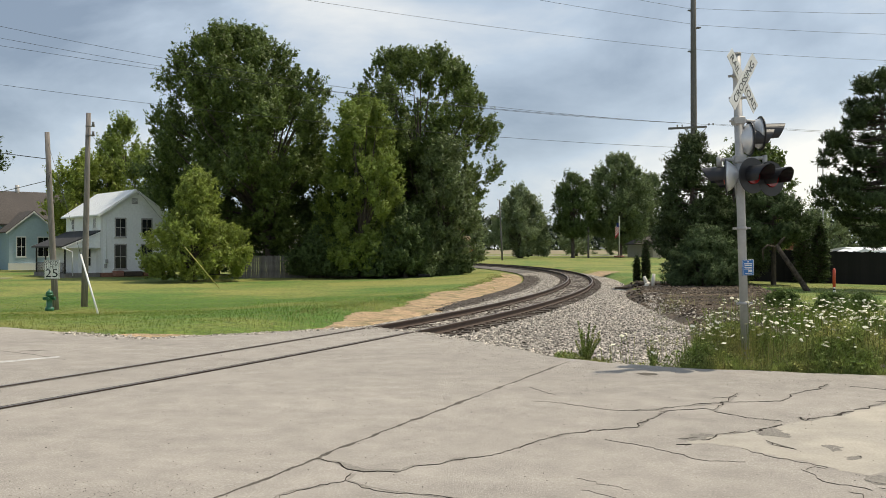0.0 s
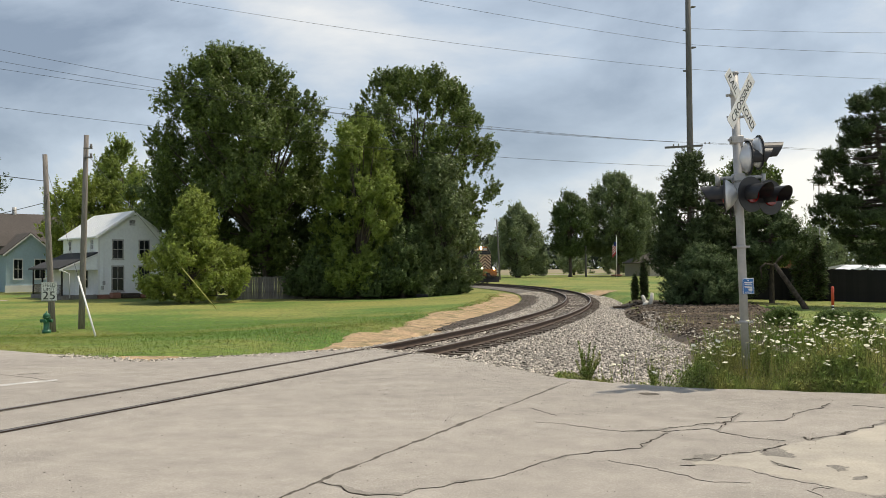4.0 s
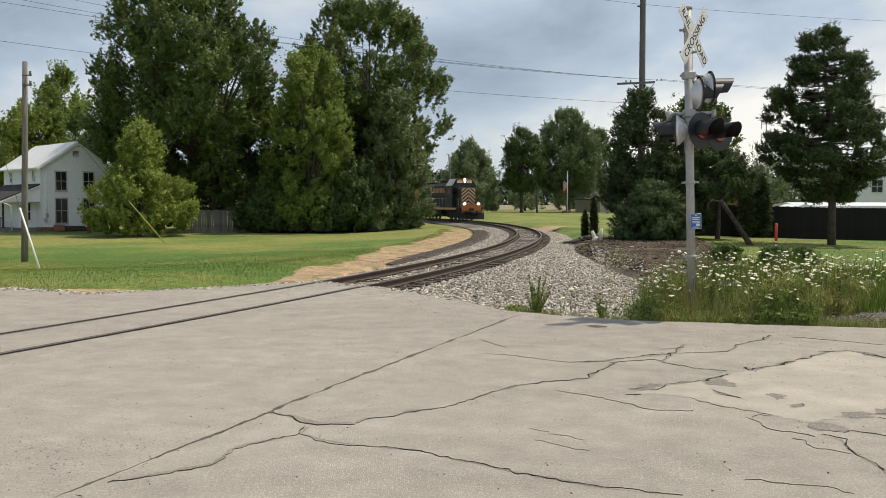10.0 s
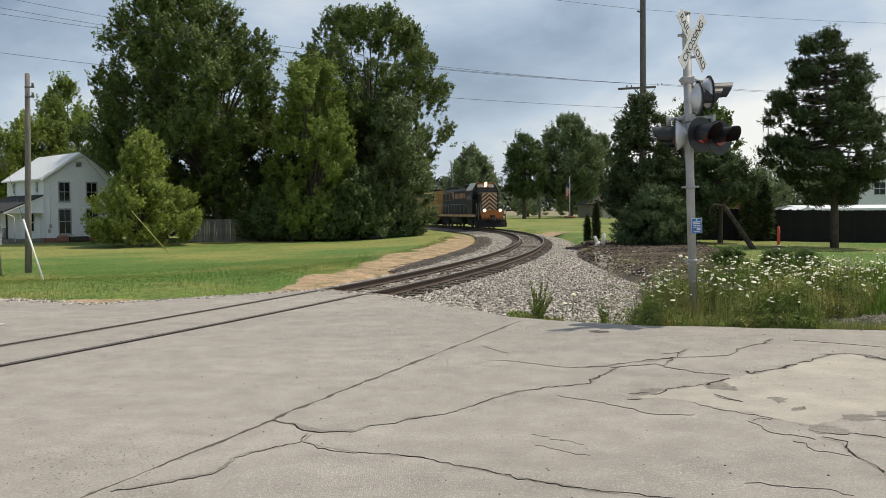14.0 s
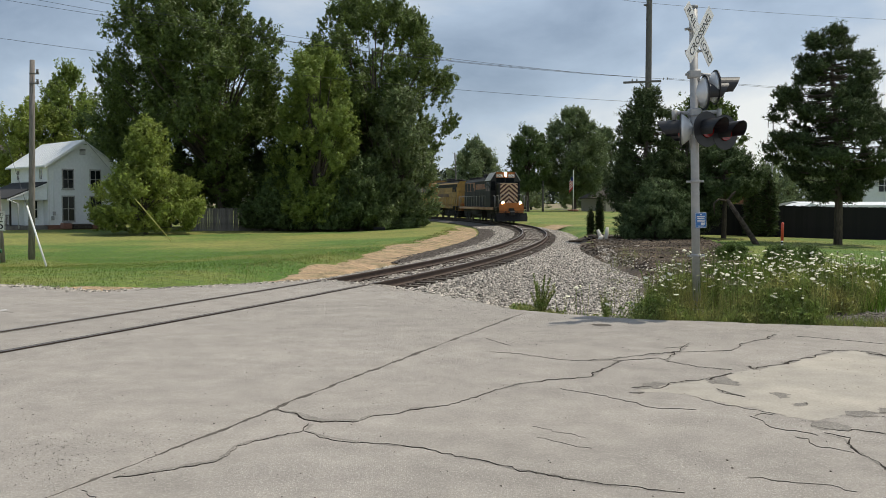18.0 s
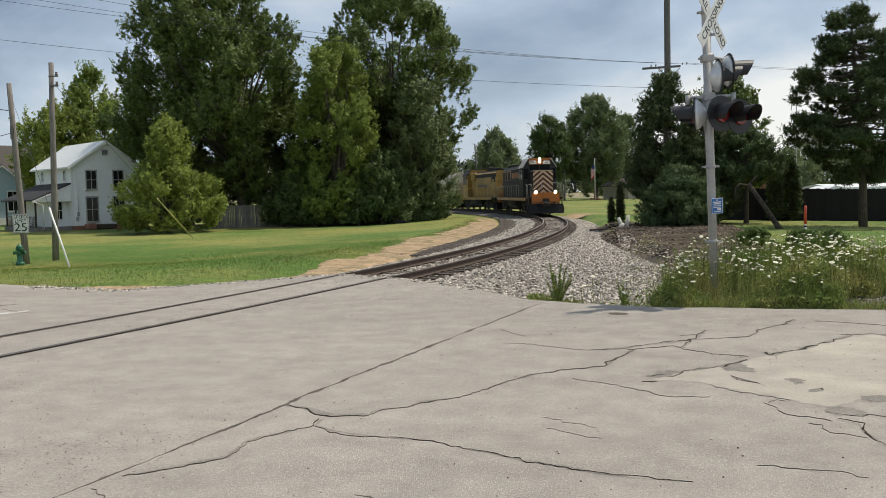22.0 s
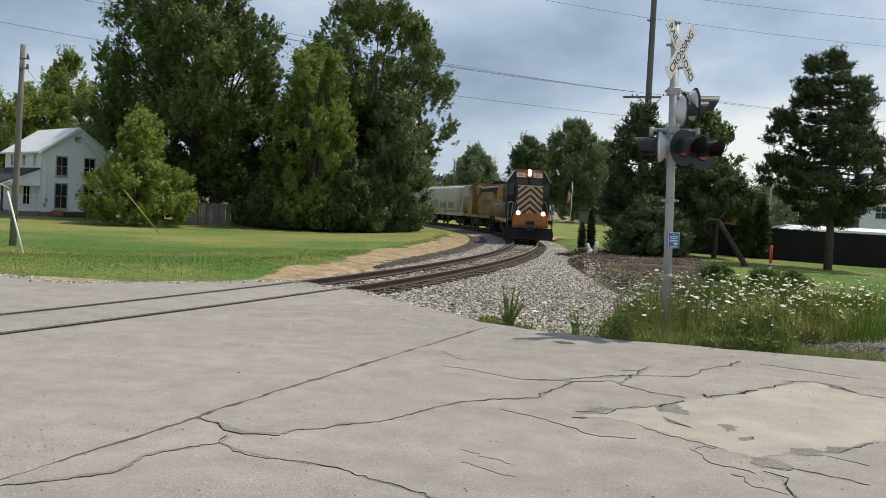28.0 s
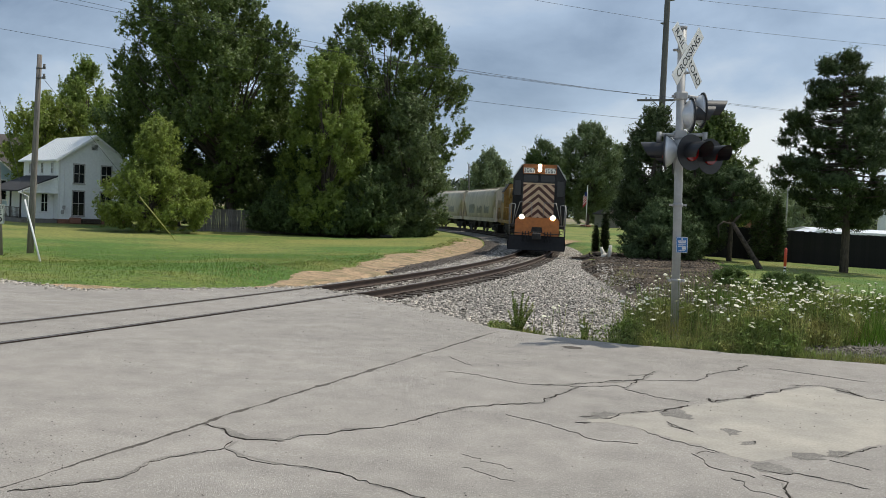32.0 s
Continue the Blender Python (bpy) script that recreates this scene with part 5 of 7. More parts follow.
        box(bm, -1.0, -.05, z, 1.0, .05, z + .12)
        box(bm, -1.0, -.05, z - .8, -.88, .05, z + .8)
        part("antenna", bm, M["galv"], mast)


def speed_sign():
    t = thing("speed_sign", "white speed limit sign on a wooden pole", "road sign", pose(-15.72, 35.8, 1.13, 0, 0, 3))
    bm = bmesh.new()
    box(bm, -.305, -.006, -.38, .305, .006, .38, .003)
    part("sign_plate", bm, M["sign_white"], t)
    bm = bmesh.new()
    for x0, z0, x1, z1 in ((-.285, .35, .285, .36), (-.285, -.36, .285, -.35), (-.285, -.36, -.275, .36), (.275, -.36, .285, .36)):
        box(bm, x0, -.011, z0, x1, -.006, z1)
    part("border", bm, M["ink"], t)
    words("lettering", "SPEED", .19, M["ink"], t, pose(0, -.008, .25, 90, 0, 0), .001)
    words("lettering", "LIMIT", .19, M["ink"], t, pose(0, -.008, .09, 90, 0, 0), .001)
    words("lettering", "25", .46, M["ink"], t, pose(0, -.008, -.17, 90, 0, 0), .002, 1.15)


def hydrant():
    t = thing("fire_hydrant", "dark green cast iron fire hydrant in the grass", "fire hydrant", pose(-15.55, 35.2, -.42))
    bm = bmesh.new()
    tube(bm, [(0, 0, -.1), (0, 0, .06), (0, 0, .065), (0, 0, .52), (0, 0, .53), (0, 0, .58)], [.17, .17, .11, .11, .15, .15], 14)
    part("barrel", bm, M["green"], t)
    bm = bmesh.new()
    tube(bm, [(0, 0, .58), (0, 0, .66), (0, 0, .72), (0, 0, .73), (0, 0, .79)], [.14, .13, .07, .035, .03], 14)
    part("bonnet", bm, M["green"], t)
    for d in ((-1, 0), (1, 0), (0, -1)):
        bm = bmesh.new()
        tube(bm, [(d[0] * .09, d[1] * .09, .42), (d[0] * .19, d[1] * .19, .42), (d[0] * .2, d[1] * .2, .42), (d[0] * .24, d[1] * .24, .42)], [.06, .06, .075, .07], 10)
        part("outlet_cap", bm, M["green"], t)


def marker_post():
    t = thing("marker_post", "red and white plastic marker post in the grass", "marker post", pose(16.9, 38.5, -.25))
    bm = bmesh.new()
    tube(bm, [(0, 0, -.1), (0, 0, .62)], .05, 10)
    part("post", bm, M["white_tube"], t)
    bm = bmesh.new()
    tube(bm, [(0, 0, .55), (0, 0, 1.3), (0, 0, 1.36)], [.062, .062, .03], 10)
    part("sleeve", bm, M["red_post"], t)
    bm = bmesh.new()
    tube(bm, [(0, 0, .42), (0, 0, .50)], .054, 10)
    part("label_band", bm, M["ink"], t)


# ---- houses ----
def window(parent, x, z, w, h, y=-.02, frame="trim", name="window"):
    """A sash window standing on a wall in its local x-z plane."""
    f = .09
    bm = bmesh.new()
    box(bm, x - w / 2 - .14, y - .09, z - h / 2 - .15, x + w / 2 + .14, y + .03, z - h / 2 - f)
    wn = part(name, bm, M[frame], parent)
    for x0, z0, x1, z1 in ((-w / 2 - f, -h / 2 - f, w / 2 + f, -h / 2), (-w / 2 - f, h / 2, w / 2 + f, h / 2 + f * 1.3), (-w / 2 - f, -h / 2, -w / 2, h / 2), (w / 2, -h / 2, w / 2 + f, h / 2), (-w / 2, -.025, w / 2, .025), (-.02, -h / 2, .02, h / 2)):
        bm = bmesh.new()
        box(bm, x + x0, y - .05, z + z0, x + x1, y + .03, z + z1)
        part("casing", bm, M[frame], wn)
    for k in (0, 1):
        bm = bmesh.new()
        box(bm, x - w / 2, y - .012, z - h / 2 + k * h / 2, x + w / 2, y + .01, z + k * h / 2)
        part("pane", bm, M["glass"], wn)
    return wn


def boards(parent, outline, pitch, mat, y=0.0, thick=.009, name="clapboard", seed=2):
    """Lapped siding boards on a wall face in the local x-z plane; outline: at height z, from x0 to x1."""
    z0, z1, span = outline
    n = int((z1 - z0) / pitch)
    for k in range(n):
        z = z0 + k * pitch
        a, b = span(z + pitch * .5)
        bm = bmesh.new()
        vs = [bm.verts.new(p) for p in ((a, y - thick, z), (b, y - thick, z), (b, y - .002, z + pitch), (a, y - .002, z + pitch), (a, y + .01, z), (b, y + .01, z))]
        bm.faces.new((vs[0], vs[1], vs[2], vs[3]))
        bm.faces.new((vs[4], vs[5], vs[1], vs[0]))
        part(name, bm, mat, parent)


def white_house():
    """Two-storey frame house: gable wall in the local x-z plane, going back along +y."""
    W, D, E, P = 5.9, 9.2, 5.6, 7.65
    t = thing("white_house", "white clapboard two-storey house with a pale metal roof", "house", pose(-29.9, 78, -.48, 0, 0, 41))
    bm = bmesh.new()
    prism(bm, [(0, .35), (W, .35), (W, E), (W / 2, P), (0, E)], 1, 0, D)
    wall = part("wall", bm, M["siding"], t)

    def span(z):
        k = max(0, (z - E) / (P - E)) * W / 2
        return k, W - k
    boards(wall, (.35, P - .1, span), .135, M["siding"])
    bm = bmesh.new()
    box(bm, .03, .03, -.3, W - .03, D, .35)
    part("foundation", bm, M["brick"], t)
    for sx, x0 in ((-1, 0), (1, W)):
        bm = bmesh.new()
        out = x0 + sx * .42
        low = E - .42 * (P - E) / (W / 2)
        prism(bm, [(out, low), (W / 2, P), (W / 2, P + .13), (out, low + .13)], 1, -.38, D + .3)
        roof = part("roof_slope", bm, M["metal_roof"], t)
        for k in range(16):
            y = -.3 + k * .62
            bm = bmesh.new()
            prism(bm, [(out, low + .13), (W / 2, P + .13), (W / 2, P + .165), (out, low + .165)], 1, y, y + .03)
            part("roof_seam", bm, M["metal_roof"], roof)
        bm = bmesh.new()
        prism(bm, [(out, low - .12), (W / 2, P - .13), (W / 2, P + .02), (out, low + .02)], 1, -.41, -.375)
        part("barge_board", bm, M["trim"], t)
        bm = bmesh.new()
        box(bm, x0 - .07, -.05, .35, x0 + .07, .06, E - .1)
        part("corner_board", bm, M["trim"], t)
    for x in (1.65, 4.05):
        window(t, x, 4.32, .85, 1.55, frame="old_trim")
        window(t, x, 1.75, .95, 2.05, frame="old_trim")
    bm = bmesh.new()
    box(bm, W / 2 - .3, -.04, 6.45, W / 2 + .3, .01, 7.0)
    vent = part("attic_vent", bm, M["trim"], t)
    for k in range(5):
        bm = bmesh.new()
        box(bm, W / 2 - .25, -.06, 6.5 + k * .1, W / 2 + .25, -.035, 6.55 + k * .1)
        part("slat", bm, M["grime"], vent)
    # side windows and porch on the long side
    side = thing("side_wall", "", "")
    del_tags(side)
    side.parent = t
    side.matrix_basis = pose(0, D, 0, 0, 0, -90)
    for y in (2.0, 5.0, 7.6):
        window(side, y, 4.75, .55, .85)
    boards(side, (.35, E - .2, lambda z: (0, D)), .135, M["siding"])
    bm = bmesh.new()
    prism(bm, [(-3.3, 2.55), (-.02, 3.95), (-.02, 4.08), (-3.3, 2.68)], 1, .2, D - .5)
    part("porch_roof", bm, M["dark_shingle"], t)
    bm = bmesh.new()
    prism(bm, [(-3.3, 2.42), (-3.3, 2.56), (-.02, 3.96), (-.02, 3.80)], 1, .14, .2)
    part("porch_fascia", bm, M["trim"], t)
    bm = bmesh.new()
    prism(bm, [(-3.0, 2.5), (-.02, 3.8), (-.02, 2.5)], 1, .24, .3)
    part("porch_gable", bm, M["siding"], t)
    bm = bmesh.new()
    box(bm, -3.1, .3, -.2, -.02, D - .6, .32)
    part("porch_floor", bm, M["fence"], t)
    bm = bmesh.new()
    box(bm, -1.6, 1.2, .32, -.02, D - .6, 2.9)
    part("porch_room", bm, M["siding"], t)
    front = thing("porch_front", "", "")
    del_tags(front)
    front.parent = t
    front.matrix_basis = pose(-1.6, 1.2, 0)
    window(front, .8, 1.7, .5, 1.5)
    for y in (.4, 3.0, 5.6, 8.2):
        bm = bmesh.new()
        box(bm, -3.05, y - .06, .32, -2.93, y + .06, 2.6)
        part("porch_post", bm, M["grime"], t)
    bm = bmesh.new()
    railing(bm, [(-3.0, .4, .32), (-3.0, 8.2, .32)], .9, .03, .3)
    part("porch_rail", bm, M["fence"], t)
    for x, z in ((.42, 1.35), (.3, .95)):
        bm = bmesh.new()
        box(bm, x - .12, -.14, z - .17, x + .12, -.02, z + .17, .03)
        part("meter_box", bm, M["galv"], t)
    bm = bmesh.new()
    tube(bm, [(.42, -.06, 1.5), (.42, -.06, 5.0)], .025, 6)
    part("service_conduit", bm, M["trim"], t)
    bm = bmesh.new()
    tube(bm, [(-3.2, .1, 2.5), (-2.5, .08, 2.2), (-2.45, .08, .1)], .05, 6)
    part("downspout", bm, M["trim"], t)
    # stacked things at the foot of the wall
    for x, w, h, mt in ((.8, .8, .5, "brick"), (1.7, 1.6, .42, "log"), (3.4, 1.0, .34, "brick")):
        bm = bmesh.new()
        box(bm, 0, 0, 0, w, .7, h, .06)
        b = solo("garden_planter", bm, M[mt], "low dark weathered planter at the house wall", "planter", group="planters at the house")
        b.matrix_basis = t.matrix_basis @ pose(x, -1.0, .02)


def blue_house():
    t = thing("blue_house", "pale blue clapboard house with a brown shingle roof", "house", pose(-57.5, 104, -.5, 0, 0, 38))
    bm = bmesh.new()
    prism(bm, [(0, 0), (15, 0), (15, 5.4), (11.5, 5.4), (0, 5.4)], 1, 0, 12)
    wall = part("wall", bm, M["siding_blue"], t)
    boards(wall, (.6, 5.2, lambda z: (0, 15)), .3, M["siding_blue"])
    for y0, y1, z0, z1 in ((-.5, 6, 5.3, 9.6), (12.5, 6, 5.3, 9.6)):
        bm = bmesh.new()
        prism(bm, [(y0, z0), (y1, z1), (y1, z1 + .2), (y0, z0 + .2)], 0, -.5, 15.5)
        part("roof_slope", bm, M["shingle"], t)
    bm = bmesh.new()
    prism(bm, [(0, 5.3), (12, 5.3), (6, 9.5)], 0, .1, 14.9)
    part("gable_wall", bm, M["siding_blue"], t)
    # the near wing with its gable
    wing = thing("wing", "", "")
    del_tags(wing)
    wing.parent = t
    wing.matrix_basis = pose(5.2, -5, 0)
    bm = bmesh.new()
    prism(bm, [(0, 0), (5.2, 0), (5.2, 4.6), (2.6, 6.8), (0, 4.6)], 1, 0, 6)
    w = part("wing_wall", bm, M["siding_blue"], wing)
    for sx, x0 in ((-1, 0), (1, 5.2)):
        bm = bmesh.new()
        prism(bm, [(x0 + sx * .4, 4.3), (2.6, 6.85), (2.6, 7.0), (x0 + sx * .4, 4.45)], 1, -.35, 7)
        part("wing_roof", bm, M["shingle"], wing)
        bm = bmesh.new()
        prism(bm, [(x0 + sx * .4, 4.15), (2.6, 6.7), (2.6, 6.9), (x0 + sx * .4, 4.35)], 1, -.4, -.35)
        part("wing_trim", bm, M["trim"], wing)
    window(wing, 3.7, 2.7, 1.1, 2.2)
    window(wing, 1.3, 2.7, .9, 2.2)
    bm = bmesh.new()
    box(bm, -.1, -.12, -.2, 5.3, 0, .8)
    part("wing_skirting", bm, M["trim"], wing)
    bm = bmesh.new()
    tube(bm, [(8.5, 6, 8.6), (8.5, 6, 10.6)], .28, 8)
    part("flue", bm, M["galv"], t)
    # tower with a pointed roof
    bm = bmesh.new()
    tube(bm, [(-4, 10, 0), (-4, 10, 9.3)], 2.1, 8)
    part("tower_wall", bm, M["siding_blue"], t)
    bm = bmesh.new()
    tube(bm, [(-4, 10, 9.3), (-4, 10, 13.2)], [2.8, .08], 8)
    part("tower_roof", bm, M["shingle"], t)
    # far wing behind
    bm = bmesh.new()
    box(bm, 15.0, 8, 0, 20, 16, 8.2)
    part("rear_block", bm, M["siding_blue"], t)
    bm = bmesh.new()
    prism(bm, [(14.6, 8.1), (20.4, 8.1), (17.5, 10.6)], 1, 7.6, 16.4)
    part("rear_roof", bm, M["shingle"], t)


def simple_house(name, label, x, y, z, turn, w, d, e, p, wall, roof, windows=()):
    t = thing(name, label, "house", pose(x, y, z, 0, 0, turn))
    bm = bmesh.new()
    prism(bm, [(0, -.3), (w, -.3), (w, e), (w / 2, p), (0, e)], 1, 0, d)
    part("wall", bm, M[wall], t)
    for sx, x0 in ((-1, 0), (1, w)):
        bm = bmesh.new()
        k = .5 * (p - e) / (w / 2)
        prism(bm, [(x0 + sx * .5, e - k), (w / 2, p), (w / 2, p + .18), (x0 + sx * .5, e - k + .18)], 1, -.45, d + .4)
        part("roof_slope", bm, M[roof], t)
        bm = bmesh.new()
        prism(bm, [(x0 + sx * .5, e - k - .16), (w / 2, p - .16), (w / 2, p + .02), (x0 + sx * .5, e - k + .02)], 1, -.5, -.45)
        part("barge_board", bm, M["trim"], t)
    for wx, wz, ww, wh in windows:
        window(t, wx, wz, ww, wh)
    return t


def fence(name, pts, h, mat, board, label, gap=.012, seed=3, posts=2.4, tilt=.5):
    """Upright boards on rails with posts, along ground points."""
    rnd = random.Random(seed)
    t = thing(name, label, "fence")
    bm = bmesh.new()
    box(bm, 0, -.011, 0, board - gap, .011, h, .004)
    me = data_of("board", bm, mat)
    bm = bmesh.new()
    for (x0, y0), (x1, y1) in zip(pts, pts[1:]):
        ln = math.hypot(x1 - x0, y1 - y0)
        a = math.degrees(math.atan2(y1 - y0, x1 - x0))
        for k in range(int(ln / board)):
            u = k * board / ln
            x, y = x0 + (x1 - x0) * u, y0 + (y1 - y0) * u
            b = new("board", me)
            b.parent = t
            b.matrix_basis = pose(x, y, land(x, y) - .02 + rnd.uniform(-.04, .03), 0, rnd.uniform(-tilt, tilt), a)
        for q in (.25, .78):
            n = Vector((-(y1 - y0), x1 - x0, 0)).normalized() * .06
            tube(bm, [Vector((x0, y0, land(x0, y0) + h * q)) + n, Vector((x1, y1, land(x1, y1) + h * q)) + n], .04, 4)
        for k in range(int(ln / posts) + 1):
            u = min(1, k * posts / ln)
            x, y = x0 + (x1 - x0) * u, y0 + (y1 - y0) * u
            n = Vector((-(y1 - y0), x1 - x0, 0)).normalized() * .1
            box(bm, x + n.x - .05, y + n.y - .05, land(x, y) - .2, x + n.x + .05, y + n.y + .05, land(x, y) + h)
    part("rails_and_posts", bm, mat, t)
    return t


# ---- putting the place together ----
ground()

poles()
speed_sign()
hydrant()
marker_post()
crossing_signal()
white_house()
blue_house()
rails()
ties()
ballast()
flangeways()
train()

# big trees behind the lawn
tree("maple_tree", "tall dark green maple behind the fence", -17.3, 80, -.4, 21.9, 16.2, M["leaf"], 11, trunk=.42, low=.13, lobes=300, leaves=250000, leaf=.225, clump=.062, shape=((0, .5), (.1, .8), (.3, .98), (.55, 1), (.72, .9), (.84, .66), (.93, .42), (1, .16)), lean=-1.5, stem=1.9)
tree("maple_tree", "tall dark green maple beside the railway curve", -2.2, 86, -.3, 21.1, 15.6, M["leaf"], 12, trunk=.36, low=.2, lobes=220, leaves=165000, leaf=.225, clump=.062, shape=((0, .6), (.2, .85), (.45, 1), (.7, .95), (.84, .74), (.94, .5), (1, .2)), lean=-.5)
tree("ash_tree", "paler yellow-green tree before the dark maples", -6.9, 75.6, -.35, 14.9, 7.2, M["leaf_pale"], 13, trunk=.28, low=.05, lobes=180, leaves=100000, leaf=.19, clump=.07, shape=COLUMN)
tree("understory_tree", "dark leafy tree overhanging the railway curve", .0, 78.5, -.3, 11.7, 6.5, M["leaf_mid"], 14, trunk=.25, low=.01, lobes=150, leaves=80000, leaf=.19, clump=.075, shape=COLUMN)
tree("understory_tree", "dense dark undergrowth tree at the fence", -10.2, 76.5, -.35, 6.4, 5.0, M["leaf_dark"], 15, trunk=.2, low=.0, lobes=50, leaves=36000, leaf=.19, clump=.12, shape=MOUND)
tree("understory_tree", "dense dark undergrowth tree at the fence", -3.2, 75.5, -.35, 6.0, 5.6, M["leaf_dark"], 16, trunk=.2, low=.0, lobes=50, leaves=32000, leaf=.19, clump=.12, shape=MOUND)
tree("bush_tree", "bright green rounded bush before the white house", -18.7, 67, -.46, 8.1, 8.0, M["leaf_light"], 17, trunk=.13, low=.03, lobes=220, leaves=84000, leaf=.165, clump=.062, shape=BUSH, upright=.6, uneven=.1, lean=.35)
tree("maple_tree", "green tree behind the white house", -38.0, 106, -.5, 17.9, 8.6, M["leaf_pale"], 18, trunk=.4, low=.10, lobes=110, leaves=52000, leaf=.25, clump=.08)
tree("maple_tree", "light yellow-green tree behind the white house", -40.4, 101, -.5, 13.4, 9.4, M["leaf_light"], 25, trunk=.3, low=.10, lobes=110, leaves=46000, leaf=.24, clump=.08)
tree("maple_tree", "dark green tree behind the white house", -30.0, 98, -.5, 14.0, 8.6, M["leaf_dark"], 19, trunk=.35, low=.05, lobes=60, leaves=48000, leaf=.25, clump=.1, shape=COLUMN)
tree("maple_tree", "green tree at the end of the street", -54.6, 100, -.5, 19.0, 9.0, M["leaf_dark"], 20, trunk=.35, low=.35, lobes=50, leaves=38000, leaf=.25, clump=.1)
for k, (x, y, h, w) in enumerate(((-11.4, 75.6, 2.6, 4.0), (-8.4, 75.0, 3.2, 4.4), (-5.0, 74.7, 3.0, 4.4), (-1.6, 75.6, 2.4, 3.2), (.5, 77.6, 3.0, 3.2))):
    tree("hedge_shrub", "dark leafy undergrowth shrub under the trees", x, y, -.36, h, w, M["leaf_dark" if k < 3 else "leaf_mid"], 90 + k, trunk=.08, low=.0, lobes=34, leaves=15600, leaf=.18, clump=.15, shape=MOUND, group="undergrowth")
for k, (x, y, h, w) in enumerate(((-21.5, 85, 10, 8.5), (-13.2, 84, 10.5, 8.5), (-7.4, 84, 11.5, 7.5), (-3.0, 88, 10, 8))):
    tree("understory_tree", "dark leafy tree in the shade behind the fence", x, y, -.4, h, w, M["leaf_dark"], 160 + k, trunk=.16, low=.06, lobes=80, leaves=34000, leaf=.24, clump=.09, shape=COLUMN, group="trees behind the fence")
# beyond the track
tree("maple_tree", "rounded grey-green tree on the far lawn, haze in its colour", 15.6, 182, .3, 14.6, 13.4, M["leaf_haze"], 21, trunk=.45, low=.04, lobes=130, leaves=60000, leaf=.34, clump=.075, shape=((0, .6), (.2, 1), (.45, .9), (.7, .62), (.88, .36), (1, .1)))
tree("oak_tree", "dark spreading tree on the far lawn", 26.9, 186, .3, 17.2, 9.6, M["leaf_dark"], 22, trunk=.34, low=.27, lobes=90, leaves=50000, leaf=.32, clump=.085)
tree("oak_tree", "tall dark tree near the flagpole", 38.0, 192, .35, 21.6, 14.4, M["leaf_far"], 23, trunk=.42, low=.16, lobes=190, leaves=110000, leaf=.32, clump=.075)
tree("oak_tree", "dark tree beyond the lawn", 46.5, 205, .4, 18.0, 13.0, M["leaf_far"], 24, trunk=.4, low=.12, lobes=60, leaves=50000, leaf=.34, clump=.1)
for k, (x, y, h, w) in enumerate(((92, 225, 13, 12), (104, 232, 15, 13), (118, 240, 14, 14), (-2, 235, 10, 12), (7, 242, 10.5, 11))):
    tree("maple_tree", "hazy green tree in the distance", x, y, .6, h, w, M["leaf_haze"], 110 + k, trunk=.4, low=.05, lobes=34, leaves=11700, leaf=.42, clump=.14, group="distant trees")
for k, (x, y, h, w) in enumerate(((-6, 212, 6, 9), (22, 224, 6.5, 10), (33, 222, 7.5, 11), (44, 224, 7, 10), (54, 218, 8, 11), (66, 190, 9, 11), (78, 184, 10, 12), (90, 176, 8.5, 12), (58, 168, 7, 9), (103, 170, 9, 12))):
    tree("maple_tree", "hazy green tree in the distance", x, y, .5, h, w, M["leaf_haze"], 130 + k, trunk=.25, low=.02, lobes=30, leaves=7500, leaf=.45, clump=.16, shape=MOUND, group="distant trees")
# pines and trees on the near right
RAGGED = ((0, .75), (.2, 1), (.45, .8), (.62, .95), (.8, .7), (1, .3))
TALL = ((0, .3), (.1, .6), (.22, .85), (.4, 1), (.6, .88), (.78, .68), (.92, .52), (1, .3))
pine("pine_tree", "dark green pine behind the crossing signal", 14.1, 50.5, -.2, 8.6, 4.4, M["needle"], 31, low=.14, lobes=90, needles=84000, shape=RAGGED)
pine("pine_tree", "dark green pine beside the soil bed", 16.8, 51.5, -.2, 6.6, 4.2, M["needle"], 36, low=.10, lobes=70, needles=56000, shape=RAGGED)
pine("spreading_pine", "low spreading pine with bluish needles", 14.0, 47.8, -.2, 3.3, 4.8, M["needle_blue"], 32, low=.06, lobes=70, needles=60000, shape=MOUND, trunk=.12, tuft=.3)
pine("pine_tree", "tall dark pine on the lawn", 22.8, 45.2, -.25, 11.2, 7.0, M["needle"], 33, lean=-.7, low=.2, lobes=165, needles=150000, shape=TALL, flat=.38, gaps=.6, trunk=.19, clump=.09, droop=.14, tuft=.3)
tree("maple_tree", "green tree behind the pines", 20.9, 60, -.25, 9.6, 5.6, M["leaf"], 34, trunk=.25, low=.2, lobes=100, leaves=46000, leaf=.18, clump=.08)
pine("pine_tree", "soft green pine over the dark fence", 18.7, 50.5, -.2, 5.4, 4.2, M["needle_blue"], 35, low=.42, lobes=46, needles=30000, shape=SPREAD, trunk=.14, clump=.16)
tree("shrub", "yellow-green shrub behind the fence", 21.4, 58, -.2, 4.2, 2.6, M["leaf_light"], 37, trunk=.08, low=.05, lobes=24, leaves=12000, leaf=.125, clump=.16, shape=MOUND)
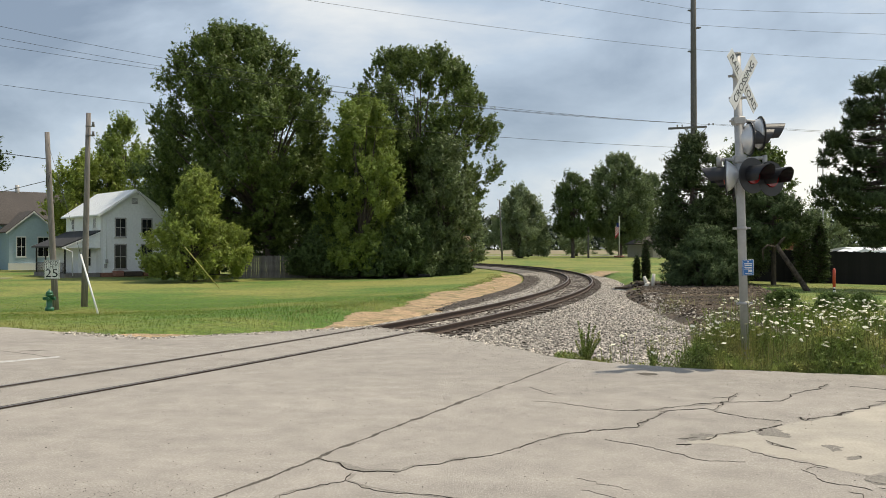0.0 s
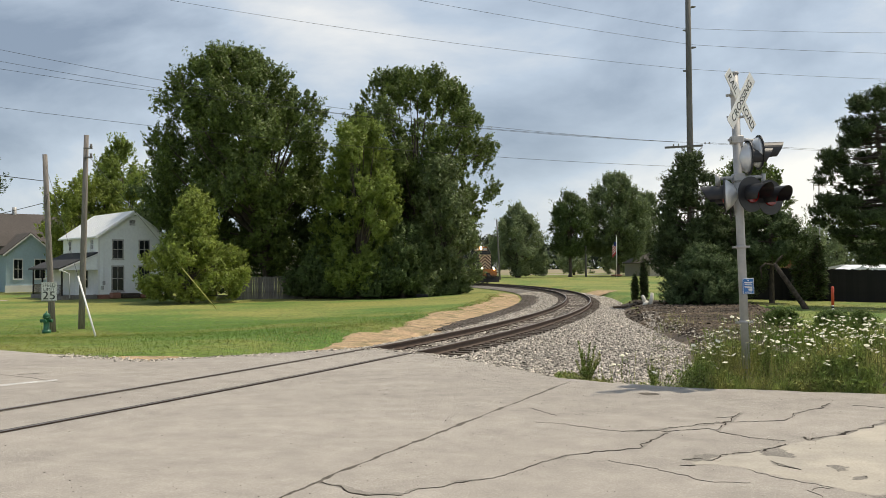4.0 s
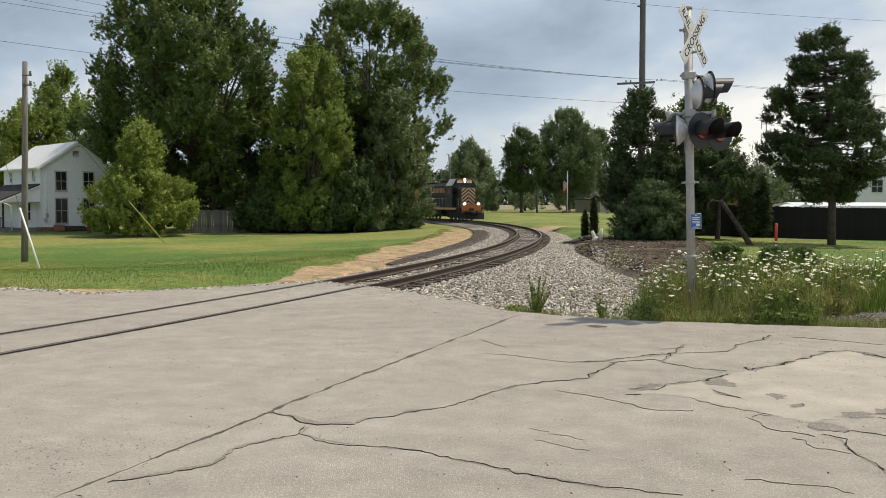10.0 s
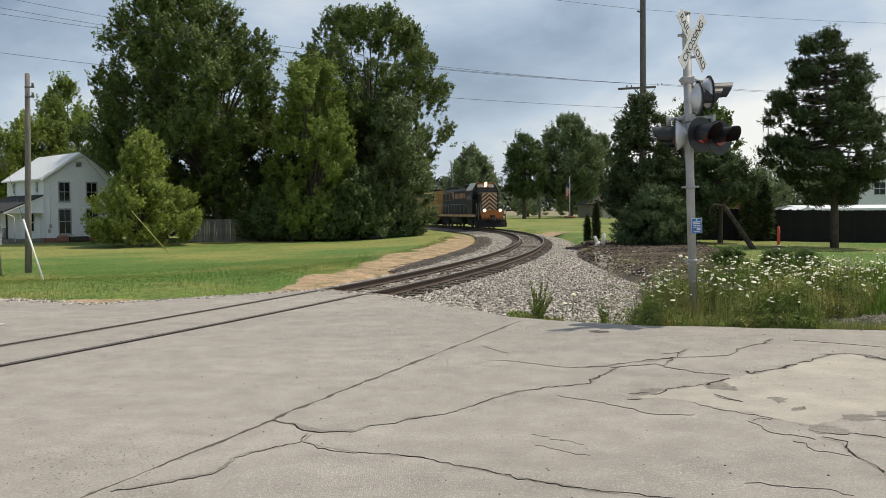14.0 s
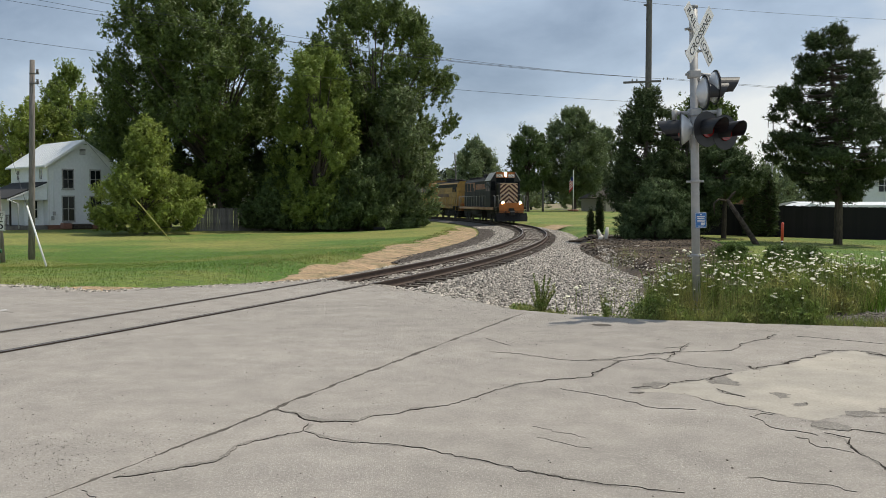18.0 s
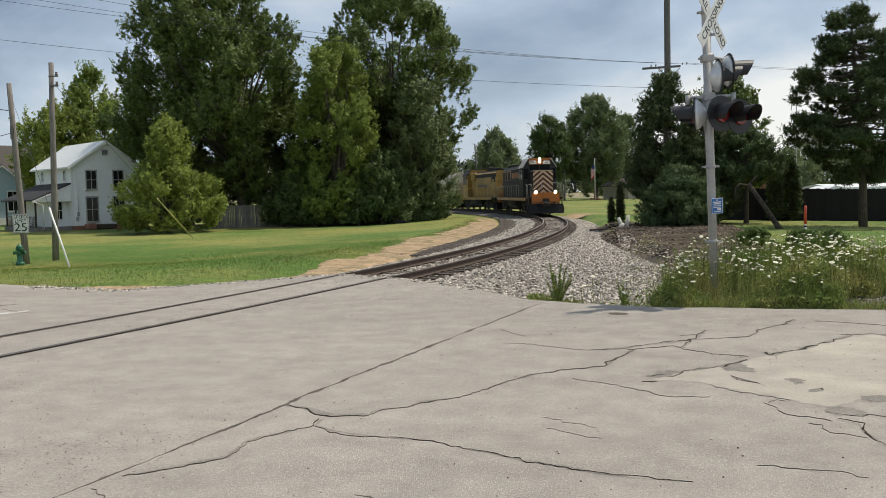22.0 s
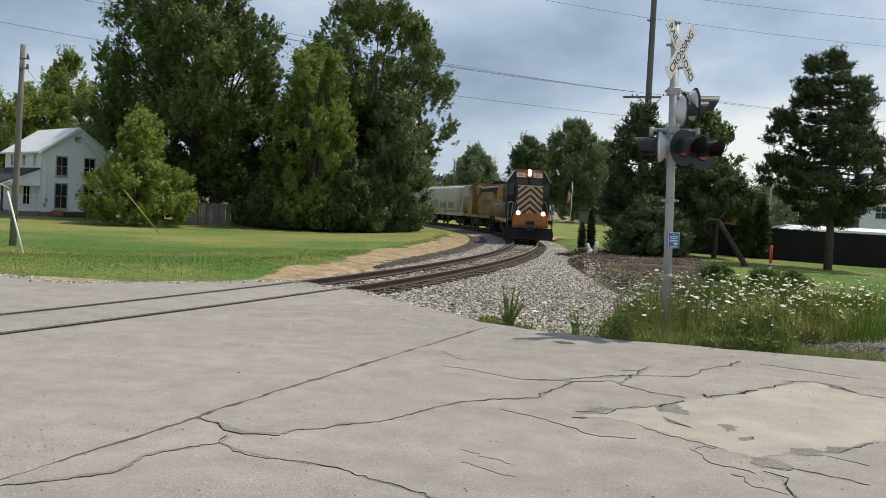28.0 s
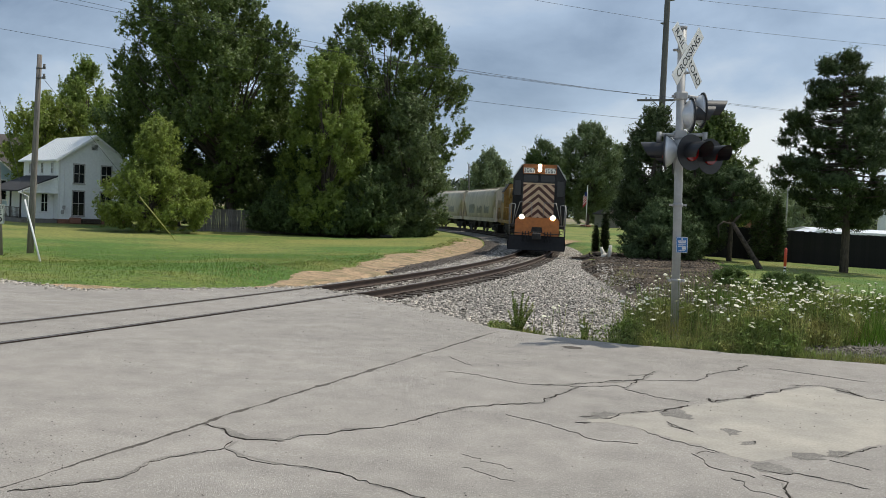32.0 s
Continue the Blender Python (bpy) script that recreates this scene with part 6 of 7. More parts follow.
for k, (x, y, h, w) in enumerate(((11.95, 55.0, 1.4, .4), (12.5, 55.0, 2.4, .55), (22.0, 54.6, 3.6, 1.2), (23.1, 54.8, 3.9, 1.3), (19.4, 57.0, 3.0, 1.3))):
    conifer("cedar_shrub", "small upright dark green cedar", x, y, land(x, y), h, w, M["needle"], 40 + k, low=.03, tiers=14, per=10, needles=22, tuft=.35 if k > 1 else .2, droop=-.5, shape=.6, ragged=.15, trunk=.06, group="cedars")


def far_woods():
    """The wooded rim at the horizon."""
    rs = np.random.RandomState(50)
    n = 26000
    x = rs.uniform(-340, 420, n)
    top = 13 + 5 * np.array([noise.noise((v * .03, 0, 0)) + .6 * noise.noise((v * .11, 4, 0)) for v in x])
    y = 410 + rs.uniform(-14, 14, n)
    pts = np.stack([x, y, 1.2 + top * rs.uniform(0, 1, n) ** .8], 1)
    d = unit(rs.normal(size=(n, 3)) + np.array([0, 0, .4]))
    s = unit(np.cross(d, rs.normal(size=(n, 3))))
    k = rs.uniform(.7, 1.6, (n, 1))
    tagged(cards("distant_woods", pts, d * k, s * k * .8, M["far_wood"]), "dark green woods along the horizon", "woods", kind="stuff")


far_woods()

fence("wooden_fence", [(-17.6, 74.5), (-2.5, 78.5)], 1.9, M["fence"], .14, "weathered grey wooden board fence under the trees")
fence("dark_fence", [(17.2, 57.0), (34, 52.0), (60, 45)], 2.0, M["fence_dark"], .15, "dark brown tall wooden board fence with pine shade in its colour", -.004, tilt=.0)
simple_house("grey_house", "low house with a grey roof beyond the pines", 44.5, 190, .3, 20, 12, 10, 2.8, 5.2, "tan_wall", "shingle")
simple_house("white_shed", "small white garden shed behind the dark fence", 29.3, 64, -.2, 4, 1.5, 2.0, 1.75, 2.0, "siding", "metal_roof", ((.75, 1.45, 1.0, .8),))
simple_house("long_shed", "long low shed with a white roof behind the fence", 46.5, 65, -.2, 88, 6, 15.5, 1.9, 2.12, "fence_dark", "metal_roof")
simple_house("far_white_house", "white two-storey house far behind the fence", 57.6, 108, -.2, -27, 8, 10, 5.6, 8.2, "siding", "shingle", ((2.2, 4.4, 1.2, 1.5), (5.6, 4.4, 1.2, 1.5)))
simple_house("brick_house", "red brick low house behind the dark fence", 22.8, 66, -.2, 10, 5, 8, 2.2, 3.0, "brick", "shingle")

# ground covers
def dry_verge():
    """The trampled strip between the lawn and the stone bed, ragged towards the grass."""
    bm, prev = bmesh.new(), None
    for i in range(250):
        s = -61 + i * .25
        near = -2.5 - 1.3 * step(s, -56, -36)
        wide = 1.35 + .75 * step(s, -60, -40) * (1 - step(s, -20, 2)) + .8 * noise.noise((s * .22, 0, 0)) + .45 * noise.noise((s * .9, 3, 0)) + .3 * noise.noise((s * 3.1, 5, 0))
        row = []
        for k in range(9):
            x, y, a = on_track(s, near - wide * k / 8)
            row.append(bm.verts.new((x, y, max(land(x, y), bed_height(s, 2.5) - .06) + .045 - .06 * (k == 8) - .2 * (k == 0))))
        if prev:
            for k in range(8):
                bm.faces.new((prev[k], prev[k + 1], row[k + 1], row[k])).smooth = True
        prev = row
    bmesh.ops.recalc_face_normals(bm, faces=bm.faces[:])
    if sum(f.normal.z for f in bm.faces) < 0:
        bmesh.ops.reverse_faces(bm, faces=bm.faces[:])
    solo("dry_verge", bm, M["dry"], "dry brown trampled grass along the track", "dry grass", "structure")


dry_verge()
sheet("dry_edge", [(-7.2, 19.3), (-6.5, 19.3), (-4.7, 20.3), (-2.1, 22.0), (-1.2, 23.9), (-2.4, 24.4), (-3.6, 23.5), (-4.6, 23.0), (-5.8, 21.8), (-7.2, 20.9), (-7.8, 20.2)], M["dry"], .07, "dry brown grass along the road edge", "dry grass", .5)
SOIL = [(9.4, 54), (17.6, 54), (15.2, 42), (12.4, 33), (10.4, 27), (8.6, 22.5), (6.9, 18.8), (5.4, 19.2), (6.3, 25), (7.5, 34), (8.9, 44)]
sheet("soil_bed", [(x + .45 * noise.noise((x * 1.3, y * 1.3, 5)), y + .7 * noise.noise((x * 1.3, y * 1.3, 9))) for (a, b), (c, d) in zip(SOIL, SOIL[1:] + SOIL[:1]) for x, y in [(a + (c - a) * q / 12, b + (d - b) * q / 12) for q in range(12)]], M["mulch"], .05, "bare brown soil under the pines, darkened by painted-in shade", "soil", .8)
sheet("bare_patch", [(8.6, 68), (13.5, 72), (15.5, 78), (12.5, 80), (11.6, 74)], M["dry"], .03, "bare dry patch on the far lawn", "dry grass", 1.5)
sheet("stubble_field", [(-200, 236), (260, 236), (260, 395), (-200, 395)], M["field"], .05, "tan stubble field beyond the lawn", "field", 14)
sheet("far_road", [(-200, 226), (260, 226), (260, 233), (-200, 233)], M["road"], .06, "pale far road beyond the lawn", "road", 6)
sheet("gravel_shoulder", [(6.8, 13.72), (9.5, 13.2), (14, 12.3), (20, 11.3), (20, 17.2), (10.5, 17.4), (8.6, 16.2)], M["gravel"], .03, "grey gravel shoulder at the road edge", "gravel", .5)
sheet("driveway", [(-60, 66), (-36, 74), (-36.5, 75.6), (-60, 68)], M["patch"], .03, "pale concrete driveway before the houses", "driveway", 1.5)

PATCH = [(2.47, 8.91), (2.59, 9.19), (2.94, 9.32), (3.09, 9.41), (3.36, 9.53), (3.72, 9.76), (4.11, 10.07), (4.29, 10.14), (4.68, 10.44), (5.11, 10.78), (5.64, 11.16), (6.07, 11.35), (6.22, 11.16), (6.32, 10.59), (6.59, 10.25), (5.5, 8.41), (5.1, 8.35), (4.75, 8.07), (4.43, 7.92), (4.22, 7.89), (4.03, 7.8), (3.67, 7.62), (3.53, 7.79), (3.39, 8.06), (3.15, 8.35), (2.93, 8.7), (2.74, 8.88)]


def ragged(outline, amount, seed):
    rnd = random.Random(seed)
    out = []
    for (x0, y0), (x1, y1) in zip(outline, outline[1:] + outline[:1]):
        for k in range(5):
            u = k / 5
            out.append((x0 + (x1 - x0) * u + rnd.uniform(-amount, amount), y0 + (y1 - y0) * u + rnd.uniform(-amount, amount)))
    return out


def road_patch(outline, mat, lift, name, seed, amount=.04):
    bm = bmesh.new()
    f = bm.faces.new([bm.verts.new((*p, lift)) for p in ragged(outline, amount, seed)])
    if f.normal.z < 0:
        f.normal_flip()
    bmesh.ops.triangulate(bm, faces=[f])
    part(name, bm, M[mat], ROAD)


road_patch(PATCH, "patch", .002, "concrete_patch", 1)
for k, outline in enumerate((
    [(3.36, 9.53), (3.64, 9.73), (3.65, 9.55), (3.7, 9.32), (3.6, 9.14), (3.45, 9.23), (3.32, 9.3)],
    [(3.81, 8.79), (3.92, 8.82), (3.95, 8.69), (3.82, 8.49), (3.76, 8.54)],
    [(3.79, 8.31), (3.94, 8.36), (3.91, 8.22), (3.78, 8.16)],
    [(3.64, 7.59), (3.83, 7.64), (3.91, 7.46), (3.86, 7.31), (3.66, 7.34), (3.59, 7.45)],
    [(4.14, 7.95), (4.37, 7.98), (4.42, 7.86), (4.27, 7.73), (4.11, 7.75)],
    [(4.56, 8.09), (4.72, 8.11), (4.74, 8.01), (4.51, 7.86), (4.46, 7.92)],
    [(2.61, 9.27), (2.75, 9.36), (2.93, 9.25), (2.71, 9.06), (2.59, 9.08)],
    [(6.05, 11.25), (6.21, 11.12), (6.11, 10.84), (6.03, 10.96)],
)):
    road_patch(outline, "crumble", .0034, "worn_hollow", 20 + k, .035)
road_patch([(3.05, 13.93), (3.2, 14.0), (3.38, 13.86), (3.33, 13.7), (3.12, 13.72)], "seam", .004, "tar_spot", 3, .03)
road_patch([(-7.9, 15.2), (-7.62, 15.45), (-6.96, 16.12), (-6.85, 16.0), (-7.5, 15.25), (-7.8, 15.0)], "white_line", .004, "painted_line", 6, .02)
CRACKS = [
    ("seam", 0.05, [(-3.1, 4.2), (-2.6, 5.15), (-2.15, 6.02), (-1.96, 6.42), (-1.71, 7.02), (-1.39, 7.67), (-1.13, 8.22), (-1.02, 8.58), (-0.53, 9.62), (0.08, 10.91), (0.9, 12.66), (2.24, 15.49)]),
    ("crack", 0.035, [(-1.15, 8.22), (-0.96, 8.12), (-0.79, 7.94), (-0.63, 7.79), (-0.33, 7.78)]),
    ("crack", 0.018, [(-0.33, 7.78), (-0.24, 7.96), (0.01, 8.03), (0.17, 8.22), (0.49, 8.36), (0.8, 8.74), (1.13, 9.15)]),
    ("crack", 0.022, [(1.13, 9.15), (1.3, 9.32), (1.67, 9.54), (2.17, 9.67), (2.33, 10.06), (2.56, 10.4), (2.7, 10.66)]),
    ("crack", 0.035, [(2.15, 10.69), (2.58, 10.75), (3.08, 11.05), (3.56, 11.19), (3.71, 11.36)]),
    ("crack", 0.014, [(3.71, 11.36), (3.86, 11.72), (4.04, 11.95)]),
    ("crack", 0.012, [(3.54, 11.59), (3.9, 11.76)]),
    ("crack", 0.015, [(2.63, 10.67), (3.25, 10.87), (3.29, 10.67), (3.45, 10.94), (3.6, 11.19)]),
    ("crack", 0.014, [(3.68, 11.27), (4.39, 11.42), (4.74, 11.92), (5.32, 12.45), (5.58, 12.77)]),
    ("crack", 0.018, [(3.28, 10.63), (3.37, 10.59), (3.54, 10.25), (3.86, 10.02)]),
    ("crack", 0.05, [(2.36, 8.84), (2.51, 8.86)]),
    ("crack", 0.04, [(2.47, 9.06), (2.67, 9.13)]),
    ("crack", 0.02, [(2.65, 9.05), (2.71, 9.04), (2.96, 9.29), (3.41, 9.51)]),
    ("crack", 0.05, [(3.4, 9.48), (3.82, 9.85)]),
    ("crack", 0.035, [(4.15, 10.29), (4.15, 10.07), (4.67, 10.41)]),
    ("crack", 0.06, [(4.62, 10.38), (4.96, 10.67)]),
    ("crack", 0.03, [(5.0, 10.75), (5.46, 11.1), (5.67, 11.31)]),
    ("crack", 0.02, [(5.58, 11.36), (5.98, 11.38), (6.08, 11.16)]),
    ("crack", 0.045, [(6.08, 11.16), (6.2, 10.73)]),
    ("crack", 0.014, [(-1.97, 6.2), (-1.57, 6.44), (-1.32, 6.62), (-1.27, 7.0), (-1.16, 7.16), (-1.0, 7.25), (-0.77, 7.45), (-0.72, 7.68)]),
    ("crack", 0.014, [(-0.77, 7.45), (-0.59, 7.26), (-0.35, 7.11), (0.01, 6.96), (0.19, 6.92), (0.36, 6.72), (0.6, 6.55), (0.86, 6.31), (1.05, 6.18), (1.23, 6.05), (1.43, 5.91), (1.64, 5.81), (1.92, 5.73)]),
    ("crack", 0.012, [(1.68, 9.07), (2.04, 8.73), (2.24, 8.41), (2.4, 8.19), (2.8, 8.1)]),
    ("crack", 0.01, [(1.17, 7.52), (1.3, 7.4), (1.53, 7.13)]),
    ("crack", 0.008, [(1.14, 7.14), (1.4, 6.92), (1.54, 6.83)]),
    ("crack", 0.012, [(2.47, 6.05), (2.7, 5.94), (2.97, 5.84), (3.05, 5.69)]),
    ("crack", 0.014, [(3.35, 8.93), (3.46, 8.6)]),
    ("crack", 0.008, [(1.26, 12.54), (1.53, 11.83)]),
    ("crack", 0.009, [(1.22, 11.39), (1.71, 11.03), (2.15, 10.69)]),
    ("crack", 0.014, [(5.8, 12.59), (6.34, 12.24), (6.8, 11.77)]),
    ("crack", 0.013, [(-2.08, 5.95), (-1.93, 5.81), (-1.86, 5.65), (-1.61, 5.37)]),
    ("crack", 0.01, [(-0.3, 5.68), (0.21, 5.5)]),
    ("seam", 0.010, [(-8.48, 17.05), (-7.53, 16.41), (-6.64, 15.65)]),
    ("seam", 0.07, [(-8.05, 16.95), (-7.6, 17.14)]),
    ("crack", 0.012, [(3.22, 7.82), (3.36, 7.95), (3.45, 7.89)]),
    ("crack", 0.014, [(3.22, 7.82), (3.2, 7.48), (3.26, 7.34), (3.43, 7.27), (3.5, 7.14)]),
    ("crack", 0.03, [(3.56, 7.2), (3.67, 7.04), (3.61, 6.82), (3.58, 6.56), (3.58, 6.33), (3.56, 6.18)]),
    ("crack", 0.012, [(3.29, 7.1), (3.35, 7.03), (3.32, 6.81), (3.41, 6.76), (3.55, 6.64)]),
    ("crack", 0.02, [(3.58, 7.45), (3.66, 7.35), (3.83, 7.28), (3.88, 7.34), (4.0, 7.21), (4.15, 7.12), (4.33, 6.94)]),
    ("crack", 0.02, [(4.44, 7.9), (4.57, 7.9), (4.72, 8.03), (5.07, 8.3)]),
    ("crack", 0.014, [(4.39, 7.76), (4.49, 7.66), (4.64, 7.51)]),
    ("crack", 0.014, [(3.32, 9.03), (3.32, 8.82), (3.47, 8.62)]),
    ("crack", 0.012, [(2.96, 8.66), (3.13, 8.29), (3.34, 8.03), (3.46, 7.89)]),
    ("crack", 0.05, [(6.07, 11.31), (6.21, 11.12), (6.17, 10.81)]),
    ("crack", 0.02, [(6.17, 10.81), (6.24, 10.66), (6.44, 10.5)]),
]
for k, (kind, wide, pts) in enumerate(CRACKS):
    crack(pts, wide * (.55 if pts[0][1] < 8 and pts[0][0] > 1.5 else 1.0), "seam" if wide < .0135 else kind, seed=k, lift=.003 if kind == "seam" or wide < .012 else .0045, name="crack" if kind == "crack" else "joint", rough=1.0 if kind == "crack" else .35)


def road_specks():
    """Loose chips and grit on the road."""
    def spot(rs):
        x, y = rs.uniform(-5, 7), rs.uniform(4.5, 17)
        return x, y, .004
    def apron(rs):
        x = rs.normal() * 1.6 - .4
        return x, road_edge(x) - abs(rs.normal()) * 1.7 - .05, .004
    stones("loose_chips", 1600, apron, M["stone"], 58, (.003, .009), "loose stone chips strewn on the road by the track")
    def drift(rs):
        return -2.62 + rs.normal() * .45, 6.72 + rs.normal() * .45, .003
    stones("dark_grit", 420, drift, M["stone_dark"], 59, (.002, .005), "dark gritty stones gathered on the road")
    stones("road_grit", 700, spot, M["stone_dark"], 61, (.003, .008), "small dark stone chips on the road")


def ballast_stones():
    def outside(rs):
        while True:
            s = S_CROSS - 2.5 + 62 * rs.rand() ** 1.6
            out, inn = bed_reach(s)
            off = rs.uniform(.82, out + .25)
            if off < 1.38 and rs.rand() < .7:
                continue
            x, y, a = on_track(s, off)
            if y > road_edge(x) + .02:
                return x, y, bed_height(s, off) + rs.uniform(.0, .032)

    def inside(rs):
        while True:
            s = S_CROSS - .5 + 62 * rs.rand() ** 1.4
            out, inn = bed_reach(s)
            off = -rs.uniform(.82, inn + .15)
            if off > -1.38 and rs.rand() < .6:
                continue
            x, y, a = on_track(s, off)
            if y > road_edge(x) + .02:
                return x, y, bed_height(s, off) + rs.uniform(.0, .032)

    def between(rs):
        s = S_CROSS + .3 + 70 * rs.rand() ** 1.4
        x, y, a = on_track(s, rs.uniform(-.66, .66))
        return x, y, -.185

    def soot(rs):
        s = rs.uniform(-48, -5)
        x, y, a = on_track(s, -2.6 - rs.uniform(0, 1.2))
        return x, y, bed_height(s, -3) + .03
    stones("ballast_stones", 50000, outside, M["stone"], 62, (.013, .038), "loose pale grey crushed ballast stones")
    stones("inner_ballast_stones", 18000, inside, M["stone"], 63, (.018, .046), "loose grey crushed ballast stones inside the curve")
    stones("crib_stones", 8000, between, M["stone"], 64, (.022, .045), "crushed stones between the ties")
    stones("sooty_stones", 8000, soot, M["stone_dark"], 65, (.03, .06), "dark sooty stones beside the track")

    def rim(rs):
        while True:
            x = rs.uniform(-9, 1.2)
            y = road_edge(x) + rs.normal() * .22 + .1
            return x, y, -.03 if y > road_edge(x) else .004
    stones("edge_gravel", 2200, rim, M["stone"], 66, (.012, .035), "loose gravel along the road edge")

    def clods(rs):
        k = rs.randint(len(SOIL) - 1)
        u, v = rs.rand(), rs.rand() ** .8
        (a, b), (c, d) = SOIL[k], SOIL[k + 1]
        a, b = a + (c - a) * u, b + (d - b) * u
        x, y = a + (10.6 - a) * v + rs.normal() * .4, b + (36 - b) * v + rs.normal() * .6
        return x, y, land(x, y) + .05
    stones("soil_clods", 11000, clods, M["mulch"], 68, (.025, .10), "dark crumbled soil and bark chips")

    def mixed(rs):
        y = rs.uniform(17, 40)
        x = 4.6 + .19 * (y - 17) + abs(rs.normal()) * (2.2 if y < 26 else 1.1)
        return x, y, land(x, y) + .06
    stones("scattered_stones", 15000, mixed, M["stone"], 69, (.013, .036), "grey stones scattered over the soil")

    def shoulder(rs):
        x = rs.uniform(6.9, 16)
        return x, road_edge(x) + rs.uniform(-.1, 2.0), -.02
    stones("shoulder_gravel", 3000, shoulder, M["stone_dark"], 67, (.015, .035), "dark gravel on the road shoulder")


def spots(n, seed, area, keep, lift=-.02):
    rs, luck = np.random.RandomState(seed), random.Random(seed)
    out = []
    while len(out) < n:
        xs, ys = rs.uniform(area[0], area[1], 4000).tolist(), rs.uniform(area[2], area[3], 4000).tolist()
        for x, y in zip(xs, ys):
            k = keep(x, y, luck)
            if k > 0:
                out.append((x, y, land(x, y) + lift, k))
    return np.array(out[:n])


WEED_OFF = bed_reach(-50)[0] - 1.5


def weed_density(x, y, rs):
    past = y - road_edge(x)
    if past < .08 or off_track(x, y) < WEED_OFF:
        return 0
    if x > 6.8 and past < .3 + 1.2 * (x - 6.8):
        return 0
    reach = 2.6 + 1.8 * step(x, 4, 7) + 3.2 * step(x, 7.5, 12)
    lump = .42 + 1.3 * noise.noise((x * .9, y * .9, 7))
    k = (1 - step(past, reach * .55, reach)) * (.45 + .55 * step(past, 0, .7)) * (.55 + .45 * step(x, 2.6, 5.2))
    return k if rs.random() < lump * k + .15 * k else 0


def verge():
    blades("weed_grass", spots(15000, 71, (2.2, 18, 11, 23), weed_density), .25, .85, .010, M["weed"], 72, "tall green weeds and grasses on the verge", "weeds", .22)
    blades("dry_stalks", spots(5200, 73, (2.6, 17, 11, 20), weed_density), .2, .75, .010, M["straw"], 74, "dry straw stalks among the weeds", "weeds", .2)
    sp = spots(72000, 84, (2.2, 18, 11, 23), weed_density)
    rs = np.random.RandomState(85)
    n = len(sp)
    sp[:, 2] += rs.uniform(.02, .86, n) * sp[:, 3] * (.6 + .4 * np.sin(sp[:, 0] * 2.1) * np.cos(sp[:, 1] * 1.7))
    d = unit(rs.normal(size=(n, 3)) + np.array([0, 0, .7]))
    w = unit(np.cross(d, rs.normal(size=(n, 3)) * .7 + np.array([0, 0, .8])))
    k = rs.uniform(.02, .06, (n, 1))
    tagged(cards("weed_leaves", sp[:, :3], d * k, w * k * .28, M["weed"]), "small feathery green weed leaves on the verge", "weeds", kind="stuff")
    lush = spots(9000, 126, (8.2, 16, 15.5, 24), lambda x, y, r: (.6 + .6 * r.random()) * (noise.noise((x * .7, y * .7, 3)) > -.15) if y - road_edge(x) > 1.9 + .5 * (x - 8) and off_track(x, y) > 7 else 0)
    blades("lush_grass", lush, .3, .8, .022, M["blade"], 127, "lush bright green grass behind the wildflowers", "grass", .3)
    low = spots(9000, 128, (2.3, 8.2, 13, 18), lambda x, y, r: .5 + r.random() if .03 < y - road_edge(x) < .25 + .5 * r.random() and off_track(x, y) > WEED_OFF - 1.2 else 0)
    blades("edge_grass", low, .06, .24, .012, M["weed"], 129, "low green grass along the road edge", "grass", .45)
    rs = np.random.RandomState(75)
    heads = spots(680, 76, (2.8, 18, 12, 24), lambda x, y, r: weed_density(x, y, r) * (.6 if x < 5 else 1) if r.random() < (.5 if x < 4.6 else 1) else 0)
    bm = bmesh.new()
    stems = []
    for x, y, z, k in heads:
        h = rs.uniform(.45, 1.15) * (.7 + .3 * k)
        tx, ty = x + rs.normal() * .08, y + rs.normal() * .08
        r = rs.uniform(.018, .05)
        tip = Vector((rs.normal() * .3, rs.normal() * .3, 1)).normalized()
        u = tip.orthogonal().normalized()
        v = tip.cross(u)
        c = bm.verts.new(Vector((tx, ty, z + h)) + tip * .012)
        ring = []
        for q in range(9):
            a = q * 6.283 / 9
            rr = r * rs.uniform(.78, 1.1)
            ring.append(bm.verts.new(Vector((tx, ty, z + h)) + rr * (math.cos(a) * u + math.sin(a) * v)))
        low = bm.verts.new(Vector((tx, ty, z + h)) - tip * .016)
        for q in range(9):
            bm.faces.new((c, ring[q], ring[(q + 1) % 9]))
            bm.faces.new((low, ring[(q + 1) % 9], ring[q]))
        stems.append(((x, y, z), (tx, ty, z + h)))
    me = data_of("wildflower_heads", bm, M["flower"])
    tagged(new("wildflower_heads", me), "white flat-topped wildflowers on tall stems", "wildflowers", kind="stuff")
    bm = bmesh.new()
    for p, q in stems:
        tube(bm, [p, ((p[0] + q[0]) / 2 + .02, (p[1] + q[1]) / 2, (p[2] + q[2]) / 2), q], .004, 3, False)
    tagged(new("wildflower_stems", data_of("wildflower_stems", bm, M["weed"])), "thin green wildflower stems", "wildflowers", kind="stuff")
    for k, (x, y, h, w, n) in enumerate(((5.62, 15.3, 1.3, .30, 300), (2.69, 16.67, 1.05, .8, 2600), (2.95, 16.35, .42, 1.1, 1800), (2.2, 16.6, .3, .8, 900), (3.95, 16.6, .75, .45, 700), (4.85, 15.9, 1.0, .6, 900), (4.5, 15.5, .95, .6, 900), (6.6, 18.0, 1.0, .6, 500))):
        rs2 = np.random.RandomState(80 + k)
        t = thing("weed_plant", "tall leafy green weed growing on the verge", "weed", pose(x, y, land(x, y) - .02), "weeds on the verge")
        bm = bmesh.new()
        many = 1 if w < .35 else 14
        P, D = [], []
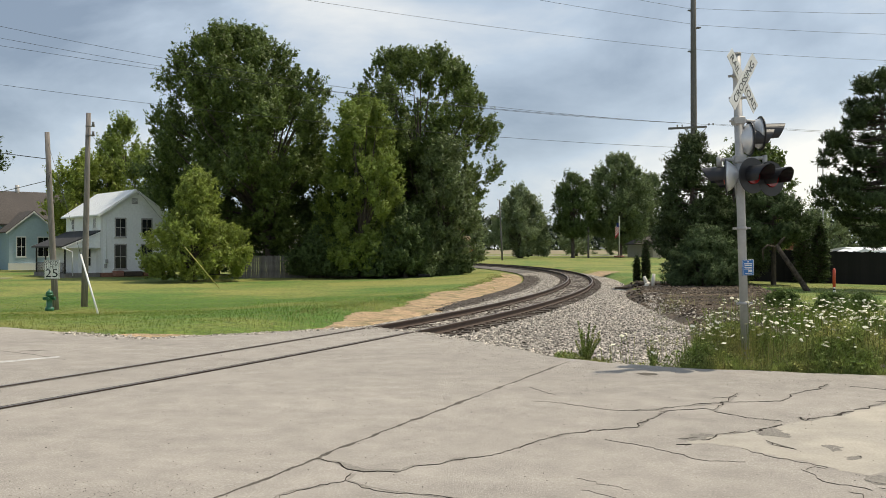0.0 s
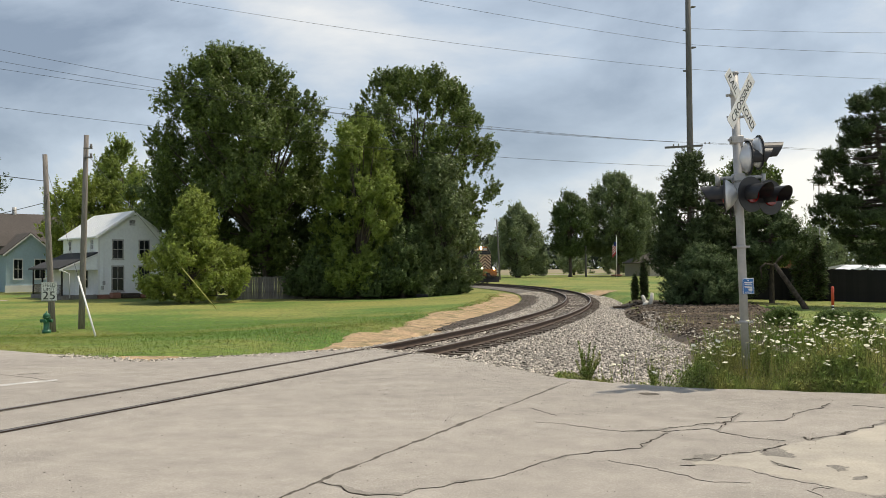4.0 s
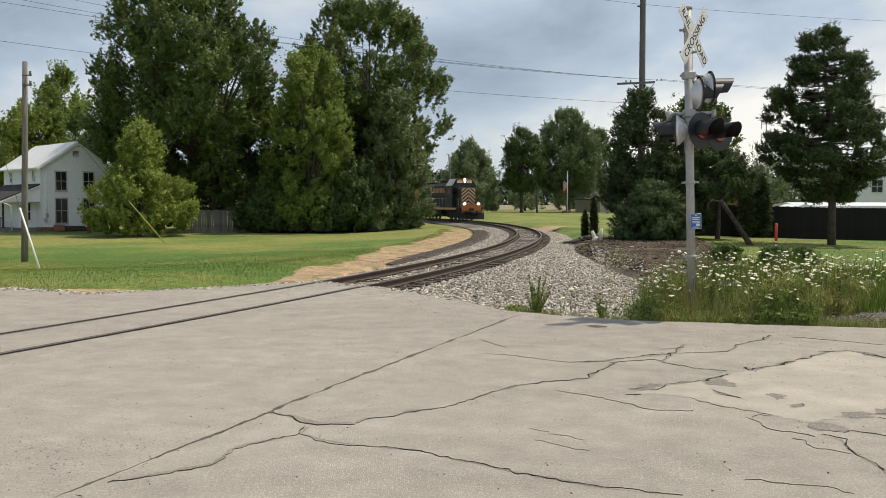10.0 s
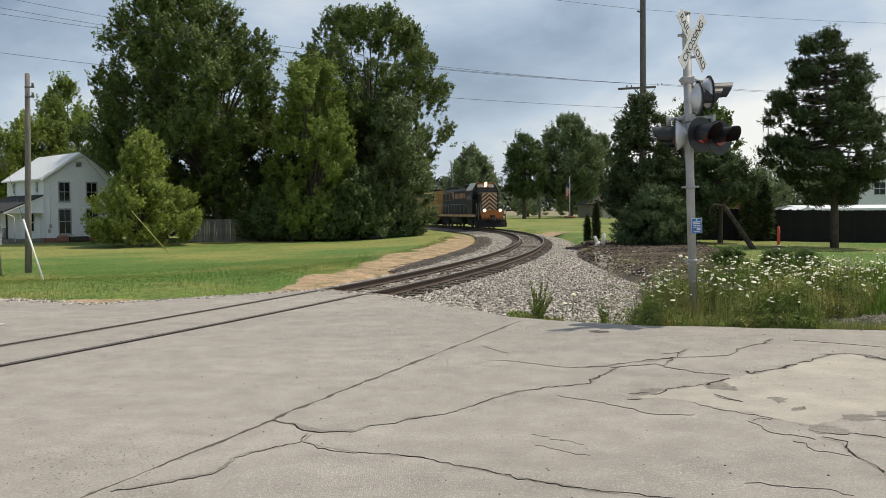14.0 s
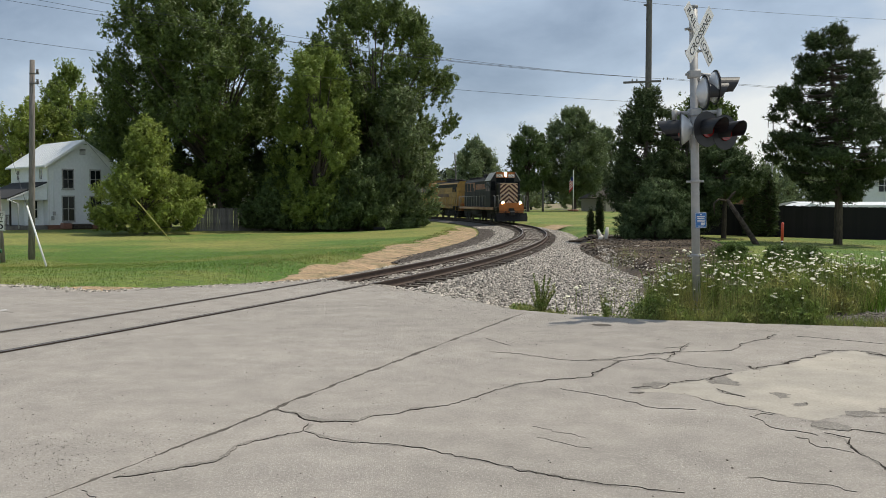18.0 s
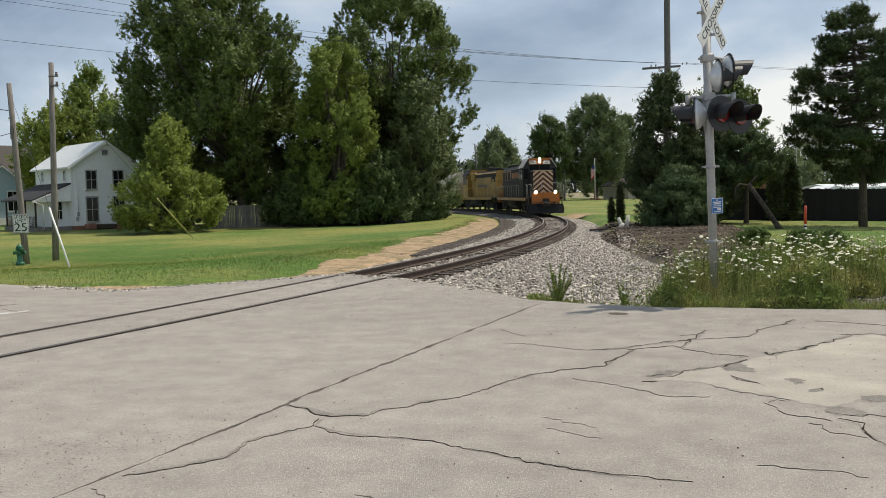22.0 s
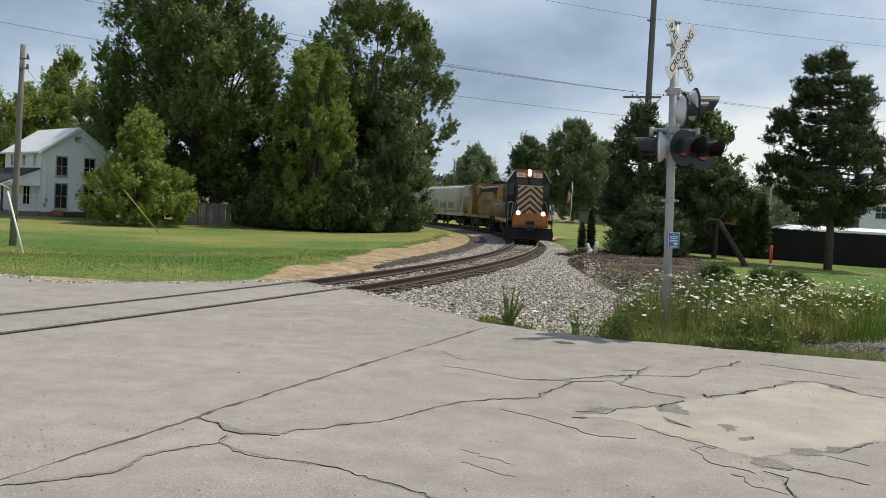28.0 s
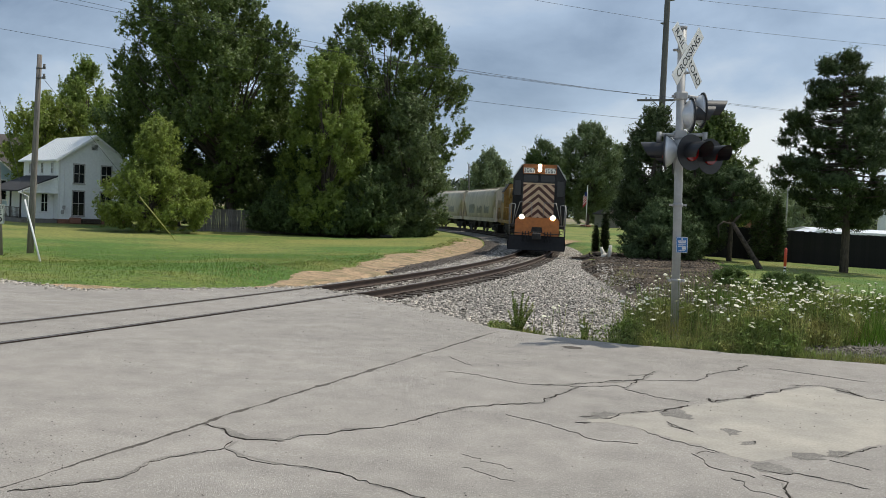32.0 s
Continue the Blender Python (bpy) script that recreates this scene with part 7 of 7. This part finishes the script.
        for q in range(many):
            b, far, tall = rs2.uniform(0, 6.28), w / 2 * rs2.uniform(.15, 1) * (many > 1), h * rs2.uniform(.55, 1)
            top = np.array([math.cos(b) * far, math.sin(b) * far, tall])
            tube(bm, [(0, 0, -.05), tuple(top * np.array([.35, .35, .5])), tuple(top)], [.008, .006, .002], 4, False)
            u = rs2.uniform(.08, 1, n // many)
            a = rs2.uniform(0, 6.283, len(u))
            side = np.stack([np.cos(a), np.sin(a), .7 + 0 * a], 1)
            ln = (.05 if many > 1 else .10) * (1.15 - u) + .02
            P.append(top * np.stack([u ** 1.6, u ** 1.6, u], 1) + side * ln[:, None] * .5)
            D.append(unit(side + rs2.normal(size=side.shape) * .35) * ln[:, None])
        P, D = np.concatenate(P), np.concatenate(D)
        S = unit(np.cross(D, rs2.normal(size=D.shape))) * .007
        part("stem", bm, M["weed"], t)
        lf = cards("leaves", P, D, S, M["weed"])
        lf.parent = t
    for k, (x, y, h, w) in enumerate(((11.3, 29.6, .6, 1.1), (11.75, 26.9, .62, 1.5), (12.9, 27.6, .6, 1.5))):
        tree("weed_bush", "soft dark green feathery weed bush on the verge", x, y, land(x, y), h, w, M["weed_dark"], 150 + k, trunk=.015, low=.02, lobes=60, leaves=26000, leaf=.042, clump=.12, shape=MOUND, group="weed bushes", uneven=.3)

    def soil_growth(x, y, rs):
        return .5 + .8 * rs.random() if 4.2 + .22 * (y - 18) < x < 9.4 + .3 * (y - 18) and y - road_edge(x) > 2 and noise.noise((x * .8, y * .5, 11)) > .02 + .5 * rs.random() * step(y, 22, 34) else 0
    blades("soil_weeds", spots(5200, 121, (4.2, 15, 17.5, 36), soil_growth), .10, .42, .012, M["weed"], 122, "sparse low weeds growing on the bare soil", "weeds", .35)
    blades("soil_straw", spots(2600, 123, (4.2, 15, 17.5, 40), soil_growth), .05, .25, .012, M["straw"], 124, "dry straw scattered on the bare soil", "weeds", .7)

    def lawn(x, y, rs):
        past, d = y - road_edge(x), off_track(x, y)
        if past < .25 or d > -3.4:
            return 0
        fade = 1 - step(y, 30, 52)
        return .75 + .5 * rs.random() if rs.random() < fade else 0
    blades("lawn_grass", spots(76000, 77, (-22, -1, 19, 52), lawn), .035, .09, .018, M["blade"], 78, "short mown grass blades on the lawn", "grass", .45)

    def tufts(x, y, rs):
        past, d = y - road_edge(x), off_track(x, y)
        if past < -.05 or d > -2.4 or past > 1.2 and not (-6.6 < d < -4.3 and 24 < y < 76):
            return 0
        return .6 + rs.random() if noise.noise((x * 1.3, y * 1.3, 2)) > .1 else 0
    blades("edge_tufts", spots(5200, 79, (-14, 6, 19, 72), tufts), .05, .15, .016, M["weed"], 81, "ragged grass tufts along the edges", "grass", .4)

    def dead(x, y, rs):
        d = off_track(x, y)
        return .6 + .6 * rs.random() if -6.4 < d < -2.6 and y > road_edge(x) + .1 and rs.random() < .3 + noise.noise((x * .8, y * .8, 1)) else 0
    blades("dead_grass", spots(9000, 86, (-5, 8, 21, 70), dead), .04, .12, .02, M["straw"], 87, "short dead grass beside the track", "grass", .6)

    def rim_green(x, y, rs):
        d = off_track(x, y) + .5 * noise.noise((x * .9, y * .9, 4))
        return .7 + .7 * rs.random() if -6.3 < d < -3.7 - 1.1 * rs.random() and y > road_edge(x) + .4 else 0
    blades("rim_grass", spots(11000, 88, (-5, 8, 23, 74), rim_green), .035, .10, .016, M["blade"], 89, "longer green grass along the dry strip", "grass", .45)

    def right_lawn(x, y, rs):
        return .8 + .5 * rs.random() if y - road_edge(x) > 4 and x > 9.5 + .12 * (y - 24) and off_track(x, y) > 6 else 0
    blades("side_lawn_grass", spots(14000, 82, (9, 30, 18, 50), right_lawn), .04, .10, .024, M["blade"], 83, "short green grass beside the pines", "grass", .45)


def oddments():
    """The leaning log, bleached stumps, flagpole and small things on the grass."""
    t = thing("leaning_log", "grey leaning broken tree trunk with bare stubs", "log", pose(17.6, 43, -.22))
    bm = bmesh.new()
    tube(bm, [(.1, 0, -.1), (-.15, 0, .35), (-.8, .1, 1.35), (-1.45, .2, 2.35)], [.17, .14, .12, .10], 10)
    part("trunk", bm, M["log"], t)
    for pts, r in (([(-1.4, .2, 2.3), (-1.25, .1, 2.55), (-1.1, 0, 2.75)], .06), ([(-1.4, .2, 2.25), (-1.9, .1, 2.35), (-2.15, .1, 2.15), (-2.1, .1, 1.6)], .05), ([(-.75, .1, 1.3), (-.6, 0, 1.55)], .05)):
        bm = bmesh.new()
        tube(bm, pts, [r] * (len(pts) - 1) + [r * .5], 7)
        part("branch_stub", bm, M["log"], t)
    for k, (x, y, h, lean) in enumerate(((10.85, 47.2, .55, -.2), (11.05, 47.1, .68, .1), (10.6, 47.0, .22, .3))):
        bm = bmesh.new()
        tube(bm, [(0, 0, -.1), (lean * .5, 0, h * .5), (lean, .05, h)], [.11, .11, .08], 8)
        solo("bleached_stump", bm, M["wood_white"], "pale bleached wooden stump on the soil", "stump", group="stumps", m=pose(x, y, land(x, y)))
    for k, (x, y, a, ln) in enumerate(((10.1, 48.4, 10, 1.6), (11.6, 48.0, -14, 1.9), (11.0, 49.2, 60, 1.2))):
        bm = bmesh.new()
        tube(bm, [(-ln / 2, 0, .1), (0, .06, .12), (ln / 2, -.05, .09)], [.05, .06, .04], 8)
        solo("fallen_log", bm, M["log_brown"], "brown fallen log lying on the soil", "log", group="fallen logs", m=pose(x, y, land(x, y), 0, 0, a))
    t = thing("flagpole", "white flagpole with a limp striped flag", "flagpole", pose(35.4, 180, .35))
    bm = bmesh.new()
    tube(bm, [(0, 0, -.2), (0, 0, 8.1)], [.09, .05], 8)
    part("pole", bm, M["white_tube"], t)
    bm = bmesh.new()
    tube(bm, [(0, 0, 8.1), (0, 0, 8.25)], .12, 8)
    part("finial", bm, M["white_tube"], t)
    for k in range(9):
        bm = bmesh.new()
        for q in range(5):
            a, b = q / 5, (q + 1) / 5
            za, zb = 6.9 - .9 * a - k * .26, 6.9 - .9 * b - k * .26
            ya, yb = .12 * math.sin(a * 7), .12 * math.sin(b * 7)
            vs = [bm.verts.new(p) for p in ((-.06 - a * .75, ya, za), (-.06 - b * .75, yb, zb), (-.06 - b * .75, yb, zb - .26), (-.06 - a * .75, ya, za - .26))]
            bm.faces.new(vs)
        part("flag_stripe", bm, M["flag_red" if k % 2 or k > 6 else "flag_white"], t)
    bm = bmesh.new()
    box(bm, -.55, -.16, 6.0, -.08, -.14, 6.85)
    part("canton", bm, M["flag_blue"], t)
    bm = bmesh.new()
    tube(bm, [(0, 0, -.05), (0, 0, .25)], 1.1, 12)
    part("planter_ring", bm, M["brick"], t)
    bm = bmesh.new()
    box(bm, -.5, -.3, 0, .5, .3, .22, .04)
    solo("utility_cover", bm, M["black_mat"], "low dark utility cover on the lawn", "utility box", m=pose(-1.6, 74.0, -.36))
    bm = bmesh.new()
    box(bm, -.25, -.2, 0, .25, .2, .55, .03)
    solo("small_box", bm, M["black_mat"], "small dark box at the driveway", "utility box", m=pose(-17.9, 34.6, -.4))


ballast_stones()
road_specks()
verge()
oddments()


motions()
